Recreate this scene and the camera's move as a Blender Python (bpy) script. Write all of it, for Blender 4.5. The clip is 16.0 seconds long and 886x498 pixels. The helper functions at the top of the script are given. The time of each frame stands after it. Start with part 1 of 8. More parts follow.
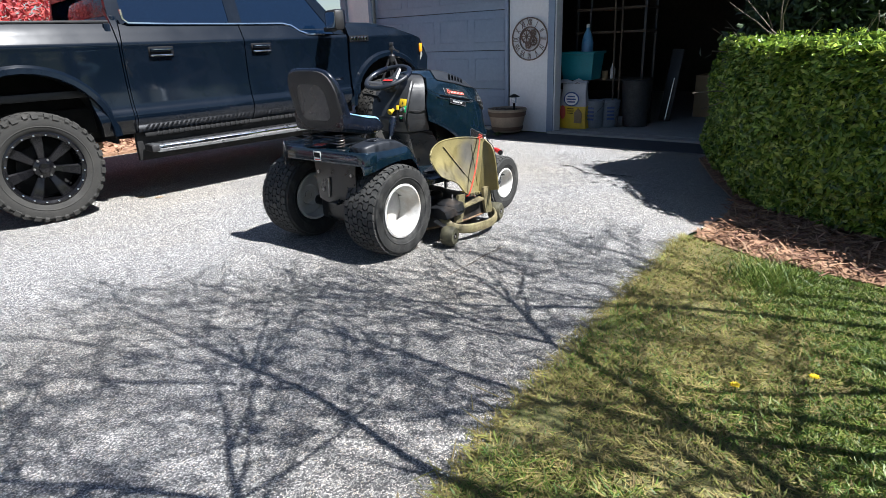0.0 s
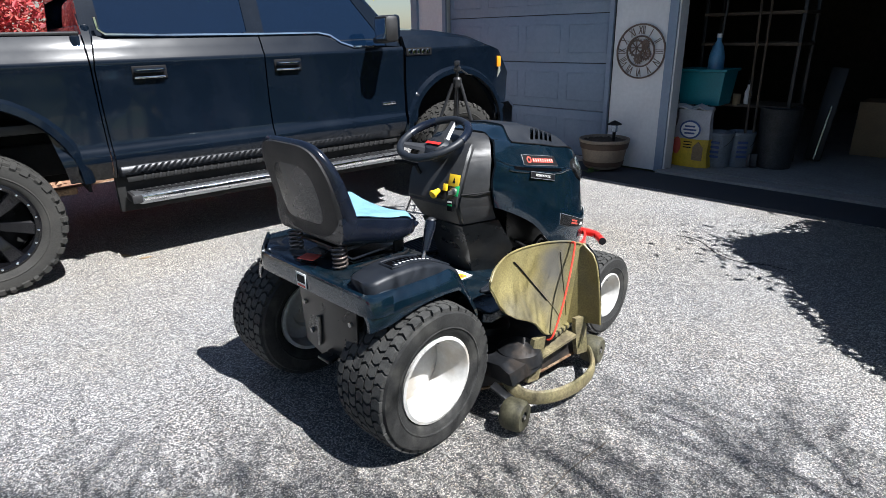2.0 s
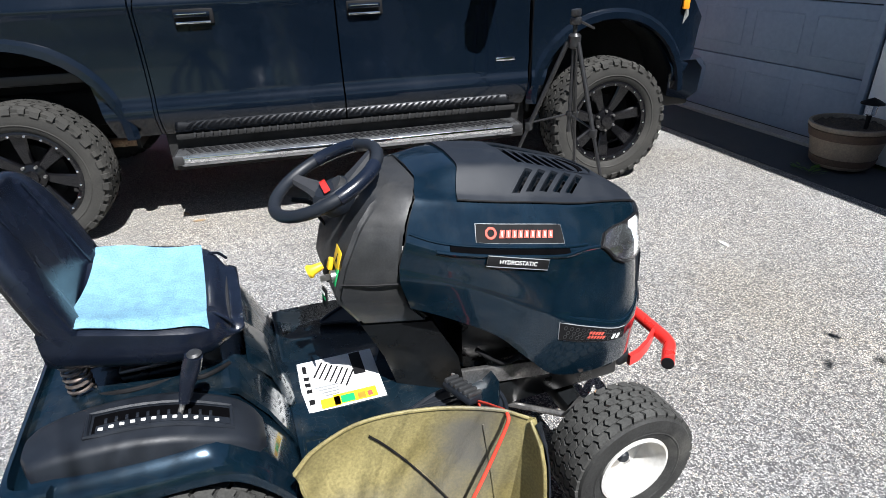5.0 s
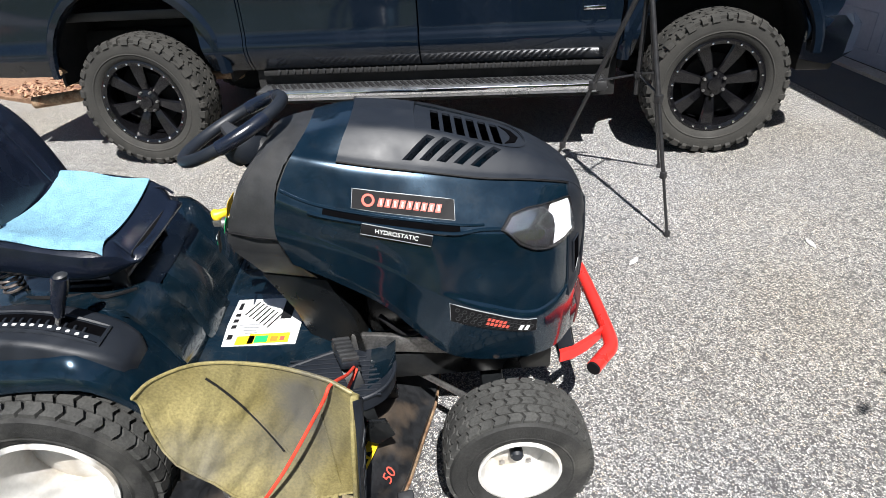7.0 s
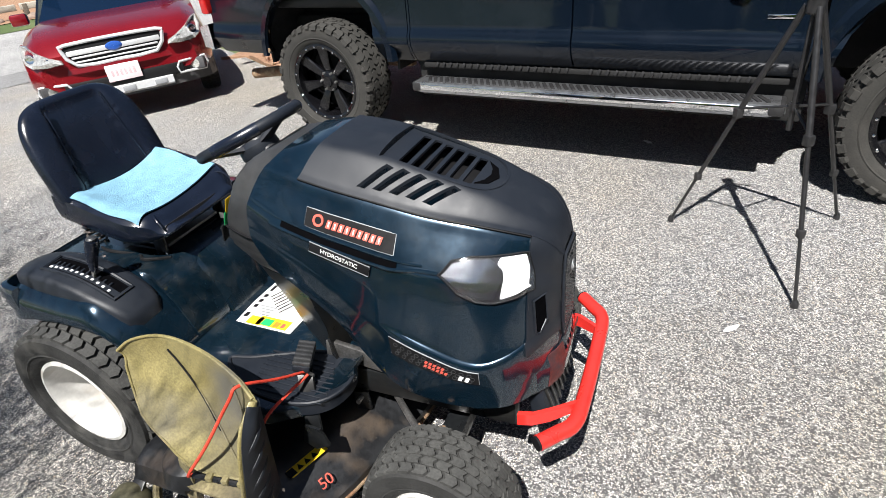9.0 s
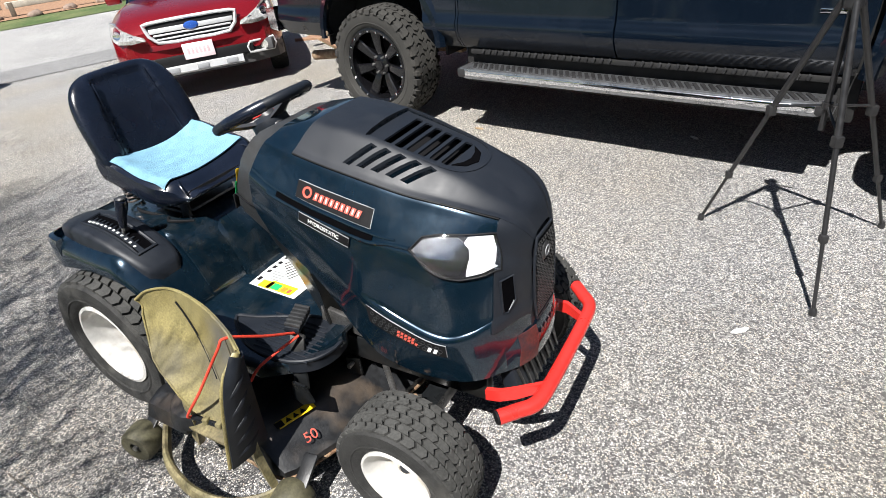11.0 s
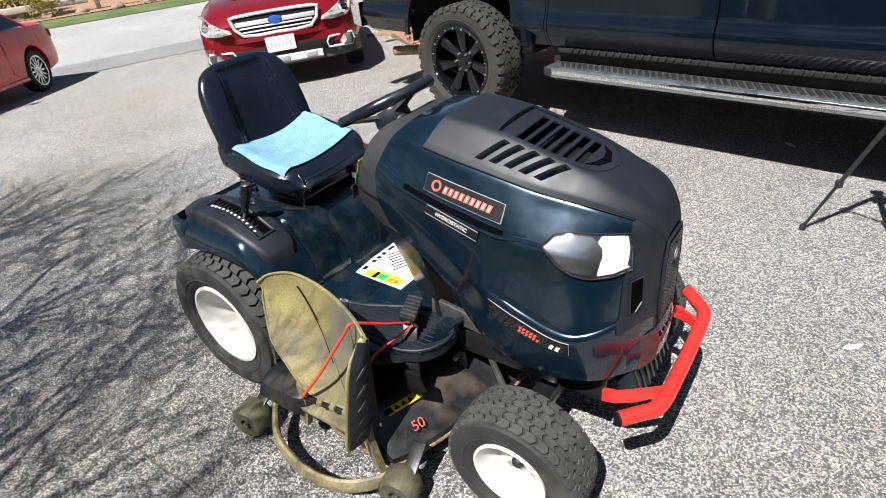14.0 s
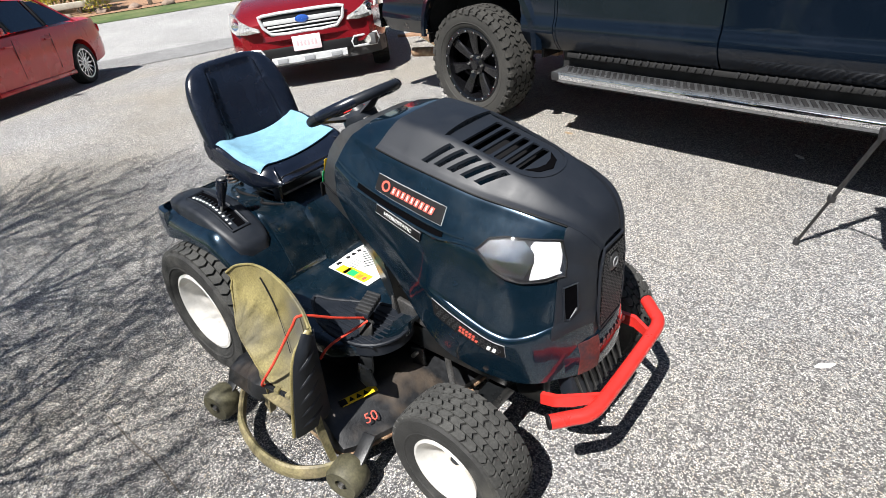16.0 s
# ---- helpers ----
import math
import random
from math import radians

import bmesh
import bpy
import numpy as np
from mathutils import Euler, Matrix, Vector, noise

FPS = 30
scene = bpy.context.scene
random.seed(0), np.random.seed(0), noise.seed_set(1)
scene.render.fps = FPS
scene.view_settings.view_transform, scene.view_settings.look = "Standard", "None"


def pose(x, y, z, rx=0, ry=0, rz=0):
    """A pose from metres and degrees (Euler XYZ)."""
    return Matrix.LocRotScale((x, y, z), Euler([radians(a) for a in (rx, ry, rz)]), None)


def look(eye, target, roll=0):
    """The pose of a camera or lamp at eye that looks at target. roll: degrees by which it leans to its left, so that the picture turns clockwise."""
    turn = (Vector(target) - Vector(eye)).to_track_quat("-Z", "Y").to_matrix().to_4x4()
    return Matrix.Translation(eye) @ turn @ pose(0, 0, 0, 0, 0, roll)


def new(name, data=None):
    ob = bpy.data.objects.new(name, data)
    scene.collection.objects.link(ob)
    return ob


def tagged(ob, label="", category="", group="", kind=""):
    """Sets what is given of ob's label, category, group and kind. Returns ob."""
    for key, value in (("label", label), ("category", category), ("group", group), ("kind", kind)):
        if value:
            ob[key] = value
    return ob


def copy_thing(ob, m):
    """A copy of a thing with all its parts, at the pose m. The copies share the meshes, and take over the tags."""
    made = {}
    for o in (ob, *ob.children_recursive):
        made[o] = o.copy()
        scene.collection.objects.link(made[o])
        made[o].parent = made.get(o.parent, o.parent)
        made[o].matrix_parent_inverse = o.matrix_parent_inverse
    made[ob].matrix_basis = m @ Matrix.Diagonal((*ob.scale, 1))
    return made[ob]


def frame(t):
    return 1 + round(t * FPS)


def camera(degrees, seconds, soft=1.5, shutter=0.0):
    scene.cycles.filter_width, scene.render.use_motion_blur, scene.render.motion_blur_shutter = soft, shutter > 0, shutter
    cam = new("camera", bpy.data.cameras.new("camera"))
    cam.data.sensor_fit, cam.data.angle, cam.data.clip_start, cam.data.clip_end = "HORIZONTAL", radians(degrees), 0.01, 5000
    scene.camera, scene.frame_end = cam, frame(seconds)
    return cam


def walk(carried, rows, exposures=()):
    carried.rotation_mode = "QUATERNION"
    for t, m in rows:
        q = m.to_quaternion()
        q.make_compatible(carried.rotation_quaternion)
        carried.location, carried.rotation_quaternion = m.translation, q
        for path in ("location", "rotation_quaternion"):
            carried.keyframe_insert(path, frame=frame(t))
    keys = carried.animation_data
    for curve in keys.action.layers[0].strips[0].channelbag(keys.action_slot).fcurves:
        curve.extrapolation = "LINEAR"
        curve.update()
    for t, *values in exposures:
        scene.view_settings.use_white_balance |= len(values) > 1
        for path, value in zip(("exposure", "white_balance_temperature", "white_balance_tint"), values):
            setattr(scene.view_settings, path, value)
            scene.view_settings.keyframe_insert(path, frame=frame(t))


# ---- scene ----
cam = camera(74.2, 16.0, soft=0.7)
PATH = [
    (0, (0.564, 0.346, 1.261), (0.388, 2.222, 0.59), -2.3),
    (0.5, (0.48, 0.826, 1.299), (0.207, 2.689, 0.627), -1.7),
    (1, (0.316, 1.272, 1.387), (-0.033, 3.122, 0.714), -1.2),
    (1.5, (0.369, 1.631, 1.401), (-0.017, 3.471, 0.719), -1.2),
    (2, (0.446, 2.003, 1.465), (0.024, 3.831, 0.771), -1.3),
    (2.5, (0.458, 2.377, 1.462), (-0.051, 4.176, 0.751), -1.3),
    (3, (0.584, 2.641, 1.477), (-0.057, 4.384, 0.733), -1.6),
    (3.5, (0.71, 2.908, 1.537), (-0.05, 4.58, 0.746), -1.9),
    (3.7, (0.725, 3.04, 1.514), (-0.093, 4.676, 0.704), -2.0),
    (5.8, (1.148, 3.652, 1.583), (-0.101, 4.881, 0.618), -2.5),
    (6, (1.18, 3.691, 1.579), (-0.107, 4.87, 0.602), -2.8),
    (6.5, (1.316, 3.912, 1.561), (-0.049, 4.963, 0.544), -3.2),
    (7, (1.413, 4.106, 1.548), (-0.019, 5.031, 0.502), -3.6),
    (7.5, (1.402, 4.413, 1.526), (-0.127, 5.149, 0.469), -4.2),
    (8, (1.444, 4.61, 1.565), (-0.163, 5.158, 0.508), -5.0),
    (8.5, (1.529, 4.778, 1.578), (-0.135, 5.13, 0.525), -5.8),
    (9, (1.571, 4.79, 1.589), (-0.121, 5.004, 0.545), -6.1),
    (9.2, (1.6, 4.778, 1.586), (-0.1, 4.934, 0.543), -6.2),
    (11.3, (1.679, 5.04, 1.585), (-0.017, 4.999, 0.524), -6.6),
    (11.5, (1.673, 5.043, 1.581), (-0.02, 4.985, 0.519), -6.7),
    (12, (1.663, 4.993, 1.587), (-0.031, 4.908, 0.527), -6.6),
    (12.5, (1.66, 4.937, 1.6), (-0.032, 4.832, 0.539), -6.6),
    (13, (1.664, 4.863, 1.609), (-0.028, 4.742, 0.549), -6.6),
    (13.5, (1.686, 4.813, 1.611), (-0.007, 4.669, 0.556), -6.5),
    (14, (1.695, 4.806, 1.608), (0.001, 4.625, 0.56), -6.6),
    (14.5, (1.708, 4.898, 1.615), (0.014, 4.676, 0.575), -6.6),
    (15, (1.712, 5.045, 1.619), (0.021, 4.783, 0.583), -6.6),
    (15.5, (1.726, 5.106, 1.616), (0.04, 4.817, 0.581), -6.6),
    (16, (1.714, 5.064, 1.607), (0.03, 4.757, 0.572), -6.4),
]
walk(cam, [(t, look(eye, target, roll)) for t, eye, target, roll in PATH], exposures=[(0, 1.52, 6150, 10), (1.5, 1.36, 6150, 10), (3.5, 1.30, 6120, 10), (6.5, 1.2, 6350, 10), (9, 1.2, 6500, 10), (16, 1.2, 6480, 10)])
# ---------------------------------------------------------------- light
SUN_AZ = Vector((0.921, -0.390, 0.0)).normalized()   # towards the sun, level
SUN_EL = radians(56.5)
world = bpy.data.worlds.new("sky")
scene.world = world
world.use_nodes = True
wn = world.node_tree.nodes
sky = wn.new("ShaderNodeTexSky")
sky.sky_type, sky.sun_disc = "NISHITA", False
sky.sun_elevation, sky.sun_rotation = SUN_EL, math.atan2(SUN_AZ.x, SUN_AZ.y)
sky.air_density, sky.dust_density, sky.ozone_density = 1.0, 0.6, 1.2
world.node_tree.links.new(sky.outputs[0], wn["Background"].inputs[0])
wn["Background"].inputs[1].default_value = 0.036
sun_dir = SUN_AZ * math.cos(SUN_EL) + Vector((0, 0, math.sin(SUN_EL)))
sun = new("sun", bpy.data.lights.new("sun", "SUN"))
sun.data.energy, sun.data.angle, sun.data.color = 5.0, radians(0.45), (1.0, 0.972, 0.935)
sun.matrix_world = look(sun_dir * 60, (0, 0, 0))


# ---------------------------------------------------------------- materials
def mat(name, col, rough=0.5, metal=0.0, coat=0.0, var=0.25, scale=6.0, fine=60.0, bump=0.0, bscale=300.0,
        col2=None, spec=0.5, rvar=0.15, trans=0.0, stain=0.0, stain_col=(0.2, 0.17, 0.12), stain_scale=3.0, sheen=0.0, scratch=0.0):
    """A surface with colour varied at two scales, uneven gloss, fine relief and, if asked for, dirt in patches."""
    m = bpy.data.materials.new(name)
    m.use_nodes = True
    t = m.node_tree
    n, l = t.nodes, t.links
    b = n["Principled BSDF"]
    tc = n.new("ShaderNodeTexCoord")
    n1, n2 = n.new("ShaderNodeTexNoise"), n.new("ShaderNodeTexNoise")
    n1.inputs["Scale"].default_value, n2.inputs["Scale"].default_value = scale, fine
    n1.inputs["Detail"].default_value, n2.inputs["Detail"].default_value = 5, 3
    for k in (n1, n2):
        l.new(tc.outputs["Object"], k.inputs["Vector"])
    c2 = col2 or tuple(c * (1 - var) for c in col)
    m1 = n.new("ShaderNodeMix"); m1.data_type = "RGBA"
    r1 = n.new("ShaderNodeMapRange")
    r1.inputs["From Min"].default_value, r1.inputs["From Max"].default_value = 0.35, 0.65
    l.new(n1.outputs[0], r1.inputs["Value"]); l.new(r1.outputs[0], m1.inputs["Factor"])
    m1.inputs["A"].default_value, m1.inputs["B"].default_value = (*c2, 1), (*col, 1)
    m2 = n.new("ShaderNodeMix"); m2.data_type, m2.blend_type = "RGBA", "MULTIPLY"
    r2 = n.new("ShaderNodeMapRange")
    r2.inputs["From Min"].default_value, r2.inputs["From Max"].default_value = 0.3, 0.7
    r2.inputs["To Min"].default_value, r2.inputs["To Max"].default_value = 1 - var, 1 + var * 0.5
    l.new(n2.outputs[0], r2.inputs["Value"])
    m2.inputs["Factor"].default_value = 1
    l.new(m1.outputs["Result"], m2.inputs["A"]); l.new(r2.outputs[0], m2.inputs["B"])
    out = m2.outputs["Result"]
    if stain:
        n3 = n.new("ShaderNodeTexNoise")
        n3.inputs["Scale"].default_value, n3.inputs["Detail"].default_value = stain_scale, 7
        l.new(tc.outputs["Object"], n3.inputs["Vector"])
        r3 = n.new("ShaderNodeMapRange")
        r3.inputs["From Min"].default_value, r3.inputs["From Max"].default_value = 0.5, 0.68
        r3.inputs["To Max"].default_value = stain
        l.new(n3.outputs[0], r3.inputs["Value"])
        m3 = n.new("ShaderNodeMix"); m3.data_type = "RGBA"
        l.new(r3.outputs[0], m3.inputs["Factor"]); l.new(out, m3.inputs["A"])
        m3.inputs["B"].default_value = (*stain_col, 1)
        out = m3.outputs["Result"]
    if scratch:
        wp = n.new("ShaderNodeMapping"); wp.inputs["Rotation"].default_value = (.5, .8, .3); wp.inputs["Scale"].default_value = (1.0, 3.2, 1.6)
        nw = n.new("ShaderNodeTexNoise"); nw.inputs["Scale"].default_value = 5
        ad = n.new("ShaderNodeVectorMath"); ad.operation = "ADD"
        l.new(tc.outputs["Object"], wp.inputs[0]); l.new(tc.outputs["Object"], nw.inputs["Vector"])
        l.new(wp.outputs[0], ad.inputs[0]); l.new(nw.outputs["Color"], ad.inputs[1])
        vs = n.new("ShaderNodeTexVoronoi"); vs.feature = "DISTANCE_TO_EDGE"; vs.inputs["Scale"].default_value = 9
        l.new(ad.outputs[0], vs.inputs["Vector"])
        rs = n.new("ShaderNodeMapRange")
        rs.inputs["From Min"].default_value, rs.inputs["From Max"].default_value, rs.inputs["To Min"].default_value, rs.inputs["To Max"].default_value = .0, .012, scratch, 0
        l.new(vs.outputs["Distance"], rs.inputs["Value"])
        pk = n.new("ShaderNodeMath"); pk.operation = "MULTIPLY"
        l.new(rs.outputs[0], pk.inputs[0]); l.new(r1.outputs[0], pk.inputs[1])
        m4 = n.new("ShaderNodeMix"); m4.data_type = "RGBA"
        l.new(pk.outputs[0], m4.inputs["Factor"]); l.new(out, m4.inputs["A"])
        m4.inputs["B"].default_value = (.24, .23, .21, 1)
        out = m4.outputs["Result"]
    l.new(out, b.inputs["Base Color"])
    rr = n.new("ShaderNodeMapRange")
    rr.inputs["From Min"].default_value, rr.inputs["From Max"].default_value = 0.3, 0.7
    rr.inputs["To Min"].default_value, rr.inputs["To Max"].default_value = max(0.02, rough * (1 - rvar)), min(1, rough * (1 + rvar))
    l.new(n1.outputs[0], rr.inputs["Value"]); l.new(rr.outputs[0], b.inputs["Roughness"])
    b.inputs["Metallic"].default_value, b.inputs["Coat Weight"].default_value = metal, coat
    b.inputs["Coat Roughness"].default_value, b.inputs["Specular IOR Level"].default_value = 0.06, spec
    b.inputs["Transmission Weight"].default_value = trans
    b.inputs["Sheen Weight"].default_value = sheen
    if bump:
        nb = n.new("ShaderNodeTexNoise")
        nb.inputs["Scale"].default_value, nb.inputs["Detail"].default_value = bscale, 4
        l.new(tc.outputs["Object"], nb.inputs["Vector"])
        bp = n.new("ShaderNodeBump")
        bp.inputs["Strength"].default_value, bp.inputs["Distance"].default_value = bump, 0.004
        l.new(nb.outputs[0], bp.inputs["Height"]); l.new(bp.outputs[0], b.inputs["Normal"])
    return m


def leafy(name, cols, rough=0.45, translucent=0.25):
    """Leaves, blades and needles: a colour of its own for each piece of the mesh."""
    m = bpy.data.materials.new(name)
    m.use_nodes = True
    n, l = m.node_tree.nodes, m.node_tree.links
    b = n["Principled BSDF"]
    g = n.new("ShaderNodeNewGeometry")
    r = n.new("ShaderNodeValToRGB")
    while len(r.color_ramp.elements) < len(cols):
        r.color_ramp.elements.new(0.5)
    for k, c in enumerate(cols):
        r.color_ramp.elements[k].position = k / (len(cols) - 1)
        r.color_ramp.elements[k].color = (*c, 1)
    l.new(g.outputs["Random Per Island"], r.inputs[0])
    l.new(r.outputs[0], b.inputs["Base Color"])
    b.inputs["Roughness"].default_value = rough
    tr = n.new("ShaderNodeBsdfTranslucent")
    l.new(r.outputs[0], tr.inputs[0])
    mx = n.new("ShaderNodeMixShader")
    mx.inputs[0].default_value = translucent
    l.new(b.outputs[0], mx.inputs[1]); l.new(tr.outputs[0], mx.inputs[2])
    l.new(mx.outputs[0], n["Material Output"].inputs[0])
    return m


def asphalt(name, stones, binder, size, stain_lo, stain_hi, warm=0.0):
    """Worn asphalt: single stones of several greys in a darker binder, with large washed-out and dirty areas."""
    m = bpy.data.materials.new(name)
    m.use_nodes = True
    n, l = m.node_tree.nodes, m.node_tree.links
    b = n["Principled BSDF"]
    tc = n.new("ShaderNodeTexCoord")
    vo, vd = n.new("ShaderNodeTexVoronoi"), n.new("ShaderNodeTexVoronoi")
    vd.feature = "DISTANCE_TO_EDGE"
    for v in (vo, vd):
        v.inputs["Scale"].default_value = 1 / size
        l.new(tc.outputs["Object"], v.inputs["Vector"])
    ramp = n.new("ShaderNodeValToRGB")
    while len(ramp.color_ramp.elements) < len(stones):
        ramp.color_ramp.elements.new(0.5)
    for k, c in enumerate(stones):
        ramp.color_ramp.elements[k].position = k / (len(stones) - 1)
        ramp.color_ramp.elements[k].color = (*c, 1)
    sep = n.new("ShaderNodeSeparateColor")
    l.new(vo.outputs["Color"], sep.inputs[0]); l.new(sep.outputs[0], ramp.inputs[0])
    edge = n.new("ShaderNodeMapRange")
    edge.inputs["From Min"].default_value, edge.inputs["From Max"].default_value = 0.02, 0.16
    l.new(vd.outputs["Distance"], edge.inputs["Value"])
    lost = n.new("ShaderNodeMath"); lost.operation = "GREATER_THAN"; lost.inputs[1].default_value = 0.22
    l.new(sep.outputs[1], lost.inputs[0])
    both = n.new("ShaderNodeMath"); both.operation = "MULTIPLY"
    l.new(edge.outputs[0], both.inputs[0]); l.new(lost.outputs[0], both.inputs[1])
    mx = n.new("ShaderNodeMix"); mx.data_type = "RGBA"
    mx.inputs["A"].default_value = (*binder, 1)
    l.new(both.outputs[0], mx.inputs["Factor"]); l.new(ramp.outputs[0], mx.inputs["B"])
    big = n.new("ShaderNodeTexNoise")
    big.inputs["Scale"].default_value, big.inputs["Detail"].default_value = 0.7, 6
    l.new(tc.outputs["Object"], big.inputs["Vector"])
    br = n.new("ShaderNodeMapRange")
    br.inputs["From Min"].default_value, br.inputs["From Max"].default_value = 0.3, 0.7
    br.inputs["To Min"].default_value, br.inputs["To Max"].default_value = stain_lo, stain_hi
    l.new(big.outputs[0], br.inputs["Value"])
    mid = n.new("ShaderNodeTexNoise")
    mid.inputs["Scale"].default_value, mid.inputs["Detail"].default_value = 16, 4
    l.new(tc.outputs["Object"], mid.inputs["Vector"])
    mr = n.new("ShaderNodeMapRange")
    mr.inputs["From Min"].default_value, mr.inputs["From Max"].default_value = 0.3, 0.7
    mr.inputs["To Min"].default_value, mr.inputs["To Max"].default_value = 0.88, 1.1
    l.new(mid.outputs[0], mr.inputs["Value"])
    mm = n.new("ShaderNodeMath"); mm.operation = "MULTIPLY"
    l.new(br.outputs[0], mm.inputs[0]); l.new(mr.outputs[0], mm.inputs[1])
    m2 = n.new("ShaderNodeMix"); m2.data_type, m2.blend_type = "RGBA", "MULTIPLY"
    m2.inputs["Factor"].default_value = 1
    l.new(mx.outputs["Result"], m2.inputs["A"]); l.new(mm.outputs[0], m2.inputs["B"])
    dust = n.new("ShaderNodeTexNoise")
    dust.inputs["Scale"].default_value, dust.inputs["Detail"].default_value = 0.45, 7
    l.new(tc.outputs["Object"], dust.inputs["Vector"])
    dr = n.new("ShaderNodeMapRange")
    dr.inputs["From Min"].default_value, dr.inputs["From Max"].default_value = 0.42, 0.68
    dr.inputs["To Min"].default_value, dr.inputs["To Max"].default_value = 0, warm
    l.new(dust.outputs[0], dr.inputs["Value"])
    m3 = n.new("ShaderNodeMix"); m3.data_type, m3.blend_type = "RGBA", "MULTIPLY"
    m3.inputs["B"].default_value = (1.0, .92, .78, 1)
    l.new(dr.outputs[0], m3.inputs["Factor"]); l.new(m2.outputs["Result"], m3.inputs["A"])
    l.new(m3.outputs["Result"], b.inputs["Base Color"])
    b.inputs["Roughness"].default_value = 0.85
    bp = n.new("ShaderNodeBump")
    bp.inputs["Strength"].default_value, bp.inputs["Distance"].default_value = 0.9, 0.005
    l.new(edge.outputs[0], bp.inputs["Height"]); l.new(bp.outputs[0], b.inputs["Normal"])
    return m


M_DRIVE = asphalt("driveway asphalt", [(.12, .12, .125), (.28, .28, .285), (.44, .44, .435), (.57, .565, .55), (.82, .81, .785), (.48, .42, .34)], (.105, .105, .11), 0.0060, 0.86, 1.10, .8)
M_ROAD = asphalt("street asphalt", [(.31, .31, .31), (.39, .39, .385), (.46, .455, .445), (.41, .39, .36)], (.21, .21, .21), 0.014, 0.85, 1.1)
M_PATCH = asphalt("patched asphalt", [(.22, .22, .22), (.29, .29, .29), (.36, .355, .35)], (.13, .13, .13), 0.014, 0.85, 1.1)
# dark colour stands for the shadow under the garage eave
M_EAVE_SHADE = mat("sealed asphalt", (.055, .06, .07), 0.8, var=.3, scale=4, fine=150, bump=.5, bscale=150)
M_SOIL = mat("soil and thatch", (.10, .105, .035), 0.95, var=.5, scale=7, fine=70, bump=.9, bscale=70, col2=(.20, .165, .07))
M_LAWN = mat("far lawn", (.05, .09, .02), 0.95, var=.6, scale=1.2, fine=30, bump=.8, bscale=80, col2=(.11, .13, .045))
M_BARKBED = mat("bark bed", (.22, .12, .07), 0.95, var=.5, scale=14, fine=70, bump=1, bscale=60, col2=(.33, .2, .12))
M_TRIM = mat("white house paint", (.74, .75, .76), 0.55, var=.06, scale=2, fine=25, bump=.1, bscale=120, stain=.12, stain_col=(.5, .5, .5))
M_DOOR = mat("blue-grey door paint", (.22, .285, .375), 0.5, var=.08, scale=1.5, fine=30, bump=.15, bscale=220, stain=.2, stain_col=(.33, .37, .45), stain_scale=2.2)
M_CONC = mat("concrete", (.36, .35, .33), 0.85, var=.2, scale=3, fine=60, bump=.4, bscale=180)
# low base colour puts the dimness of the interior into the lining
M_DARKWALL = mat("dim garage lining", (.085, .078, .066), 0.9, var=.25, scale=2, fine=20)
M_SHINGLE = mat("roof shingles", (.10, .095, .09), 0.9, var=.3, scale=10, fine=80, bump=.6)
# mower
M_MPAINT = mat("dark blue mower paint", (.006, .022, .040), 0.22, metal=.6, coat=.9, var=.18, scale=9, fine=220, rvar=.3, stain=.035, stain_col=(.20, .19, .16), stain_scale=22, scratch=.07)
M_MWORN = mat("scratched dark blue paint", (.006, .020, .034), 0.26, metal=.55, coat=.8, var=.25, scale=9, fine=220, rvar=.4, stain=.10, stain_col=(.20, .19, .16), stain_scale=14, scratch=.30)
M_MPLAST = mat("matt black plastic", (.0085, .0112, .0165), 0.52, spec=.42, var=.10, rvar=.14, scale=14, fine=200, bump=.06, bscale=500, stain=.012, stain_col=(.14, .15, .16), stain_scale=18)
M_MGREY = mat("charcoal dash plastic", (.028, .029, .031), 0.45, var=.2, scale=15, fine=200, bump=.12, bscale=500, stain=.07, stain_col=(.2, .19, .17), stain_scale=9)
M_BLACK = mat("black enamel", (.008, .009, .010), 0.3, var=.3, scale=12, fine=90, stain=.07, stain_col=(.12, .10, .07), stain_scale=7)
M_VINYL = mat("black vinyl", (.006, .009, .018), 0.25, spec=.6, var=.2, scale=10, fine=300, bump=.07, bscale=420, rvar=.3)
M_VINYLB = mat("grained seat shell", (.02, .02, .022), 0.55, var=.25, scale=14, fine=250, bump=.7, bscale=260)
M_TOWEL = mat("pale blue towel", (.165, .34, .46), 0.95, var=.2, scale=30, fine=240, bump=1.0, bscale=200)
# carcass darker than the dusty blocks: groove shade put into the colour
M_TURF = mat("dusty rubber", (.024, .024, .023), 0.8, var=.35, scale=14, fine=120, bump=.35, bscale=180, stain=.3, stain_col=(.12, .115, .10), stain_scale=8)
M_TREAD = mat("dusty tread rubber", (.052, .052, .049), 0.85, var=.35, scale=16, fine=140, bump=.3, bscale=180, stain=.3, stain_col=(.028, .028, .026), stain_scale=10)
M_RIMW = mat("white rim paint", (.59, .58, .555), 0.42, var=.08, scale=9, fine=80, stain=.6, stain_col=(.36, .30, .22), stain_scale=9)
M_STEEL = mat("worn steel", (.42, .41, .40), 0.38, metal=.9, var=.3, scale=18, fine=120)
M_RUST = mat("rusty steel", (.20, .11, .06), 0.8, metal=.2, var=.5, scale=16, fine=110, bump=.5, col2=(.33, .24, .15))
M_FLAP = mat("dusty olive plastic", (.17, .140, .054), 0.42, var=.30, scale=6, fine=160, bump=.10, bscale=300, col2=(.24, .205, .09), stain=.85, stain_col=(.085, .085, .085), stain_scale=2.7)
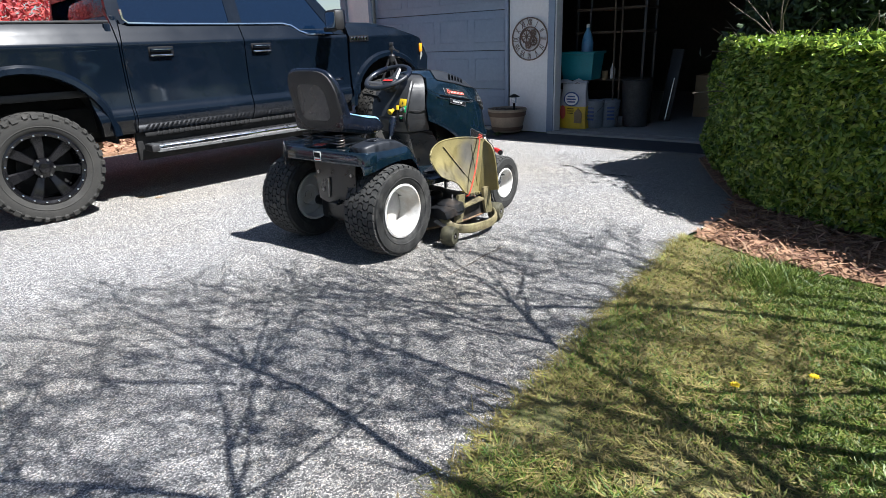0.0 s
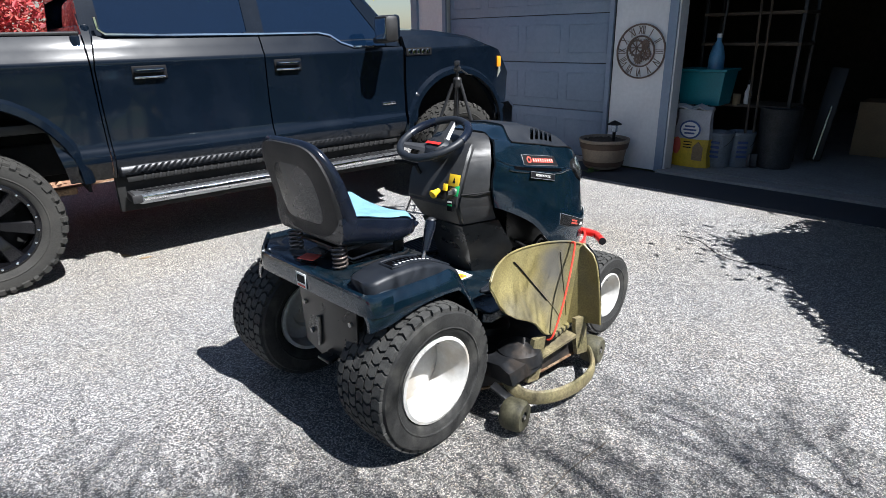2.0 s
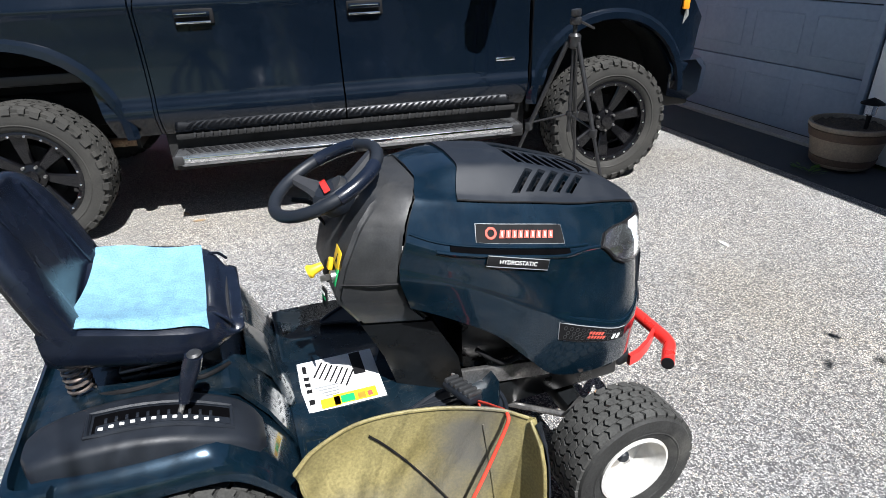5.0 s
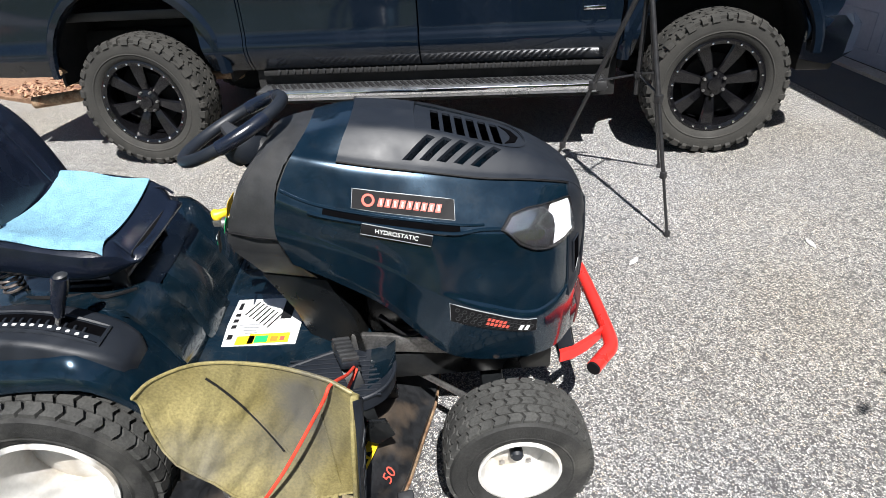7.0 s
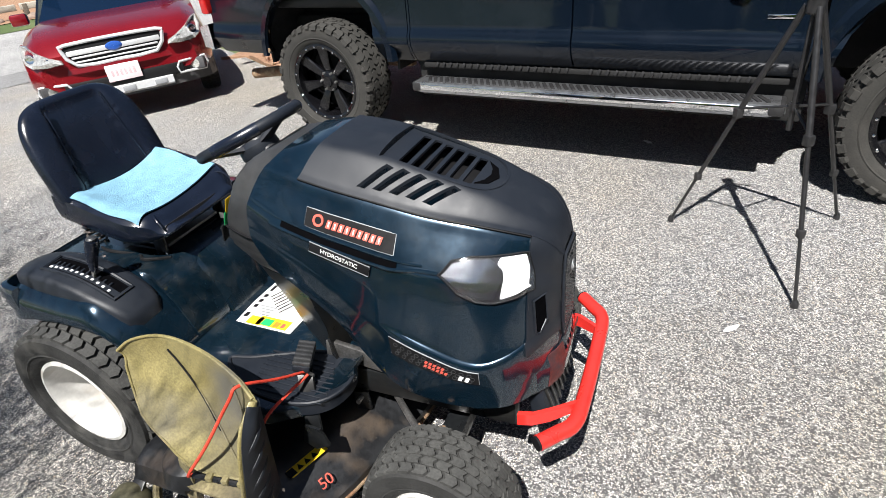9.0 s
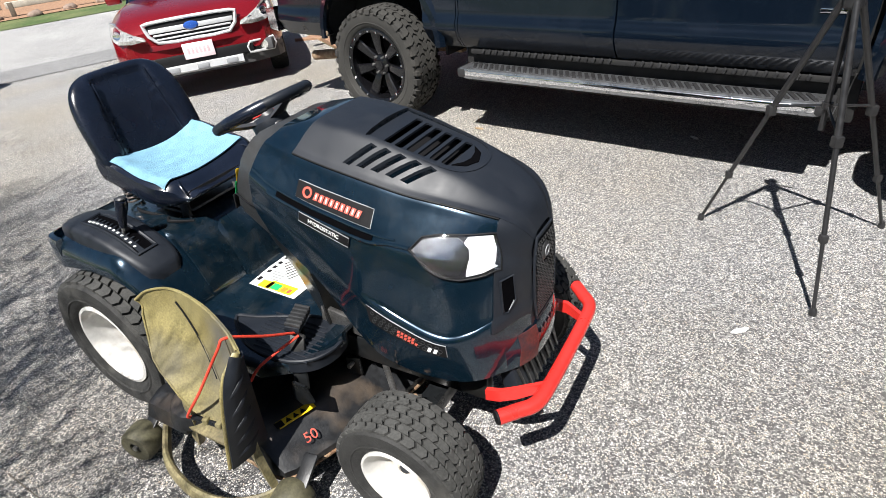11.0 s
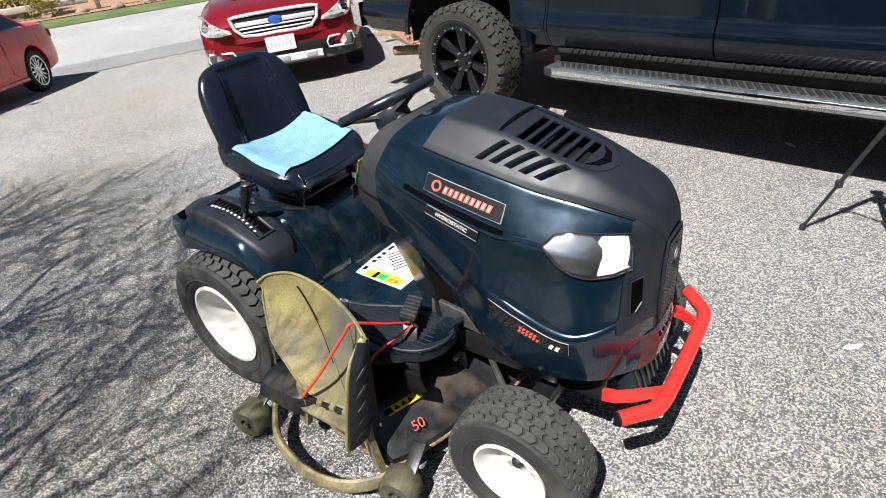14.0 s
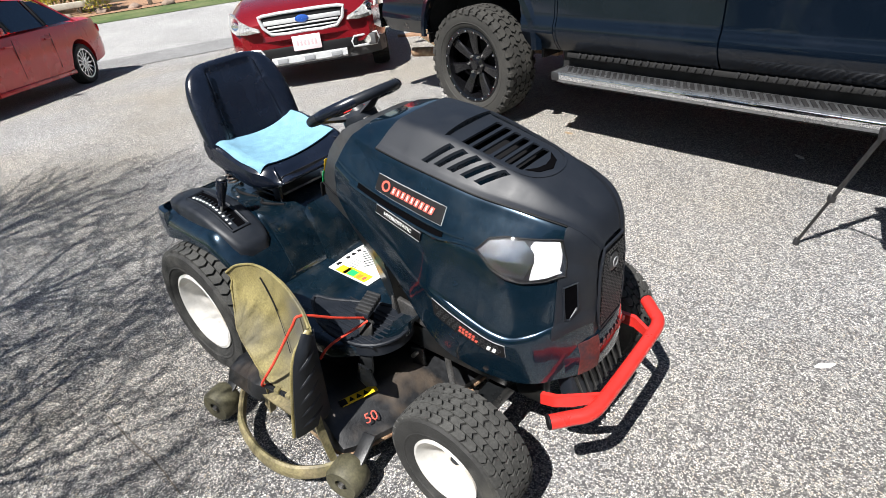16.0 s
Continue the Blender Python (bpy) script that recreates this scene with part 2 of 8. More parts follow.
M_OLIVE = mat("olive grime", (.19, .165, .08), 0.6, var=.4, scale=9, fine=100, col2=(.26, .215, .12), stain=.6, stain_col=(.07, .06, .045), stain_scale=8)
M_ROLLER = mat("grass-stained rubber", (.095, .088, .05), 0.7, var=.35, scale=20, fine=110, stain=.5, stain_col=(.05, .045, .035), stain_scale=12)
M_DECK = mat("scuffed deck paint", (.015, .016, .018), 0.42, var=.4, scale=10, fine=60, stain=.40, stain_col=(.13, .095, .065), stain_scale=8, bump=.15, bscale=120)
M_RED = mat("red tube paint", (.62, .028, .022), 0.3, coat=.3, var=.1, scale=12, fine=90, stain=.1, stain_col=(.3, .05, .04))
M_STRAP = mat("red cord", (.75, .06, .03), 0.7, var=.15, scale=60, fine=400)
M_YELLOW = mat("yellow plastic", (.85, .55, .02), 0.45, var=.1)
M_GREEN = mat("green print", (.02, .45, .13), 0.5, var=.1)
M_WHITEP = mat("white print", (.78, .78, .76), 0.5, var=.08, fine=200)
M_REDP = mat("red print", (.62, .10, .07), 0.5, var=.1)
M_ORANGEP = mat("orange print", (.78, .25, .03), 0.5, var=.1)
M_BLACKP = mat("black print", (.009, .009, .010), 0.6, spec=.14, var=.1)
M_LENS = mat("clear lens", (.95, .96, .97), 0.04, trans=1.0, var=.02, scale=3)
M_CHROME = mat("chrome", (.82, .83, .85), 0.08, metal=1, var=.05, scale=8)
M_LAMPB = mat("bright lamp facet", (.88, .90, .93), 0.3, metal=.55, var=.03, scale=30)
M_BOWL = mat("silvered reflector bowl", (.30, .31, .33), 0.16, metal=.95, var=.25, scale=40)
# flat black that paints the shade of openings not cut into the mesh
M_VOID = mat("deep black gap", (.0025, .0025, .003), 1.0, var=.1, spec=0.0)
M_DULLCH = mat("aluminium", (.62, .63, .64), 0.25, metal=1, var=.12, scale=20)
M_SPOKE = mat("satin grey plastic", (.030, .031, .034), 0.42, var=.1, scale=20)
M_BOARD = mat("brushed aluminium", (.42, .43, .45), 0.3, metal=.9, var=.2, scale=14)
M_SCUFF = mat("dull red scuff", (.11, .022, .020), 0.5, var=.4, scale=30, fine=120, stain=.8, stain_col=(.012, .02, .028), stain_scale=18)
M_SPRING = mat("spring steel", (.3, .25, .22), 0.4, metal=.8, var=.4, scale=40)
# vehicles
M_TPAINT = mat("dark slate truck paint", (.0025, .0055, .011), 0.35, metal=0, coat=.75, var=.12, scale=3, fine=300, rvar=.25, spec=.05, stain=.02, stain_col=(.05, .055, .065), stain_scale=3)
M_TPLAST = mat("black trim plastic", (.018, .018, .019), 0.5, var=.25, scale=12, fine=200, bump=.15, bscale=400)
M_TGLASS = mat("tinted glass", (.003, .010, .026), 0.03, var=.05, trans=.1, spec=.5)
M_TYRE = mat("truck rubber", (.028, .027, .024), 0.85, var=.3, scale=12, fine=120, bump=.3, bscale=160, stain=.4, stain_col=(.052, .048, .042), stain_scale=5)
M_RIMB = mat("black alloy", (.005, .005, .006), 0.22, spec=.25, coat=.4, var=.2, scale=20)
M_UNDER = mat("underbody", (.008, .008, .008), 0.9, var=.4, scale=10)
M_TAIL = mat("red lamp", (.45, .01, .01), 0.12, coat=.5, var=.1)
M_AMBER = mat("amber lamp", (.8, .3, .02), 0.15, coat=.5, var=.1)
M_SUVRED = mat("dark red car paint", (.20, .005, .010), 0.25, metal=.35, coat=.7, var=.1, scale=3, fine=300)
M_CARRED = mat("bright red car paint", (.52, .010, .012), 0.28, metal=.1, coat=.45, var=.06, scale=3, fine=300)
M_SILVER = mat("silver paint", (.58, .59, .60), 0.38, metal=.35, var=.06, scale=12)
M_SUVGREY = mat("grey cladding", (.05, .05, .052), 0.6, var=.15)
M_PLATE = mat("pale pink plate", (.74, .58, .60), 0.5, var=.05)
M_LAMP = mat("headlamp glass", (.62, .62, .59), 0.12, metal=.4, coat=1, var=.45, scale=16)
M_TRIPOD = mat("black tripod tube", (.02, .02, .021), 0.35, var=.2, scale=30)
M_GREYPL = mat("grey plastic", (.24, .25, .26), 0.5, var=.1)


# ---------------------------------------------------------------- mesh helpers
def part(name, bm, material, parent=None, label="", angle=35):
    me = bpy.data.meshes.new(name)
    bm.normal_update()
    bm.to_mesh(me)
    bm.free()
    for p in me.polygons:
        p.use_smooth = True
    me.set_sharp_from_angle(angle=radians(angle))
    me.materials.append(material)
    ob = new(name, me)
    ob.parent = parent
    return tagged(ob, label)


def thing(name, m, label, category, group="", kind=""):
    ob = new(name)
    ob.matrix_world = m
    ob.empty_display_size = 0.1
    return tagged(ob, label, category, group, kind)


def twin(ob, m, parent=None):
    """Another object on the same mesh, under the same parent."""
    o = new(ob.name.split(".")[0], ob.data)
    o.parent = parent or ob.parent
    o.matrix_basis = m
    if ob.get("label"):
        o["label"] = ob["label"]
    return o


def mesh_of(name, verts, faces, material, parent=None, label="", smooth=False):
    me = bpy.data.meshes.new(name)
    me.from_pydata([tuple(v) for v in verts], [], [tuple(f) for f in faces])
    me.materials.append(material)
    if smooth:
        for p in me.polygons:
            p.use_smooth = True
    ob = new(name, me)
    ob.parent = parent
    return tagged(ob, label)


def box(c, s, bevel=0.0, rot=(0, 0, 0), bm=None, seg=2):
    """A box round c with sides s and rounded edges, added to bm."""
    bm = bm or bmesh.new()
    m = Matrix.Translation(c) @ Euler([radians(a) for a in rot]).to_matrix().to_4x4() @ Matrix.Diagonal((*s, 1))
    vs = bmesh.ops.create_cube(bm, size=1, matrix=m)["verts"]
    if bevel:
        es = list({e for v in vs for e in v.link_edges})
        bmesh.ops.bevel(bm, geom=es, offset=bevel, segments=seg, affect="EDGES", profile=0.5)
    return bm


def rod(p, q, r, r2=None, n=12, bm=None):
    """A round bar from p to q."""
    bm = bm or bmesh.new()
    p, q = Vector(p), Vector(q)
    d = q - p
    m = Matrix.Translation((p + q) / 2) @ d.to_track_quat("Z", "Y").to_matrix().to_4x4()
    bmesh.ops.create_cone(bm, cap_ends=True, segments=n, radius1=r, radius2=r if r2 is None else r2, depth=d.length, matrix=m)
    return bm


def smooth_path(pts, k=6, closed=False):
    pts = [Vector(p) for p in pts]
    out, n = [], len(pts)
    for i in range(n if closed else n - 1):
        a, b = pts[i], pts[(i + 1) % n]
        z = pts[i - 1] if (i or closed) else a
        c = pts[(i + 2) % n] if (i + 2 < n or closed) else b
        for j in range(k):
            t = j / k
            out.append(0.5 * (2 * a + (b - z) * t + (2 * z - 5 * a + 4 * b - c) * t * t + (3 * a - z - 3 * b + c) * t ** 3))
    if not closed:
        out.append(pts[-1])
    return out


def tube(pts, r, n=10, closed=False, bm=None, flat=1.0):
    """A tube along a path; r is a number or one radius per point."""
    bm = bm or bmesh.new()
    pts = [Vector(p) for p in pts]
    m, rings = len(pts), []
    up = None
    for i, p in enumerate(pts):
        a = pts[(i + 1) % m] if (closed or i + 1 < m) else p
        b = pts[i - 1] if (closed or i) else p
        d = (a - b).normalized()
        if up is None:
            up = d.orthogonal().normalized()
        up = (up - d * up.dot(d)).normalized()
        side = d.cross(up)
        rr = r[i] if isinstance(r, (list, tuple)) else r
        rings.append([bm.verts.new(p + (up * math.cos(w) + side * math.sin(w) * flat) * rr) for w in (2 * math.pi * k / n for k in range(n))])
    for i in range(m if closed else m - 1):
        a, b = rings[i], rings[(i + 1) % m]
        for k in range(n):
            bm.faces.new((a[k], a[(k + 1) % n], b[(k + 1) % n], b[k]))
    if not closed:
        bm.faces.new(rings[0][::-1]); bm.faces.new(rings[-1])
    return bm


def lathe(profile, n=48, bm=None, m=None, closed=False):
    """Turns a profile of (radius, along) round the Y axis."""
    bm = bm or bmesh.new()
    m = m or Matrix()
    rings = [[bm.verts.new(m @ Vector((r * math.cos(w), y, r * math.sin(w)))) for w in (2 * math.pi * k / n for k in range(n))] for r, y in profile]
    pairs = list(zip(rings, rings[1:])) + ([(rings[-1], rings[0])] if closed else [])
    for a, b in pairs:
        for k in range(n):
            bm.faces.new((a[k], b[k], b[(k + 1) % n], a[(k + 1) % n]))
    return bm


def loft(rings, bm=None, closed=True, caps=True):
    """Skins a row of point rings."""
    bm = bm or bmesh.new()
    vs = [[bm.verts.new(p) for p in r] for r in rings]
    n = len(vs[0])
    for a, b in zip(vs, vs[1:]):
        for k in range(n if closed else n - 1):
            bm.faces.new((a[k], a[(k + 1) % n], b[(k + 1) % n], b[k]))
    if caps and closed:
        bm.faces.new(vs[0][::-1]); bm.faces.new(vs[-1])
    bmesh.ops.recalc_face_normals(bm, faces=bm.faces[:])
    return bm


def prism(poly, lo, hi, axis="y", bevel=0.0, bm=None):
    """A flat outline given thickness along an axis. y: outline in (x, z); z: outline in (x, y); x: outline in (y, z)."""
    bm = bm or bmesh.new()
    at = {"y": lambda a, b, c: (a, c, b), "z": lambda a, b, c: (a, b, c), "x": lambda a, b, c: (c, a, b)}[axis]
    lo_v = [bm.verts.new(at(a, b, lo)) for a, b in poly]
    hi_v = [bm.verts.new(at(a, b, hi)) for a, b in poly]
    n = len(poly)
    fs = [bm.faces.new(lo_v), bm.faces.new(hi_v[::-1])]
    fs += [bm.faces.new((lo_v[k], hi_v[k], hi_v[(k + 1) % n], lo_v[(k + 1) % n])) for k in range(n)]
    bmesh.ops.recalc_face_normals(bm, faces=fs)
    if bevel:
        es = list({e for f in fs[:2] for e in f.edges})
        bmesh.ops.bevel(bm, geom=es, offset=bevel, segments=2, affect="EDGES", profile=0.5)
    return bm


def shell(surf, nu, nv, th=0.0, u=(0, 1), v=(0, 1), off=0.0, bm=None):
    """A grid over surf(u, v), moved out by off and, with th, made th thick inwards."""
    bm = bm or bmesh.new()

    def at(a, b):
        e = 1e-3
        p = Vector(surf(a, b))
        nrm = (Vector(surf(min(a + e, 1), b)) - Vector(surf(max(a - e, 0), b))).cross(Vector(surf(a, min(b + e, 1))) - Vector(surf(a, max(b - e, 0))))
        return p, nrm.normalized()
    top, low = [], []
    for i in range(nu + 1):
        rt, rl = [], []
        for j in range(nv + 1):
            p, nrm = at(u[0] + (u[1] - u[0]) * i / nu, v[0] + (v[1] - v[0]) * j / nv)
            rt.append(bm.verts.new(p + nrm * off))
            rl.append(bm.verts.new(p + nrm * (off - th)) if th else None)
        top.append(rt); low.append(rl)
    for i in range(nu):
        for j in range(nv):
            bm.faces.new((top[i][j], top[i + 1][j], top[i + 1][j + 1], top[i][j + 1]))
            if th:
                bm.faces.new((low[i][j], low[i][j + 1], low[i + 1][j + 1], low[i + 1][j]))
    if th:
        edge = [(i, 0) for i in range(nu)] + [(nu, j) for j in range(nv)] + [(i, nv) for i in range(nu, 0, -1)] + [(0, j) for j in range(nv, 0, -1)]
        for (a, b), (c, d) in zip(edge, edge[1:] + edge[:1]):
            bm.faces.new((top[a][b], low[a][b], low[c][d], top[c][d]))
    bmesh.ops.recalc_face_normals(bm, faces=bm.faces[:])
    return bm


def carve(ob, bm):
    """Cuts the closed shapes in bm out of ob for good."""
    me = bpy.data.meshes.new("cutter")
    bmesh.ops.recalc_face_normals(bm, faces=bm.faces[:])
    bm.to_mesh(me); bm.free()
    c = new("cutter", me)
    c.parent = ob.parent
    c.matrix_basis = ob.matrix_basis.copy()
    md = ob.modifiers.new("cut", "BOOLEAN")
    md.operation, md.object, md.solver = "DIFFERENCE", c, "EXACT"
    dg = bpy.context.evaluated_depsgraph_get()
    res = bpy.data.meshes.new_from_object(ob.evaluated_get(dg))
    ob.modifiers.clear()
    ob.data = res
    bpy.data.objects.remove(c)
    for p in res.polygons:
        p.use_smooth = True
    res.set_sharp_from_angle(angle=radians(32))
    return ob


def words(text, size, material, parent, m, name="lettering", depth=0.0006):
    """Raised lettering in the built-in font, as a mesh; m: its pose, x along the line and y up the letters."""
    cu = bpy.data.curves.new(name, "FONT")
    cu.body, cu.size, cu.extrude, cu.align_x, cu.align_y = text, size, depth, "CENTER", "CENTER"
    o = new(name, cu)
    me = bpy.data.meshes.new_from_object(o.evaluated_get(bpy.context.evaluated_depsgraph_get()))
    bpy.data.objects.remove(o)
    me.materials.clear(); me.materials.append(material)
    ob = new(name, me)
    ob.parent, ob.matrix_basis = parent, m
    return ob


def lerp_table(table, x):
    """Smoothly reads rows of (x, a, b, ...) at x."""
    xs = [r[0] for r in table]
    x = min(max(x, xs[0]), xs[-1])
    i = max(0, min(len(xs) - 2, sum(1 for v in xs if v <= x) - 1))
    t = (x - xs[i]) / (xs[i + 1] - xs[i])
    p1, p2 = np.array(table[i][1:]), np.array(table[i + 1][1:])
    h = xs[i + 1] - xs[i]
    m1 = (p2 - np.array(table[i - 1][1:])) / (xs[i + 1] - xs[i - 1]) * h if i else (p2 - p1)
    m2 = (np.array(table[i + 2][1:]) - p1) / (xs[i + 2] - xs[i]) * h if i + 2 < len(xs) else (p2 - p1)
    return (2 * t ** 3 - 3 * t * t + 1) * p1 + (t ** 3 - 2 * t * t + t) * m1 + (-2 * t ** 3 + 3 * t * t) * p2 + (t ** 3 - t * t) * m2



# ---------------------------------------------------------------- setting


DOWN = Vector((-.827, -.562, 0))      # towards the street
TOP_OF_FALL, FOOT_OF_FALL, DROP = -4.0, 3.75, .67


def fall(x, y):
    """How far the ground lies below the level of the garage: it slopes down to the street and is level again there."""
    d = (Vector((x, y, 0)) - Vector((-6.6, .85, 0))).dot(DOWN)
    return -DROP * min(1, max(0, (d - TOP_OF_FALL) / (FOOT_OF_FALL - TOP_OF_FALL)))


def on_ground(x, y, turn, z=0.0):
    """A pose standing square on the ground, turned by degrees."""
    e = .05
    nz = Vector((fall(x - e, y) - fall(x + e, y), fall(x, y - e) - fall(x, y + e), 2 * e)).normalized()
    ax = Vector((math.cos(radians(turn)), math.sin(radians(turn)), 0))
    ax = (ax - nz * ax.dot(nz)).normalized()
    m = Matrix((ax, nz.cross(ax), nz)).transposed().to_4x4()
    m.translation = (x, y, fall(x, y) + z)
    return m


def sheet(name, poly, z, material, label="", cut=0, rough=0.0, seed=3, thick=0.0):
    """A level sheet with an outline, cut into a grid and roughened if asked for."""
    bm = bmesh.new()
    bm.faces.new([bm.verts.new((x, y, z)) for x, y in poly])
    for d in (TOP_OF_FALL, FOOT_OF_FALL):
        bmesh.ops.bisect_plane(bm, geom=bm.verts[:] + bm.edges[:] + bm.faces[:], plane_co=Vector((-6.6, .85, 0)) + DOWN * d, plane_no=DOWN)
    if cut:
        x0, x1 = min(p[0] for p in poly), max(p[0] for p in poly)
        y0, y1 = min(p[1] for p in poly), max(p[1] for p in poly)
        for k in range(1, int((x1 - x0) / cut)):
            bmesh.ops.bisect_plane(bm, geom=bm.verts[:] + bm.edges[:] + bm.faces[:], plane_co=(x0 + k * cut, 0, 0), plane_no=(1, 0, 0))
        for k in range(1, int((y1 - y0) / cut)):
            bmesh.ops.bisect_plane(bm, geom=bm.verts[:] + bm.edges[:] + bm.faces[:], plane_co=(0, y0 + k * cut, 0), plane_no=(0, 1, 0))
        for v in bm.verts:
            v.co.z += rough * noise.noise(v.co * 2.3 + Vector((seed, 0, 0))) + rough * 0.5 * noise.noise(v.co * 7.0)
    for v in bm.verts:
        v.co.z += fall(v.co.x, v.co.y)
    if thick:
        r = bmesh.ops.extrude_face_region(bm, geom=bm.faces[:])
        bmesh.ops.translate(bm, verts=[v for v in r["geom"] if isinstance(v, bmesh.types.BMVert)], vec=(0, 0, -thick))
    bmesh.ops.recalc_face_normals(bm, faces=bm.faces[:])
    ob = part(name, bm, material, None, label)
    if not thick:
        for p in ob.data.polygons:
            if p.normal.z < 0:
                p.flip()
    return tagged(ob, label, name.split("_")[0], kind="structure")


# one sheet of ground to the horizon, the driveway lies on it
sheet("ground", [(-400, -400), (400, -400), (400, 400), (-400, 400)], -0.03, M_LAWN, "dry green lawn reaching far off")
sheet("driveway", [(-7.6, -6.6), (-12.5, 1.7), (-8.0, 3.3), (-6.2, 3.9), (-4.55, 7.4), (-3.1, 9.2), (-2.55, 10.9), (4.6, 6.4), (3.4, 3.6), (2.2, 4.5), (1.80, 4.08), (1.60, 3.72), (1.33, 3.31), (1.09, 2.9), (.92, 2.60), (.74, 2.28),
      (.58, 2.03), (.43, 1.73), (.2, 1.2), (-.1, .4), (-.6, -1.2), (-1.6, -4.5), (-2.6, -7.6)], 0.0, M_DRIVE, "sunlit worn light grey asphalt driveway")
# street: a pale carriageway past a darker patched strip
ST = Matrix.Translation((-6.6, .85, 0)) @ Matrix.Rotation(radians(124.2), 4, "Z")


def strip(name, a, b, z, material, label, lo=-40, hi=60):
    return sheet(name, [tuple((ST @ Vector((x, y, 0)))[:2]) for x, y in ((lo, a), (hi, a), (hi, b), (lo, b))], z, material, label)


strip("road", 4.95, 11.2, 0.006, M_ROAD, "pale weathered asphalt street")
strip("road_patch", 3.75, 4.96, 0.010, M_PATCH, "darker patched asphalt strip along the street")
strip("verge", 11.2, 13.2, 0.02, M_LAWN, "green grass verge beyond the street")
strip("far_bed", 13.2, 45, 0.04, M_BARKBED, "brown planted bed beyond the verge")

# garage front: x along the front, y into the house, z up
GA = Matrix.Translation((1.35, 8.63, 0)) @ Matrix.Rotation(radians(-33), 4, "Z")


def wall(name, boxes, material, label):
    bm = bmesh.new()
    for c, s in boxes:
        box(c, s, 0, bm=bm)
    ob = part(name, bm, material, None, label)
    ob.matrix_world = GA
    return tagged(ob, label, "wall", kind="structure")


W_T, HEAD = 0.16, 2.16
wall("wall_front", [((-.33, .08, 1.35), (.66, W_T, 2.7)), ((-3.6, .08, 1.35), (.62, W_T, 2.7)), ((-1.975, .08, 2.43), (2.63, W_T, .54)),
                    ((1.32, .08, 2.43), (2.64, W_T, .54)), ((4.64, .08, 1.35), (4.0, W_T, 2.7))], M_TRIM, "white painted garage front wall")
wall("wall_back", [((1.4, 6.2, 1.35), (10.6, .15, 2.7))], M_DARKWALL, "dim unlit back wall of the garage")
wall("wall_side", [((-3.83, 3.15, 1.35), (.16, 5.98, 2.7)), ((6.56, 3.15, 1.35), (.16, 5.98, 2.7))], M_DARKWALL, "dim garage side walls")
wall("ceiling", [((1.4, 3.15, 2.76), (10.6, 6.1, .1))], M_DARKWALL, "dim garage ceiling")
fl = wall("floor", [((1.36, 3.13, .0), (10.24, 5.94, .05))], M_CONC, "grey concrete garage floor slab")
th = wall("threshold", [((1.32, -.02, .005), (2.63, .2, .05))], M_CONC, "worn concrete threshold of the open garage")
wall("door_sill", [((-1.975, -.02, .003), (2.62, .16, .05))], M_CONC, "pale concrete sill under the closed garage door")
# painted strip, as wide as the shadow of the overhanging eave
wall("apron", [((1.2, -.42, -.02), (9.4, .62, .05))], M_EAVE_SHADE, "dark strip painted as eave shade along the garage")
roof = bmesh.new()
prism([(-.52, 2.72), (-.52, 2.56), (.0, 2.68), (6.6, 2.76), (6.6, 3.0), (3.2, 4.4)], -4.3, 7.2, "x", bm=roof)
ro = tagged(part("roof", roof, M_SHINGLE, None), "dark shingle garage roof with an overhanging eave", "roof", kind="structure")
ro.matrix_world = GA
wall("trim", [((-.012, -.014, 1.08), (.09, .03, 2.16)), ((-.70, -.014, 1.08), (.05, .03, 2.16)), ((-3.27, -.014, 1.08), (.06, .03, 2.16)), ((-3.86, -.02, 1.35), (.12, .05, 2.7))], M_DOOR, "grey painted door trim boards")
wall("jamb", [((.035, .08, 1.07), (.03, .17, 2.14))], M_TRIM, "white garage door jamb")

# sectional garage door, closed
gd = thing("garage_door", GA, "closed blue-grey sectional garage door with embossed panels", "garage door", kind="structure")
for k in range(4):
    bm = box((-1.97, .07, .03 + .267 + k * .533), (2.5, .045, .526), .006)
    for j in range(4):
        cx = -1.97 - 1.25 + .3125 + j * .625
        for (dx, dz, sx, sz) in ((0, .155, .50, .014), (0, -.155, .50, .014), (-.25, 0, .014, .324), (.25, 0, .014, .324)):
            box((cx + dx, .0475, .297 + k * .533 + dz), (sx, .008, sz), .003, bm=bm)
    part("door_section", bm, M_DOOR, gd)
part("bottom_seal", box((-1.97, .07, .018), (2.5, .05, .03), .008), M_TPLAST, gd, "black rubber bottom seal")

# ---------------------------------------------------------------- riding mower: x ahead, y to its left, z up, from below the rear axle
mower = thing("riding_mower", pose(-.400, 4.067, 0, 0, 0, 58), "dark blue riding mower with a black seat on the driveway", "riding mower")


def tyre_mesh(R, W, rim, n=56):
    """A tyre's rounded carcass round the Y axis."""
    w = W / 2
    prof = [(rim * .97, -w * .62), (rim * 1.02, -w * .80), (rim + (R - rim) * .22, -w * .95), (rim + (R - rim) * .5, -w), (rim + (R - rim) * .78, -w * .965), (R * .925, -w * .87), (R * .95, -w * .6),
            (R * .955, 0), (R * .95, w * .6), (R * .925, w * .87), (rim + (R - rim) * .78, w * .965), (rim + (R - rim) * .5, w), (rim + (R - rim) * .22, w * .95), (rim * 1.02, w * .80), (rim * .97, w * .62)]
    bm = lathe(prof, n)
    # raised ring on each side wall
    for s in (-1, 1):
        lathe([(rim + (R - rim) * .3, s * w * .962), (rim + (R - rim) * .34, s * w * 1.0), (rim + (R - rim) * .38, s * w * .985)], n, bm=bm)
    bmesh.ops.recalc_face_normals(bm, faces=bm.faces[:])
    return bm


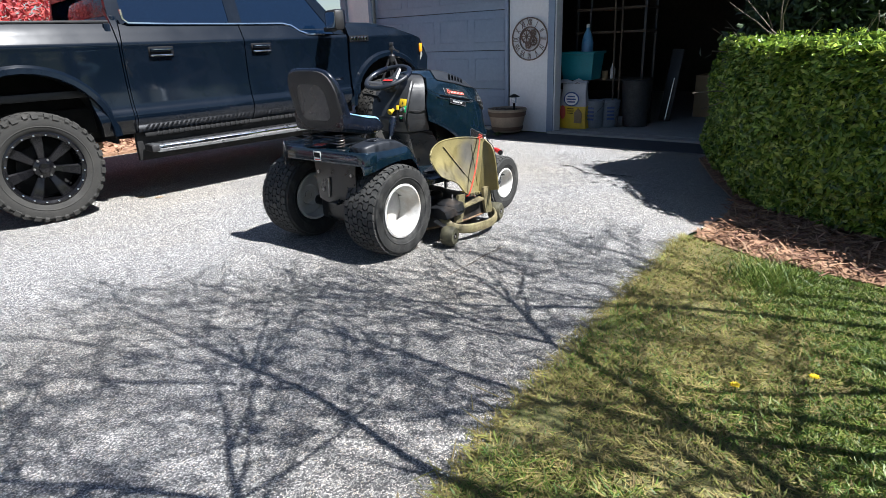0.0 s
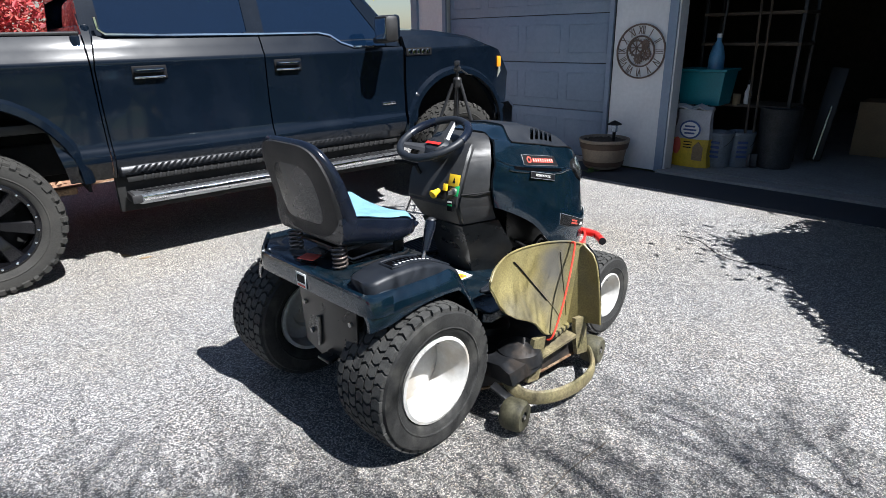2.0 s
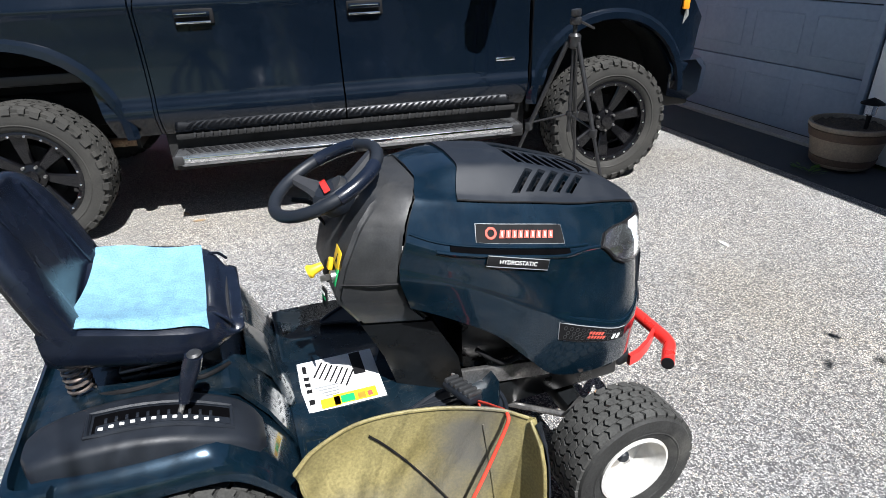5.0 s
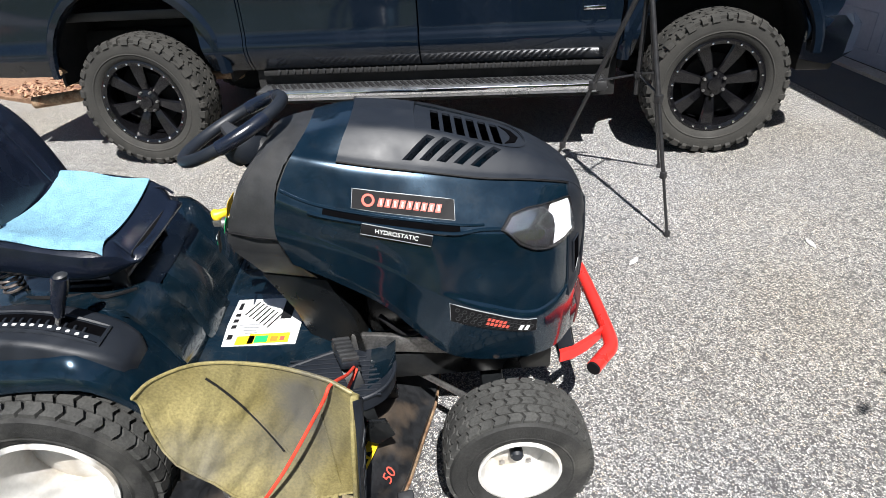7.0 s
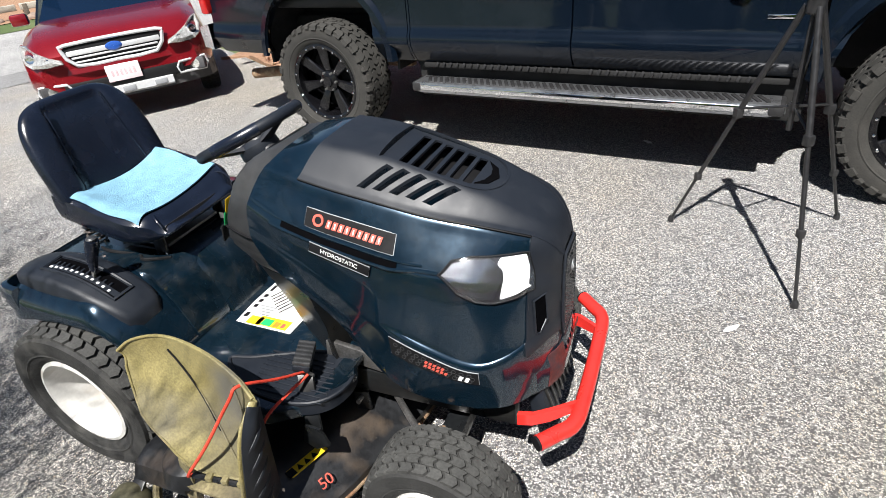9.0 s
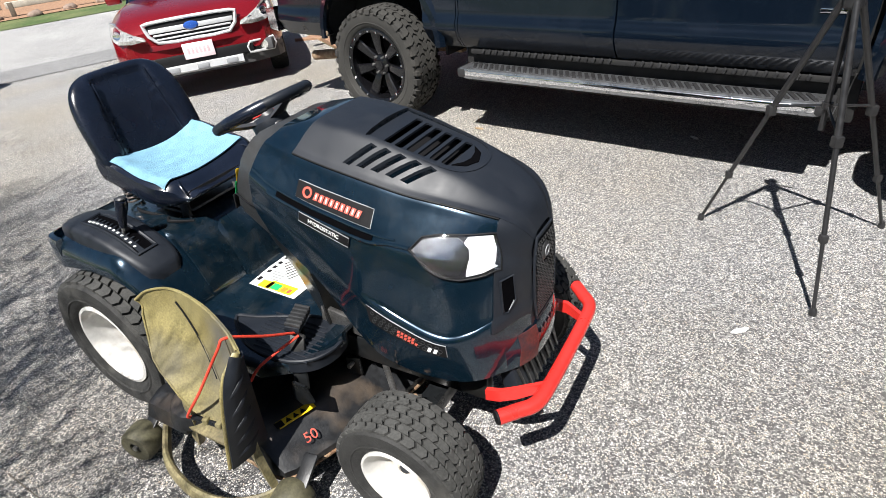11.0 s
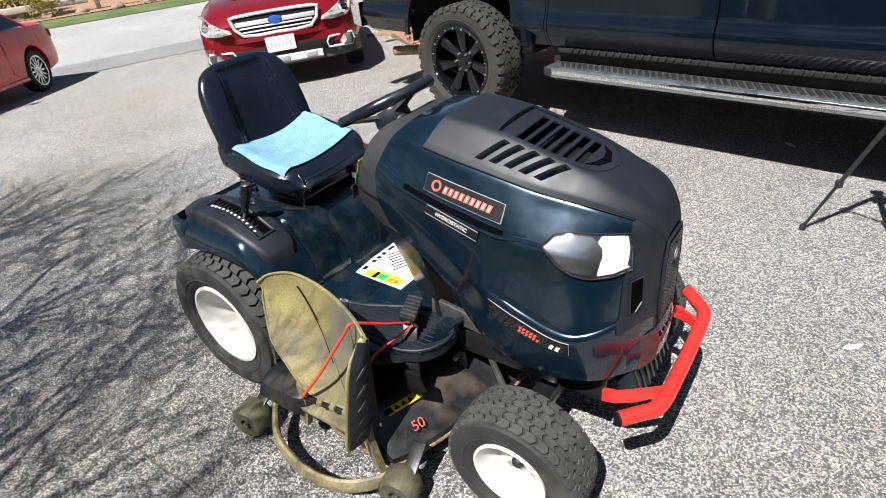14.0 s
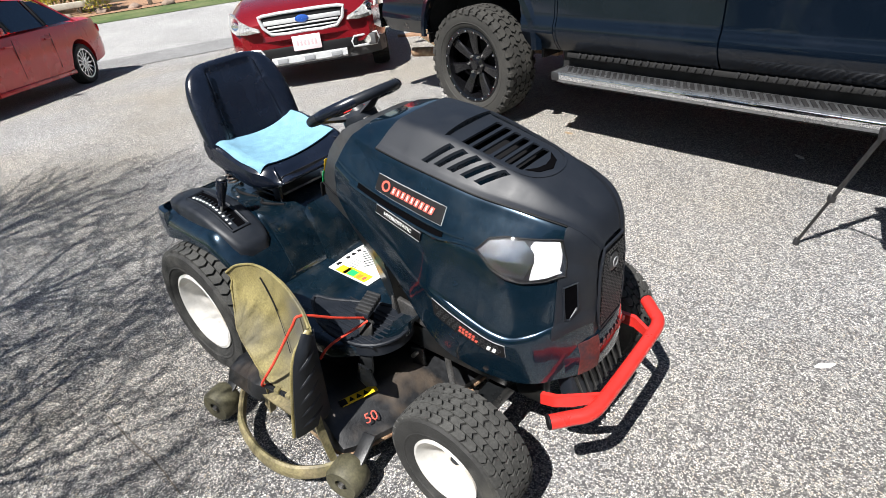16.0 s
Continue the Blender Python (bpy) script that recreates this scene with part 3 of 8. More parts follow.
def tread_mesh(R, W, rim, blocks, cols, lug, skew, shoulder=0.0):
    """The raised tread blocks of that tyre."""
    bm, w = bmesh.new(), W / 2
    cw = W * .90 / cols
    for c in range(cols):
        y0, y1 = -W * .45 + c * cw + cw * .055, -W * .45 + (c + 1) * cw - cw * .055
        for k in range(blocks):
            a0 = 2 * math.pi * (k + (.5 if c % 2 else 0)) / blocks
            da = 2 * math.pi / blocks * .88
            sk = skew * 2 * math.pi / blocks * (1 if c % 2 else -1)
            low, top = [], []
            for (y, e, dd) in ((y0, -1, 0), ((y0 + y1) / 2, 0, sk), (y1, 1, 0)):
                for s in (0, 1):
                    a = a0 + s * da + dd
                    edge = 1 - .045 * (abs(y) / (W / 2)) ** 3
                    low.append(bm.verts.new((R * .93 * edge * math.cos(a), y, R * .93 * edge * math.sin(a))))
                    a += (-.06 if s else .06) * da
                    top.append(bm.verts.new((R * edge * math.cos(a), y, R * edge * math.sin(a))))
            for t in (0, 2):
                bm.faces.new((top[t], top[t + 1], top[t + 3], top[t + 2]))
                bm.faces.new((low[t], top[t], top[t + 2], low[t + 2]))
                bm.faces.new((low[t + 1], low[t + 3], top[t + 3], top[t + 1]))
            bm.faces.new((low[0], low[1], top[1], top[0]))
            bm.faces.new((low[4], top[4], top[5], low[5]))
    if shoulder:
        for s in (-1, 1):
            for k in range(blocks):
                a0 = 2 * math.pi * (k + (.25 if s > 0 else .75)) / blocks
                wd = 2 * math.pi / blocks * (.62 if k % 2 else .42)
                q = [[bm.verts.new((r * math.cos(a), s * y, r * math.sin(a))) for a in (a0, a0 + wd)] for r, y in
                     ((R * 1.0, w * .78), (R * .975, w * .98), (R - (R - rim) * (shoulder if k % 2 else shoulder * .75), w * 1.03), (R - (R - rim) * (shoulder + .06), w * .96))]
                for a, b in zip(q, q[1:]):
                    bm.faces.new((a[0], a[1], b[1], b[0]))
                for e in (0, 1):
                    bm.faces.new([r[e] for r in q])
    bmesh.ops.recalc_face_normals(bm, faces=bm.faces[:])
    return bm


def mower_wheel(R, W, rim, depth, blocks, cols, at, side):
    """Tyre and white dished rim; side -1 shows its face to the right."""
    wh = part("wheel", lathe([(rim * .99, W * .30 * side), (rim * 1.03, W * .42 * side), (rim * 1.03, W * .44 * side), (rim * .96, W * .45 * side), (rim * .90, W * .40 * side), (rim * .84, W * .22 * side), (rim * .80, (W * .42 - depth) * side),
                    (rim * .45, (W * .40 - depth) * side), (rim * .38, (W * .47 - depth) * side), (rim * .20, (W * .47 - depth) * side), (0.001, (W * .47 - depth) * side)], 48), M_RIMW, mower, "white painted dished steel rim")
    wh.matrix_basis = pose(*at)
    part("tyre", tyre_mesh(R, W, rim), M_TURF, wh, "black rubber turf tyre")
    tagged(part("tread", tread_mesh(R, W, rim, blocks, cols, R * .05, .20), M_TREAD, wh, "zigzag turf tread blocks"), kind="stuff")
    hb, big = (W * .46 - depth) * side, R > .25
    part("hub_cap", lathe([(rim * .17, hb), (rim * .17, hb + W * (.05 if big else .14) * side), (rim * .12, hb + W * (.06 if big else .18) * side), (0.001, hb + W * (.06 if big else .18) * side)], 20), M_BLACK if big else M_MPLAST, wh, "grimy axle end" if big else "black hub cap")
    for k in range(5 if R > .2 else 0):
        a = 2 * math.pi * k / 5 + .3
        y = (W * .41 - depth) * side
        part("bolt", rod((rim * .58 * math.cos(a), y, rim * .58 * math.sin(a)), (rim * .58 * math.cos(a), y + .012 * side, rim * .58 * math.sin(a)), .008, n=6), M_STEEL, wh)
    part("valve", rod((rim * .7, (W * .42 - depth) * side, rim * .35), (rim * .76, (W * .60 - depth) * side, rim * .38), .005, n=8), M_BLACKP, wh)
    # inner drum
    part("drum", lathe([(rim * .99, W * .30 * side), (rim * .99, -W * .42 * side), (rim * .9, -W * .42 * side), (rim * .85, -W * .1 * side), (rim * .5, -W * .02 * side), (0.001, -W * .02 * side)], 32), M_RIMW, wh)
    return wh


for s in (-1, 1):
    mower_wheel(.285, .262, .163, .150, 38, 6, (-.036, .390 * s, .285), s)
    mower_wheel(.206, .172, .110, .082, 32, 6, (1.178, .425 * s, .206), s)

# hood: rows of x; bottom edge y z; belly y z; ridge y z; shoulder y z; top z
HOOD = [
    (.620, .216, .735, .226, .83, .220, .945, .180, 1.020, 1.050),
    (.720, .238, .690, .245, .79, .236, .905, .190, 1.002, 1.066),
    (.850, .262, .612, .266, .722, .252, .875, .196, .978, 1.060),
    (.940, .280, .520, .284, .668, .258, .858, .197, .962, 1.048),
    (1.012, .284, .450, .296, .634, .262, .845, .196, .948, 1.033),
    (1.120, .284, .420, .300, .592, .258, .825, .188, .924, .999),
    (1.240, .268, .411, .286, .55, .238, .808, .170, .903, .955),
    (1.310, .238, .408, .252, .56, .200, .792, .152, .885, .916),
    (1.360, .188, .411, .196, .58, .152, .776, .128, .864, .882),
    (1.395, .122, .420, .130, .59, .108, .752, .097, .826, .846),
    (1.412, .070, .430, .080, .58, .073, .722, .068, .786, .804)]
NOSE = 1.412
REAR_EDGE = [(.70, .0), (.738, .0), (.837, -.024), (.95, .004), (1.03, .050), (1.08, .105)]


def hood_at(u, v):
    """The hood's skin: u from the dash to the nose, v from the right bottom edge over the top to the left one."""
    x = .620 + (NOSE - .620) * u
    r = lerp_table(HOOD, x)
    s = -1 if v < .5 else 1
    w = 1 - abs(v - .5) * 2          # 0 at the bottom edge, 1 on top
    c = min(1, max(.15, (x - .98) / .12))     # the crease over the belly fades out to the rear
    row = [(0, r[0], r[1]), (.05, r[0] + .004, r[1] + .03), (.28, r[2], r[3]), (.315, r[2] - .004 * c, r[3] + .020), (.345, r[2] - .013 * c, r[3] + .030), (.53, r[4] + .008, r[5] - .014), (.56, r[4] - .001, r[5] + .002), (.70, r[6] + .009, r[7] - .018),
           (.745, r[6] - .006, r[7] + .002), (.775, r[6] - .022, r[7] + (r[8] - r[7]) * .16), (.86, r[6] * .62, r[7] + (r[8] - r[7]) * .80), (.90, r[6] * .50, r[7] + (r[8] - r[7]) * .93), (1.0, 0, r[8])]
    p = lerp_table(row, w)
    return (x + (1 - u) ** 3 * float(lerp_table(REAR_EDGE, p[1])[0]), s * p[0], p[1])


def hood_u(x):
    return (x - .620) / (NOSE - .620)


def hood_z(x, y):
    """Height of the hood's upper skin over a point."""
    best = min((abs(abs(hood_at(hood_u(x), .5 - .003 * k)[1]) - abs(y)), k) for k in range(70))
    return hood_at(hood_u(x), .5 - .003 * best[1])[2]


hood = part("hood", shell(hood_at, 52, 130, .012), M_MPAINT, mower, "glossy dark blue hood with light scratches")
cover = part("hood_cover", shell(hood_at, 44, 52, .020, u=(hood_u(.752), 1.0), v=(.374, .626), off=.006), M_MPLAST, mower, "matt black vented hood top")
mask = part("nose_mask", shell(hood_at, 14, 64, .014, u=(hood_u(1.352), 1.0), v=(.130, .870), off=.005), M_MPLAST, mower, "matt black nose mask")
part("hood_cover_seam", tube([Vector(hood_at(hood_u(.752 + .6 * k / 20), .3725)) + Vector((0, -.002, .003)) for k in range(21)], .0028, 6), M_BLACKP, mower)
# sunk vent pan in the middle, and a row of slanted slots on each flank
PAN = smooth_path([(.964, -.090, 0), (.985, -.102, 0), (1.10, -.101, 0), (1.20, -.092, 0), (1.240, -.058, 0), (1.254, 0, 0), (1.240, .058, 0), (1.20, .092, 0), (1.10, .101, 0), (.985, .102, 0), (.964, .090, 0)], 4, True)
pan_z = lambda x: 1.028 - .288 * (x - .968)
cutter = prism([(p.x, p.y) for p in PAN], .80, 1.2, "z")
for s in (-1, 1):
    for k in range(5):
        x, yo = .937 + k * .0420, .174 - .003 * k
        prism([(x - .010, s * yo), (x + .013, s * yo), (x + .076, s * (yo - .049)), (x + .056, s * (yo - .052))], .85, 1.15, "z", bm=cutter)
carve(cover, cutter.copy())
carve(hood, cutter)
bm = prism([(p.x, p.y) for p in PAN], 0, .006, "z")
for v in bm.verts:
    v.co.z += pan_z(v.co.x)
pan_ = part("vent_pan", bm, M_MPLAST, mower, "sunk black vent panel")
slots = bmesh.new()
for k in range(6):
    x, y = 1.016 + k * .0325, .088 - .003 * k
    prism([(x - .011, -y + .004), (x - .007, -y), (x + .007, -y), (x + .011, -y + .004), (x + .011, y - .004), (x + .007, y), (x - .007, y), (x - .011, y - .004)], .80, 1.2, "z", bm=slots)
carve(pan_, slots)
part("vent_pan_wall", loft([[(p.x, p.y, pan_z(p.x) - .004) for p in PAN], [(p.x, p.y, (pan_z(p.x) + hood_z(p.x, p.y)) / 2) for p in PAN], [(p.x + (p.x - 1.09) * .02, p.y * 1.02, hood_z(p.x, p.y) + .0075) for p in PAN], [(p.x + (p.x - 1.09) * .05, p.y * 1.07, hood_z(p.x, p.y) + .0055) for p in PAN]], caps=False), M_MPLAST, mower, "rounded lip of the vent panel", 60)
# black crescent laid on the pan as the shade below its front lip
bm = prism([(1.195, -.066), (1.225, -.044), (1.240, 0), (1.225, .044), (1.195, .066), (1.212, .033), (1.218, 0), (1.212, -.033)], .0045, .0085, "z")
for v in bm.verts:
    v.co.z += pan_z(v.co.x)
part("vent_scoop_front", bm, M_VOID, mower)
part("vent_baffle", box((1.08, 0, .93), (.36, .34, .006), .002, (0, 13, 0)), M_BLACKP, mower, "dark baffle under the vents")


def on_hood(name, u0, u1, v0, v1, off, material, label="", nu=10, nv=4, th=.0):
    return part(name, shell(hood_at, nu, nv, th or .004, u=(u0, u1), v=(v0, v1), off=off), material, mower, label)


def hood_pose(u, v, off=.0045, flip=1):
    """A pose on the skin: x towards the nose, y up the side."""
    p = Vector(hood_at(u, v))
    du = (Vector(hood_at(u + .01, v)) - Vector(hood_at(u - .01, v))).normalized() * flip
    dv = (Vector(hood_at(u, v + .01)) - Vector(hood_at(u, v - .01))) * (1 if v < .5 else -1)
    dv = (dv - du * dv.dot(du)).normalized()
    nz = du.cross(dv)
    m = Matrix((du, dv, nz)).transposed().to_4x4()
    m.translation = p + nz * off
    return m


for side in (0, 1):
    V = (lambda a: a) if side == 0 else (lambda a: 1 - a)
    fl_ = 1 if side == 0 else -1
    vv = lambda a, b: (min(V(a), V(b)), max(V(a), V(b)))
    # black strip painted for the shade in the slit under the ridge, and the bright rib below it
    on_hood("air_slit", hood_u(.735), hood_u(1.060), *vv(.2675, .2800), .0030, M_VOID, "deep black air slit", 14, 2)
    rib = [Vector(hood_at(hood_u(x), V(w))) for x, w in ((.70, .263), (.76, .2645), (.90, .2645), (1.02, .2640), (1.06, .266), (1.11, .276), (1.16, .278))]
    part("rib", tube(smooth_path(rib, 4), .006, 8), M_MPAINT, mower)
    rib2 = [Vector(hood_at(hood_u(x), V(w))) for x, w in ((.625, .284), (.70, .283), (.80, .283), (.95, .283), (1.06, .283), (1.12, .286))]
    part("rib", tube(smooth_path(rib2, 4), .004, 8), M_MPAINT, mower)
    # brand plate: a black plate with a ring, a row of slanted blocks and a mesh of dots
    bp_ = on_hood("brand_plate", hood_u(.803), hood_u(1.048), *vv(.291, .326), .003, M_BLACKP, "black brand plate with red and white block marks", 12, 3)
    part("plate_edge", tube([Vector(hood_at(hood_u(x), V(w))) for x, w in [(.803 + .0245 * k, .326) for k in range(11)] + [(1.048, .291)] + [(1.048 - .0245 * k, .291) for k in range(11)]], .0024, 5, True), M_GREYPL, mower)
    m0 = hood_pose(hood_u(.842), V(.309), .0035, fl_)
    ring = part("brand_ring", lathe([(.010, 0), (.010, .002), (.016, .002), (.016, 0)], 20, m=Matrix.Rotation(radians(90), 4, "X")), M_REDP, mower)
    ring.matrix_basis = m0
    for k in range(9):
        mk = hood_pose(hood_u((.872 if side == 0 else .862) + k * .0172), V(.308), .0035, fl_)
        bm = prism([(-.0074, -.0105), (.0056, -.0105), (.0088, .0105), (-.0042, .0105)], 0, .0016, "z")
        part("brand_mark", bm, M_REDP, mower).matrix_basis = mk
        part("brand_mark_core", box((.0008, 0, .0017), (.0034, .013, .001)), M_WHITEP, mower).matrix_basis = mk
    # drive plate, legible
    w_ = min((abs(hood_at(hood_u(.908), .2 + .001 * k)[2] - .833), .2 + .001 * k) for k in range(64))[1]
    dm = hood_pose(hood_u(.908), V(w_), .0036, fl_)
    nz_ = dm.to_3x3().col[2]
    ex_ = Vector((.968, 0, -.250)) * fl_
    ex_ = (ex_ - nz_ * ex_.dot(nz_)).normalized()
    dm = Matrix.Translation(dm.translation) @ Matrix((ex_, nz_.cross(ex_), nz_)).transposed().to_4x4()
    dp = part("drive_plate", box((0, 0, 0), (.178, .030, .005), .001), M_BLACKP, mower, "small black plate with white lettering")
    dp.matrix_basis = dm
    part("plate_edge", tube([(-.088, -.014, .0022), (.088, -.014, .0022), (.088, .014, .0022), (-.088, .014, .0022)], .0013, 5, True), M_GREYPL, dp)
    for x0_, x1_, w0_, w1_ in ((1.022, 1.252, .100, .142),):
        part("plate_edge", tube([Vector(hood_at(hood_u(x0_ + (x1_ - x0_) * k / 10), V(w1_))) for k in range(11)] + [Vector(hood_at(hood_u(x1_ - (x1_ - x0_) * k / 10), V(w0_))) for k in range(11)], .0022, 5, True), M_GREYPL, mower)
    words("HYDROSTATIC", .0160, M_WHITEP, mower, dm @ Matrix.Translation((0, 0, .0030)))
    # model plate near the nose: honeycomb with bars
    on_hood("model_plate", hood_u(1.022), hood_u(1.252), *vv(.100, .142), .003, M_BLACKP, "dark honeycomb model plate with red marks", 8, 3)
    for k in range(11):
        for j in range(3):
            mk = hood_pose(hood_u(1.040 + k * .0190 + (j % 2) * .008), V(.110 + j * .011), .0032, fl_)
            part("honeycomb_cell", lathe([(.0050, 0), (.0050, .0012), (.0068, .0012), (.0068, 0)], 6, m=Matrix.Rotation(radians(90), 4, "X")), M_MGREY, mower).matrix_basis = mk
    for j, (w, n_) in enumerate(((.127, 5), (.115, 6))):
        for k in range(n_):
            mk = hood_pose(hood_u(1.122 + k * .0105 - j * .004), V(w), .0046, fl_)
            part("model_mark", prism([(-.0042, -.0045), (.0032, -.0045), (.005, .0045), (-.0024, .0045)], 0, .0012, "z"), M_REDP, mower).matrix_basis = mk
    for k in range(2):
        mk = hood_pose(hood_u(1.208 + k * .016), V(.117), .0046, fl_)
        part("model_mark_white", prism([(-.006, -.008), (.004, -.008), (.007, .008), (-.003, .008)], 0, .0012, "z"), M_WHITEP, mower).matrix_basis = mk

    # headlight: pointed to the rear, a smoky round bowl and a bright facet behind one clear lens, in a black frame
    outline = [(1.163, .275), (1.189, .304), (1.230, .315), (1.272, .321), (1.312, .330), (1.350, .342), (1.360, .300), (1.364, .258), (1.330, .249), (1.285, .245), (1.245, .247), (1.207, .254)]

    def lamp_patch(shape, off, bulge, grow=1.0, n=5):
        """A patch on the hood's skin inside an outline."""
        cx, cw_ = sum(p[0] for p in shape) / len(shape), sum(p[1] for p in shape) / len(shape)
        bm, rings = bmesh.new(), []
        N = len(shape) * 4
        for f in (1.0, .8, .55, .28):
            ring_v = []
            for k in range(N):
                i, t = divmod(k / 4, 1)
                a, b = shape[int(i) % len(shape)], shape[(int(i) + 1) % len(shape)]
                x, w = a[0] + (b[0] - a[0]) * t, a[1] + (b[1] - a[1]) * t
                x, w = cx + (x - cx) * f * grow, cw_ + (w - cw_) * f * grow
                ring_v.append(bm.verts.new(hood_pose(min(hood_u(x), .985), V(w), off + bulge * (1 - f * f), fl_).translation))
            rings.append(ring_v)
        for a, b in zip(rings, rings[1:]):
            for k in range(N):
                bm.faces.new((a[k], a[(k + 1) % N], b[(k + 1) % N], b[k]))
        bm.faces.new(rings[-1])
        bmesh.ops.recalc_face_normals(bm, faces=bm.faces[:])
        r_ = bmesh.ops.extrude_face_region(bm, geom=bm.faces[:])
        nrm = hood_pose(hood_u(cx), V(cw_), 0, fl_).to_3x3().col[2]
        bmesh.ops.translate(bm, verts=[q for q in r_["geom"] if isinstance(q, bmesh.types.BMVert)], vec=-nrm * .004)
        bmesh.ops.recalc_face_normals(bm, faces=bm.faces[:])
        return bm

    part("headlight_frame", lamp_patch(outline, .0030, 0, 1.035), M_BLACKP, mower, "black lamp frame")
    part("headlight_side", lamp_patch([(1.170, .276), (1.190, .299), (1.225, .309), (1.272, .316), (1.298, .300), (1.302, .275), (1.285, .250), (1.240, .251), (1.207, .258)], .0042, 0), M_BOWL, mower, "smoky grey lamp bowl")
    part("headlight_facet", lamp_patch([(1.288, .308), (1.294, .321), (1.318, .327), (1.345, .335), (1.354, .300), (1.357, .263), (1.330, .254), (1.298, .250), (1.304, .276), (1.300, .296)], .0048, 0), M_LAMPB, mower, "bright lamp reflector")
    lens = part("headlight_lens", lamp_patch(outline, .0095, .004, .985), M_LENS, mower, "clear lamp lens")
    lens.visible_shadow = False
    rim_ = [hood_pose(min(hood_u(a[0] + (b[0] - a[0]) * k / 4), .985), V(a[1] + (b[1] - a[1]) * k / 4), .006, fl_).translation for a, b in zip(outline, outline[1:] + outline[:1]) for k in range(4)]
    part("headlight_rim", tube(rim_, .0024, 6, True), M_BLACKP, mower, "thin black lamp rim")
    # air scoop beside the grille: a black block stands for the shade in its mouth
    sm = hood_pose(hood_u(1.374), V(.208), 0, fl_)
    hole = [(-.016, .046), (.020, .050), (.022, -.020), (-.002, -.050), (-.014, -.046)]
    part("nose_scoop", tube([Vector((x * 1.12, y * 1.08, .0065)) for x, y in hole], .0035, 6, True), M_MPLAST, mower).matrix_basis = sm
    part("nose_scoop_mouth", prism(hole, -.004, .0078, "z"), M_VOID, mower, "black block standing for the shaded scoop mouth").matrix_basis = sm
    # grey sliver painted as light reflected at the foot of the scoop
    part("nose_scoop_sill", prism([(.0, -.046), (.018, -.020), (.018, -.030), (.004, -.048)], .0078, .0092, "z"), M_GREYPL, mower).matrix_basis = sm

# nose: grille with ribs and a round badge, lower lip, under-grille
part("nose_face", prism([(-.074, .43), (.074, .43), (.082, .58), (.076, .72), (.062, .785), (.0, .802), (-.062, .785), (-.076, .72), (-.082, .58)], 1.396, 1.414, "x", .004), M_MPLAST, mower, "black nose panel")
nose = part("grille", prism([(-.058, .535), (.058, .535), (.070, .60), (.069, .72), (.052, .785), (-.052, .785), (-.069, .72), (-.070, .60)], 1.412, 1.421, "x", .003), M_BLACKP, mower, "black honeycomb nose grille")
for k in range(9):
    for j in range(14):
        y, z = -.060 + k * .015 + (j % 2) * .0075, .552 + j * .0165
        if abs(y) < .066 and (y * y + (z - .725) ** 2) > .0009:
            part("grille_cell", lathe([(.0056, 0), (.0056, .003), (.0084, .003), (.0084, 0)], 6, m=pose(1.4215, y, z, 0, 0, -90)), M_MGREY, nose)
part("grille_frame", tube([(1.421, y, z) for y, z in ((-.060, .533), (.060, .533), (.073, .60), (.072, .722), (.054, .789), (-.054, .789), (-.072, .722), (-.073, .60))], .0045, 6, True), M_MPLAST, nose)
part("round_badge", lathe([(.001, .006), (.020, .006), (.026, .003), (.027, 0)], 24, m=pose(1.4215, 0, .725, 0, 0, -90)), M_MGREY, nose, "round grey badge")
part("badge_ring", lathe([(.010, .007), (.010, .009), (.015, .009), (.015, .007)], 20, m=pose(1.4215, 0, .725, 0, 0, -90)), M_GREYPL, nose)
lip = []
for k in range(17):
    a = -1 + 2 * k / 16
    x = 1.424 - .19 * abs(a) ** 2.6
    y = .262 * a
    lip.append([(x - .006, y, .525), (x, y, .515), (x + .010, y * 1.02, .475), (x + .004, y * 1.02, .405), (x - .02, y * .97, .388), (x - .04, y * .95, .50)])
part("front_lip", loft(lip), M_MPAINT, mower, "dark blue front lip, scuffed red")
part("lip_scuff", loft([[(p[0] + .0025, p[1], p[2]) for p in r[1:4]] + [(p[0] - .002, p[1], p[2]) for p in r[1:4][::-1]] for r in lip[4:7]]), M_SCUFF, mower, "dull red paint scuff")
for k in range(7):
    part("name_bar", box((1.4335, -.075 + k * .025, .485), (.003, .014, .014)), M_SCUFF, mower)
under = part("under_grille", box((1.372, 0, .335), (.05, .30, .13), .008, (0, -12, 0)), M_MPLAST, mower, "black slatted lower grille")
for k in range(8):
    part("slat", box((1.400, -.12 + k * .034, .335), (.008, .010, .12), .003, (12, -12, 0)), M_BLACK, under)

# red tube bumper on two arms
bumper = part("bull_bar", tube(smooth_path([(1.412, -.315, .388), (1.448, -.275, .388), (1.486, -.225, .388), (1.494, -.12, .388), (1.494, .12, .388), (1.486, .225, .388), (1.448, .275, .388), (1.412, .315, .388)], 5), .021, 16), M_RED, mower, "bright red tube bumper")
for s in (-1, 1):
    part("end_plug", rod((1.415, .312 * s, .388), (1.408, .320 * s, .388), .0195, n=16), M_BLACKP, bumper, "black end plug")
    part("arm", loft([[(x, s * (y - .007), z0), (x, s * (y + .007), z0), (x, s * (y + .007), z1), (x, s * (y - .007), z1)] for x, y, z0, z1 in ((1.335, .228, .342, .380), (1.375, .222, .346, .385), (1.42, .205, .358, .398), (1.485, .158, .372, .402))]), M_RED, bumper, "flat red bumper arm", 30)

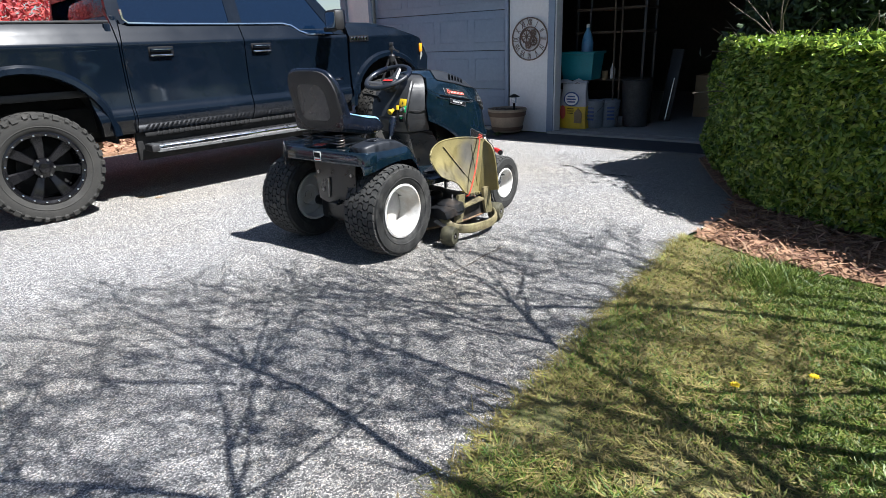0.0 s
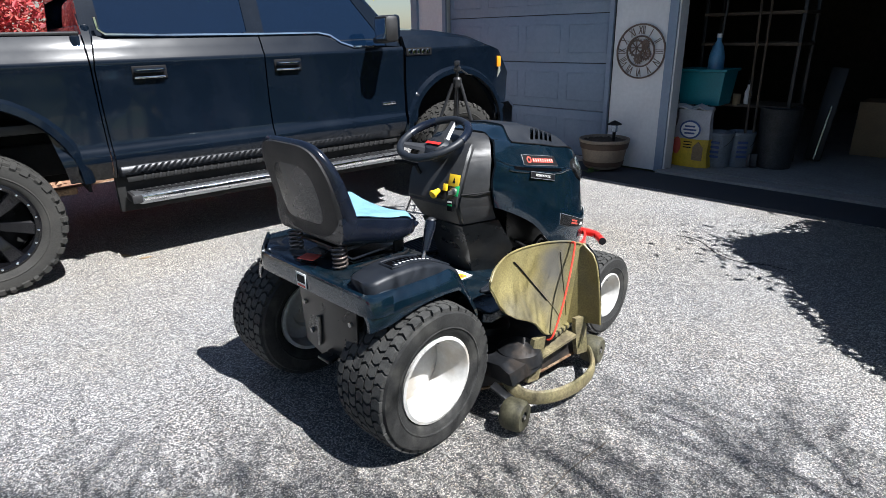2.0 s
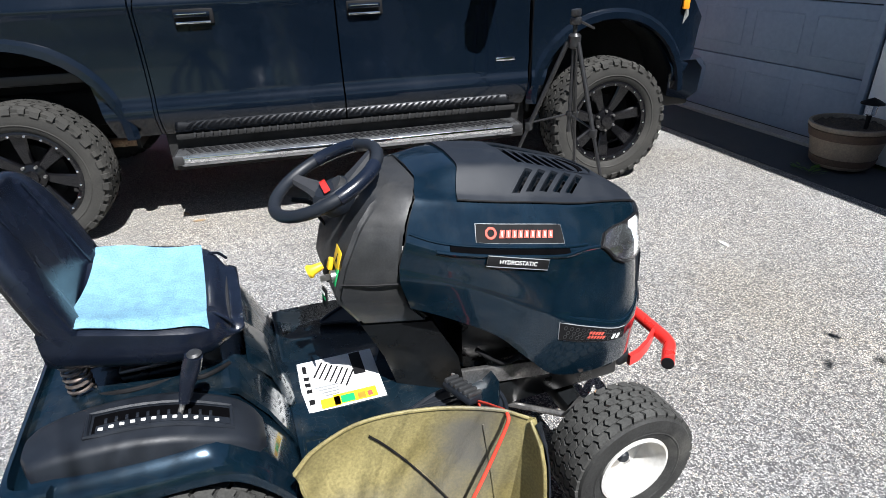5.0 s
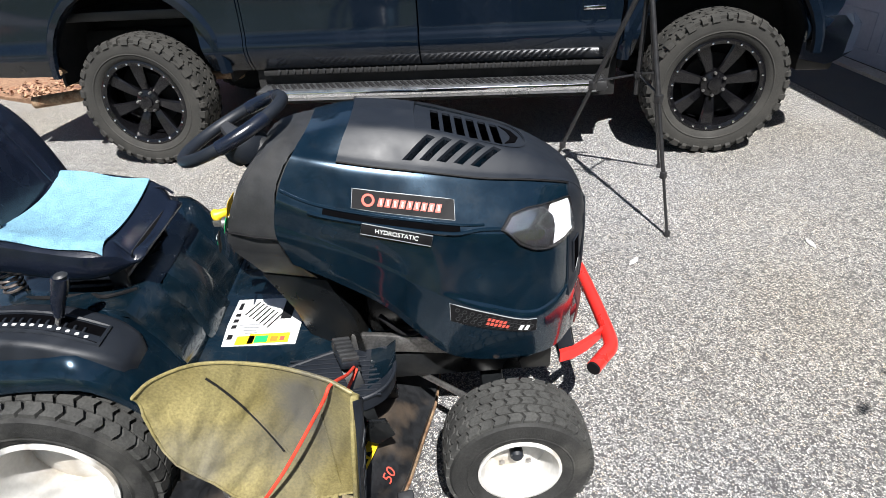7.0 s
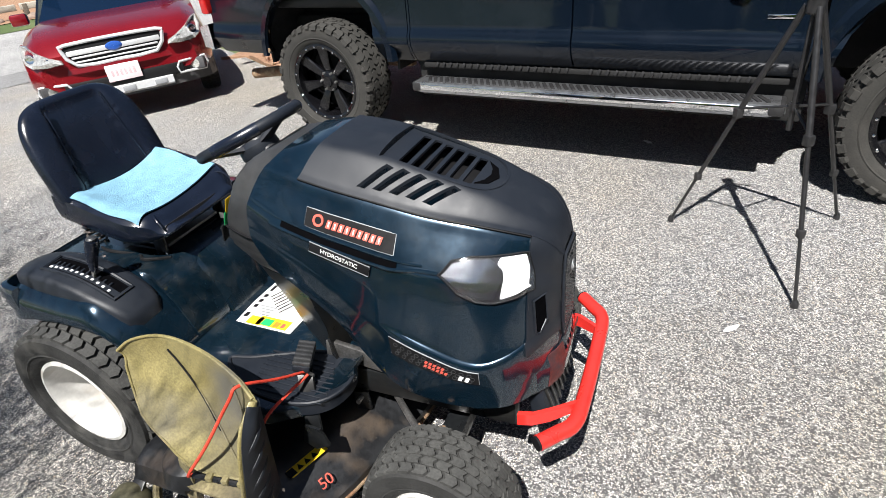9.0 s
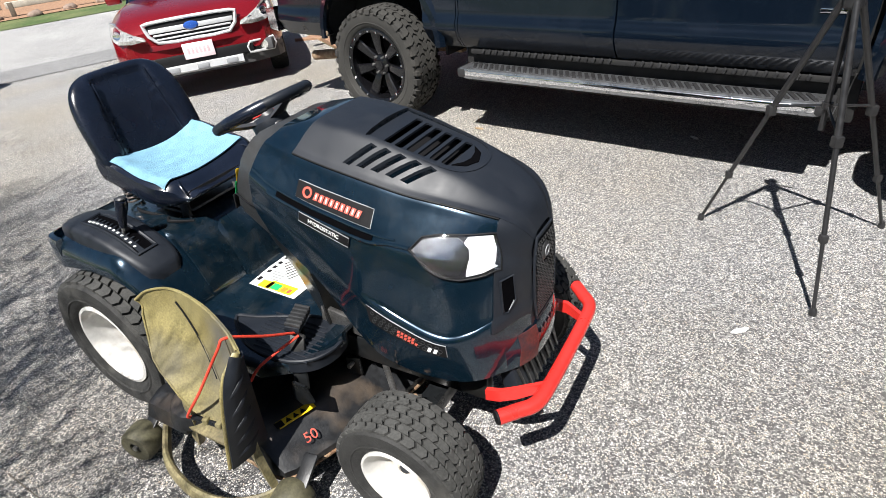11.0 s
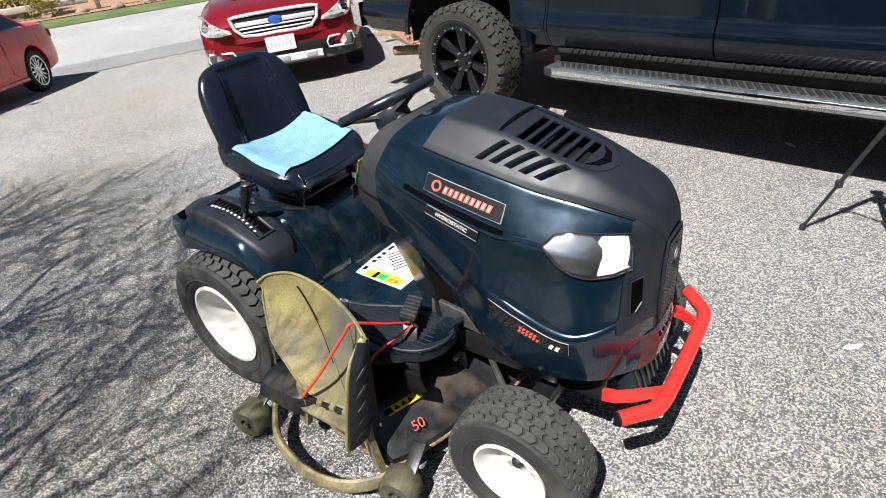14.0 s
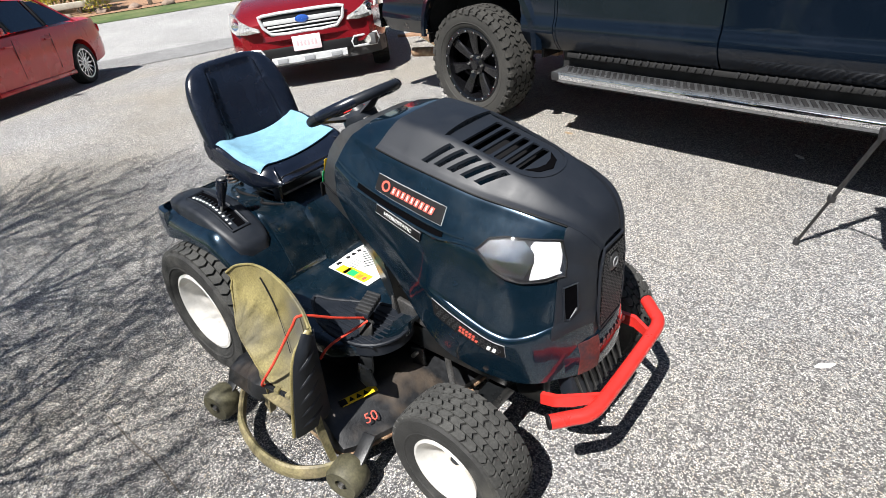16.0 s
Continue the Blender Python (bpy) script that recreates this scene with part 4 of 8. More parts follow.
# chassis, engine and axles under the hood
part("frame_rail", box((.62, -.17, .33), (1.40, .04, .09), .006), M_BLACK, mower)
part("frame_rail", box((.62, .17, .33), (1.40, .04, .09), .006), M_BLACK, mower)
part("engine", box((.98, 0, .60), (.40, .32, .34), .03), M_BLACK, mower, "dark engine block")
part("engine_shroud", lathe([(.001, .13), (.10, .12), (.15, .08), (.16, 0)], 32, m=pose(.98, 0, .77, 90, 0, 0)), M_BLACK, mower)
part("muffler", rod((1.22, -.14, .46), (1.22, .14, .46), .065, n=24), M_RUST, mower, "rusty muffler")
part("fuel_line", tube(smooth_path([(.82, -.18, .52), (.9, -.21, .47), (1.0, -.2, .50), (1.08, -.19, .44)], 5), .008, 8), M_BLACKP, mower)
part("belt_guard", box((.90, -.19, .42), (.34, .02, .06), .006, (0, 8, 0)), M_STEEL, mower)
part("front_axle", box((1.14, 0, .235), (.07, .66, .06), .012), M_BLACK, mower, "pivoting front axle")
part("rear_axle", rod((0, -.30, .25), (0, .30, .25), .035, n=16), M_BLACK, mower)
part("gearbox", box((0, .02, .27), (.24, .26, .20), .03), M_BLACK, mower, "dark transmission housing")
for s in (-1, 1):
    part("spindle", rod((1.155, .325 * s, .19), (1.155, .325 * s, .345), .022, n=14), M_BLACK, mower)
    part("spindle_bolt", rod((1.155, .325 * s, .345), (1.155, .325 * s, .365), .012, n=6), M_RUST, mower)
    part("stub_axle", rod((1.155, .325 * s, .199), (1.155, .40 * s, .199), .016, n=12), M_STEEL, mower)
    part("tie_rod", rod((.86, .10 * s, .26), (1.08, .31 * s, .285), .010, n=10), M_STEEL, mower)
part("steering_link", box((1.10, -.30, .30), (.10, .035, .014), .004, (0, 0, 30)), M_STEEL, mower)

# dash tower behind the hood
dash = [
    [(.598, -.100, .40), (.598, .100, .40), (.775, .212, .395), (.775, -.212, .395)],
    [(.565, -.112, .52), (.565, .112, .52), (.755, .205, .53), (.755, -.205, .53)],
    [(.505, -.128, .655), (.505, .128, .655), (.690, .182, .655), (.690, -.182, .655)],
    [(.440, -.160, .765), (.440, .160, .765), (.628, .208, .735), (.628, -.208, .735)],
    [(.466, -.165, .86), (.466, .165, .86), (.606, .214, .85), (.606, -.214, .85)],
    [(.515, -.155, .955), (.515, .155, .955), (.622, .206, .945), (.622, -.206, .945)],
    [(.570, -.135, 1.012), (.570, .135, 1.012), (.655, .176, 1.006), (.655, -.176, 1.006)],
    [(.645, -.110, 1.040), (.645, .110, 1.040), (.700, .12, 1.040), (.700, -.12, 1.040)]]
part("dash_lower", loft(dash[:3]), M_BLACK, mower, "dusty black lower tower")
bmd = loft(dash[2:])
bmesh.ops.bevel(bmd, geom=bmd.edges[:], offset=.012, segments=2, affect="EDGES")
dashp = part("dash", bmd, M_MGREY, mower, "dusty charcoal plastic dash")
part("dash_seam", tube([(.458, -.166, .815), (.53, -.194, .812), (.612, -.216, .81)], .003, 6), M_BLACKP, dashp)
pan = Matrix.Translation((.452, -.118, .825)) @ Euler((0, radians(-72), 0)).to_matrix().to_4x4()
for nm, c, s_, material, lab in (("warning_label", (.048, -.005, .003), (.052, .062, .002), M_YELLOW, "yellow warning label"), ("go_label", (.006, -.030, .003), (.046, .024, .002), M_GREEN, "green print"),
                                 ("rocker_switch", (.012, .035, .006), (.030, .020, .012), M_YELLOW, "yellow blade switch"), ("switch_plate", (-.022, .06, .004), (.036, .062, .006), M_BLACKP, "")):
    part(nm, box(c, s_, .0015), material, dashp, lab).matrix_basis = pan
part("label_triangle", prism([(.036, .002), (.062, -.006), (.036, -.014)], .0042, .005, "z"), M_BLACKP, dashp).matrix_basis = pan
part("pto_knob", lathe([(.001, .045), (.017, .043), (.020, .036), (.014, .028), (.010, 0)], 20, m=pose(.432, -.06, .825, 0, 0, 90) @ pose(0, 0, 0, -18)), M_YELLOW, dashp, "yellow pull knob")
part("ignition", lathe([(.016, 0), (.016, .012), (.012, .014), (.001, .014)], 20, m=pose(.452, -.135, .828, 0, 0, 90)), M_STEEL, dashp)
part("key", box((.428, -.135, .828), (.030, .003, .018), .001), M_STEEL, dashp)
tag_ = part("key_fob", box((.418, -.140, .775), (.005, .030, .052), .002, (0, 6, 10)), M_BLACKP, dashp, "small printed key tag")
for k in range(3):
    part("fob_print", box((.4148, -.140, .790 - k * .014), (.001, .022, .007), 0, (0, 6, 10)), M_GREEN if k == 1 else M_WHITEP, tag_)
part("throttle_slot", box((.474, .10, .87), (.008, .02, .08), .002, (0, -30, 0)), M_BLACKP, dashp)
# steering column and wheel
col = part("steering_column", rod((.62, 0, .90), (.495, 0, 1.02), .045, .030, 20), M_MGREY, mower)
TILT_W = pose(.478, .010, 1.036, 0, -24, 0)
wheel = part("steering_wheel", tube([(.152 * math.cos(a), .157 * math.sin(a), 0) for a in (2 * math.pi * k / 48 for k in range(48))], .0165, 12, True), M_MPLAST, mower, "black three-spoke steering wheel")
wheel.matrix_basis = TILT_W
for a in (90, 210, 330):
    a = radians(a - 90)
    part("spoke", loft([[(r * math.cos(a) - w * math.sin(a), r * math.sin(a) + w * math.cos(a), z + h) for w, h in ((-wd, 0), (-wd * .6, .011), (wd * .6, .011), (wd, 0), (0, -.008))] for r, wd, z in ((.03, .040, -.045), (.08, .026, -.028), (.146, .016, -.004))]), M_SPOKE, wheel, "grey spoke")
part("wheel_hub", lathe([(.001, .0), (.045, -.004), (.060, -.018), (.062, -.045), (.05, -.07)], 28, m=pose(0, 0, -.02, 90, 0, 0)), M_MPLAST, wheel)
part("hub_stripe", box((-.012, 0, -.016), (.018, .085, .004), .002), M_RED, wheel, "red hub stripe")
for s in (-1, 1):
    part("grip", tube([(.152 * math.cos(a), .157 * math.sin(a), 0) for a in (radians(s * 62 + d) for d in range(-26, 27, 4))], .0188, 12), M_VINYL, wheel, "grooved rubber grip")
# coiled choke or throttle stalk under the wheel
part("stalk", tube([(.49, .13, .90), (.44, .17, .92), (.40, .185, .925)], .008, 8), M_BLACKP, mower)

# seat: a dished cushion with rolled edges on a grained shell, and a backrest with two bolsters
def seat_half(t):
    return .222 - .014 * (1 - t) ** 2 - .055 * max(0, (t - .72) / .28) ** 2.2


def seat_top(x, y):
    """Height of the cushion's upper face: sides rising to the back, hollow between them."""
    t = (x + .19) / .375
    r = abs(y) / seat_half(t)
    back = max(0, (.137 - x) / .303)
    mid, side = .803 + .034 * back, .830 + .075 * back
    return mid + (side - mid) * min(1, r) ** 2.2 + .050 * y - .036 * max(0, (r - .76) / .24) ** 2 - .045 * max(0, (t - .86) / .14) ** 2


def cushion(under=False):
    rings = []
    for k in range(22):
        t = k / 21
        x = -.19 + .375 * t
        hw = seat_half(t)
        low = .728 + .012 * max(0, (t - .85) / .15) ** 2 + .046 * max(0, 1 - t / .6)
        edge = seat_top(x, hw)
        if under:
            r = [(x, s * hw * f, z) for s, f, z in ((-1, .93, low + .020), (-1, .93, low + .006), (-1, .86, low - .006), (1, .86, low - .006), (1, .93, low + .006), (1, .93, low + .020), (1, .85, low + .03), (-1, .85, low + .03))]
        else:
            r = [(x, hw * (-1 + j / 12), seat_top(x, hw * (-1 + j / 12))) for j in range(25)]
            r += [(x, hw * f, edge + (low - edge) * g) for f, g in ((1.016, .12), (1.030, .32), (1.032, .55), (1.012, .82), (.94, 1))]
            r += [(x, -hw * f, edge + (low - edge) * g) for f, g in ((.94, 1), (1.012, .82), (1.032, .55), (1.030, .32), (1.016, .12))]
        rings.append(r)
    if not under:
        for dx, f in ((.012, .93), (.021, .78), (.027, .55), (.030, .25)):
            mid = sum(p[2] for p in rings[21]) / len(rings[21])
            rings.append([(.185 + dx, p[1] * (.88 + .12 * f), mid + (p[2] - mid) * f) for p in rings[21]])
    return loft(rings)


def back_outline(a):
    """Outline of the backrest at an angle: half width and height, with round shoulders."""
    c, q = math.cos(a), math.sin(a)
    e = .46 if q > 0 else .30
    y = .214 * math.copysign(abs(c) ** e, c)
    z = .930 + (.208 if q > 0 else .175) * math.copysign(abs(q) ** (.62 if q > 0 else .45), q)
    return y * (1 + .035 * math.sin(math.pi * min(1, max(0, (z - .725) / .4)))), z


def back_bolster(y, t):
    """0 in the hollow middle panel, 1 on the side bolsters and along the top."""
    b = .098 + .050 * (1 - t) ** 1.2 - .06 * max(0, (.28 - t) / .12)
    k = min(1, max(0, (abs(y) - b) / .014))
    return k * k * (3 - 2 * k)


def backrest(behind=False):
    """A padded slab with rounded edges; behind: the grained shell over its rear."""
    rings, N = [], 96
    steps = [(-1, f) for f in (.02, .4, .7, .84, .92)] if behind else [(-1, f) for f in (.02, .5, .8, .92, .975)] + [(0, 1.0)] + [(1, f) for f in (.985, .95, .90, .84, .77, .70, .63, .56, .48, .38, .26, .12, .02)]
    for side, f in steps:
        r = []
        for j in range(N):
            yo, zo = back_outline(2 * math.pi * j / N)
            y, z = yo * f, .930 + (zo - .930) * f
            t = (z - .725) / .41
            x = -.150 - .078 * t - .016 * t * t
            th_ = (.056 - .018 * t) * math.sqrt(max(0, 1 - f ** 5))
            wing = .050 * (abs(y) / .22) ** 2.2 * (1 - .80 * t)
            if side > 0:
                px = x + th_ + wing - .022 * (1 - back_bolster(y, t)) * min(1, max(0, (1 - f) * 9)) * min(1, max(0, (1.02 - t) * 9))
            else:
                px = x - th_ * .7 + wing * .55 - (.007 if behind else 0) + (.016 * (1 - f) if behind else 0)
            r.append((px, y, z))
        rings.append(r)
    if behind:
        rings.append([(p[0] + .020, p[1] * 1.035, .930 + (p[2] - .930) * 1.035) for p in rings[-1]])
    return loft(rings)


part("seat_cushion", cushion(), M_VINYL, mower, "black vinyl seat cushion", 60)
part("cushion_shell", cushion(True), M_VINYLB, mower, "grained black plastic under the cushion", 40)
backp = part("backrest", backrest(), M_VINYL, mower, "black vinyl backrest with side bolsters", 70)
part("back_shell", backrest(True), M_VINYLB, mower, "grained black plastic seat back", 50)
for s in (-1, 1):
    seam = []
    for t in (.22, .23, .28, .36, .46, .56, .66, .76, .86, .93):
        b = .098 + .050 * (1 - t) ** 1.2 - .06 * max(0, (.28 - t) / .12)
        seam.append((-.150 - .078 * t - .016 * t * t + (.056 - .018 * t) * .97 + .050 * (b / .22) ** 2.2 * (1 - .80 * t) - .012, s * (b + .004), .725 + .41 * t))
    part("bolster_seam", tube(smooth_path(seam, 3), .0042, 8), M_VINYL, backp)
for s in (-1, 1):
    part("cushion_pucker", tube(smooth_path([(.150, s * .150, .812 + .0075 * s), (.172, s * .162, .803 + .008 * s), (.192, s * .166, .780 + .008 * s)], 4), .0040, 8), M_VINYL, mower)
part("seat_pan", box((-.02, 0, .722), (.26, .26, .016), .006), M_BLACK, mower, "steel seat pan")
# springs and seat bracket
for s in (-1, 1):
    coil = [(-.165 + .026 * math.cos(a), .145 * s + .026 * math.sin(a), .668 + .0084 * a / math.pi) for a in (math.pi * k / 8 for k in range(80))]
    part("seat_spring", tube(coil, .0042, 6), M_SPRING, mower, "coil spring under the seat")
part("seat_bracket", box((.02, 0, .672), (.22, .24, .012), .004), M_STEEL, mower)
for s in (-1, 1):
    part("seat_hinge", box((.12, .14 * s, .690), (.05, .012, .09), .004), M_BLACK, mower)
    part("hinge_bolt", rod((.10, .16 * s, .62), (.10, .16 * s, .66), .006, n=6), M_STEEL, mower)
part("battery_tray", box((-.06, .02, .64), (.18, .22, .05), .008), M_BLACK, mower)
part("wiring", tube(smooth_path([(-.15, -.16, .655), (-.06, -.19, .668), (.04, -.17, .655), (.10, -.20, .665), (.16, -.15, .65)], 6), .006, 8), M_BLACKP, mower)
part("bracket_label", box((-.20, .0, .684), (.06, .07, .004), .001, (0, 0, 20)), M_REDP, mower, "faded red warning sticker")

# rear body: fenders, seat deck and apron
def fender(s):
    rings = []
    for k in range(25):
        t = k / 24
        x = -.272 + .557 * t
        crest = .672 - .012 * t - .045 * max(0, (-.17 - x) / .11) ** 2 - .245 * max(0, (x - .10) / .185) ** 1.7
        lip_z = .555 + .04 * math.sin(math.pi * t) - .19 * max(0, (x - .12) / .165) ** 1.5 - .01
        out = .462 - .035 * max(0, (x - .12) / .17) - .030 * max(0, (-.18 - x) / .10) ** 2
        if s > 0:
            out = min(out, .462 - 1.25 * max(0, -.125 - x))
        pr = [(.20, crest - .006), (min(.30, out - .06), crest), (out - .062, crest - .001), (out - .025, crest - .012), (out - .008, crest - .038), (out, lip_z + .03), (out, lip_z), (out - .014, lip_z), (out - .016, lip_z + .028),
              (out - .030, crest - .035), (out - .08, crest - .02), (.20, crest - .026)]
        rings.append([(x, s * y, z) for y, z in pr])
    return loft(rings)


for s in (-1, 1):
    part("fender", fender(s), M_MPAINT, mower, "glossy dark blue rear fender", 50)
deckr = []
for x, z, w in ((-.272, .62, .24), (-.262, .655, .25), (-.23, .667, .25), (.10, .660, .25), (.17, .650, .25), (.23, .56, .25), (.275, .46, .25), (.29, .395, .25)):
    deckr.append([(x, -w, z), (x, w, z), (x, w, z - .02), (x, -w, z - .02)])
part("seat_deck", loft(deckr), M_MWORN, mower, "dark blue body under the seat, scratched", 60)
apron = smooth_path([(-.185, -.460, 0), (-.245, -.452, 0), (-.272, -.420, 0), (-.276, -.30, 0), (-.276, .0, 0), (-.276, .20, 0), (-.262, .262, 0), (-.205, .345, 0), (-.135, .440, 0)], 4)
part("rear_apron", loft([[(x * .95, y * .95, .671), (x * .985, y * .985, .668), (x, y, .655), (x, y, .597), (x * .98, y * .99, .592), (x * .95, y * .97, .60)] for x, y, _ in apron]), M_MPAINT, mower, "dark blue rear plate")
part("rear_plate", prism([(-.345, .600), (.005, .600), (-.01, .36), (-.10, .335), (-.335, .35)], -.256, -.246, "x", .003), M_BLACK, mower, "oil-streaked black hitch plate")
rl = part("rear_label", box((-.279, -.055, .630), (.002, .062, .058), .0008), M_WHITEP, mower, "small square maker's label")
part("rear_label_print", box((-.2808, -.055, .636), (.001, .050, .030)), M_BLACKP, rl)
part("rear_label_bar", box((-.2808, -.055, .609), (.001, .050, .008)), M_REDP, rl)
part("hitch", box((-.265, -.17, .35), (.06, .07, .012), .004), M_BLACK, mower, "steel hitch tab")
for y, z in ((-.31, .53), (-.03, .53), (-.28, .40), (-.06, .42)):
    part("plate_bolt", rod((-.254, y, z), (-.264, y, z), .010, n=6), M_STEEL, mower)
part("drain_tube", rod((-.262, -.12, .50), (-.262, -.11, .38), .008, n=8), M_STEEL, mower)
# console on the right fender with the cutting height lever
CON_TOP = [(-.236, .694), (-.16, .708), (-.05, .710), (.05, .692), (.12, .662), (.17, .632), (.215, .585)]
con_z = lambda x: float(lerp_table(CON_TOP, x)[0])
CON_OUT = [(-.236, .375, .300), (-.226, .398, .284), (-.20, .410, .276), (-.10, .422, .266), (.05, .426, .262), (.13, .420, .262), (.18, .408, .266), (.205, .392, .276), (.215, .365, .295)]
ring_ = []
for k in range(31):
    x = -.236 + .451 * k / 30
    o, i = lerp_table(CON_OUT, x)
    z = con_z(x)
    ring_.append([(x, -o - .004, z - .065), (x, -o, z - .014), (x, -o + .006, z - .004), (x, -o + .018, z), (x, -(o + i) / 2, z + .001), (x, -i - .018, z), (x, -i - .006, z - .004), (x, -i, z - .014), (x, -i + .004, z - .065)])
con = part("lever_console", loft(ring_), M_MPLAST, mower, "black notched lever console", 50)
# black strip laid on the console top as the shade inside the slot
part("lever_slot", loft([[(x, -.374, con_z(x) + .0020), (x, -.318, con_z(x) + .0020), (x, -.318, con_z(x) - .004), (x, -.374, con_z(x) - .004)] for x in (-.105 + .026 * k for k in range(11))]), M_VOID, con, "black strip painted for the shade in the lever slot")
part("slot_step", loft([[(x, -.372, con_z(x) + .0035), (x, -.352, con_z(x) + .0035), (x, -.352, con_z(x)), (x, -.372, con_z(x))] for x in (-.098 + .025 * k for k in range(11))]), M_MPLAST, con)
for k in range(12):
    x = -.088 + k * .0195
    part("notch_mark", box((x, -.366 + .006 * math.sin(k * .28), con_z(x) + .0045), (.009, .008, .002), .0008, (0, 12, 0)), M_WHITEP, con)
for k in range(11):
    x = -.080 + k * .0195
    part("notch", box((x, -.345, con_z(x) + .004), (.006, .014, .006), .001), M_MPLAST, con)
rim_path = [(x, -.381, con_z(x) + .003) for x in (-.115 + .027 * k for k in range(11))] + [(x, -.310, con_z(x) + .003) for x in (.155 - .027 * k for k in range(11))]
part("console_rim", tube(rim_path, .0055, 6, True), M_MPLAST, con)
lev = part("height_lever", tube([(.045, -.345, .66), (.066, -.346, .71), (.086, -.345, .765)], .006, 8), M_STEEL, mower)
part("lever_grip", tube([(.072, -.346, .718), (.086, -.345, .760), (.104, -.341, .80), (.112, -.339, .822)], [.012, .0165, .0205, .0190], 12), M_VINYL, lev, "ribbed black lever grip")
part("grip_cap", lathe([(.001, .006), (.012, .005), (.0165, 0), (.012, -.008)], 16, m=pose(.113, -.339, .826, 90, 0, 0)), M_MGREY, lev, "worn grey grip end")
part("cup_holder", lathe([(.045, .012), (.05, .008), (.05, 0), (.04, -.03), (.001, -.03)], 24, m=pose(.06, .35, .665, 90, 0, 0)), M_MPLAST, mower)

# foot boards with ribbed mats, tunnel and caution sticker
for s in (-1, 1):
    fb = []
    for x, z, w0, w1 in ((.285, .42, .0, .44), (.32, .412, .0, .455), (.45, .408, .0, .455), (.68, .406, .0, .45), (.76, .410, .0, .40), (.83, .42, .05, .32), (.86, .445, .1, .26)):
        fb.append([(x, s * w0, z), (x, s * w1 * .97, z + .001), (x, s * w1, z - .010), (x, s * w1, z - .045), (x, s * (w1 - .012), z - .045), (x, s * (w1 - .02), z - .014), (x, s * w0, z - .014)])
    part("foot_board", loft(fb), M_MWORN, mower, "dark blue foot board, worn bright in places", 40)
    oval = [(p.x, s * p.y) for p in smooth_path([(.44, .300, 0), (.52, .365, 0), (.61, .400, 0), (.74, .405, 0), (.82, .370, 0), (.855, .300, 0), (.845, .225, 0), (.80, .192, 0), (.70, .196, 0), (.60, .235, 0), (.51, .275, 0)], 4, True)]
    mt = part("foot_mat", prism(oval, .372, .4145, "z"), M_MPLAST, mower, "ribbed black foot mat")
    part("mat_rim", tube([(x, y, .416) for x, y in oval], .0065, 8, True), M_MPLAST, mt)
    for k in range(9):
        part("mat_rib", box((.665 + .006 * k, s * (.232 + k * .019), .416), (.26 - .010 * abs(k - 4), .006, .006), .002), M_MPLAST, mt)
st = part("caution_sticker", box((.440, -.022, .4105), (.236, .236, .003), .0008, (0, 0, -2)), M_WHITEP, mower, "large white caution sticker with coloured pictures")
for c, s_, material in (((.468, -.112, .4126), (.125, .045, .001), M_YELLOW), ((.395, -.115, .4126), (.055, .040, .001), M_YELLOW), ((.485, -.118, .4132), (.022, .026, .001), M_ORANGEP), ((.445, -.115, .4132), (.040, .032, .001), M_GREEN), ((.51, -.118, .4132), (.014, .02, .001), M_REDP),
                       ((.345, .06, .4126), (.012, .035, .001), M_BLACKP), ((.345, .015, .4126), (.016, .016, .001), M_BLACKP), ((.345, -.015, .4126), (.016, .016, .001), M_BLACKP), ((.345, -.045, .4126), (.016, .016, .001), M_BLACKP), ((.345, -.095, .4126), (.016, .022, .001), M_BLACKP),
                       ((.505, .035, .4126), (.035, .11, .001), M_BLACKP)):
    part("sticker_print", box(c, s_, 0, (0, 0, -2)), material, st)
for k in range(7):
    part("sticker_text_bar", box((.385 + k * .014, .045 - k * .012, .4128), (.005, .075, .001), 0, (0, 0, -28)), M_BLACKP, st)
for k in range(4):
    part("sticker_text_bar", box((.395 + .004 * k, -.04 - k * .014, .4128), (.07 - .01 * k, .005, .001), 0, (0, 0, -2)), M_GREYPL, st)
part("tunnel_ridge", loft([[(x, y, z) for y, z in ((-.10, z0 - .03), (-.075, z0), (.075, z0), (.10, z0 - .03))] for x, z0 in ((.20, .63), (.25, .57), (.28, .47), (.30, .43))]), M_MWORN, mower, "scratched dark blue tunnel", 50)
# pedal on the right
ped = part("drive_pedal", box((0, 0, 0), (.052, .112, .026), .010), M_MPLAST, mower, "ribbed black rubber pedal")
ped.matrix_basis = pose(.728, -.296, .488, 0, 14, 22)
for k in range(6):
    part("pedal_rib", box((0, -.044 + k * .0176, .015), (.050, .011, .014), .004), M_MGREY, ped)
part("pedal_arm", loft([[(x - .020, y - .008, z), (x + .020, y + .008, z), (x + .018, y + .018, z + .004), (x - .022, y + .002, z + .004)] for x, y, z in ((.735, -.315, .468), (.752, -.345, .43), (.776, -.385, .36), (.790, -.405, .31))]), M_BLACK, mower, "flat black pedal arm")
part("pedal_plate", prism([(.78, .36), (.83, .36), (.85, .30), (.80, .27), (.76, .29)], -.425, -.415, "y", .003), M_BLACK, mower)

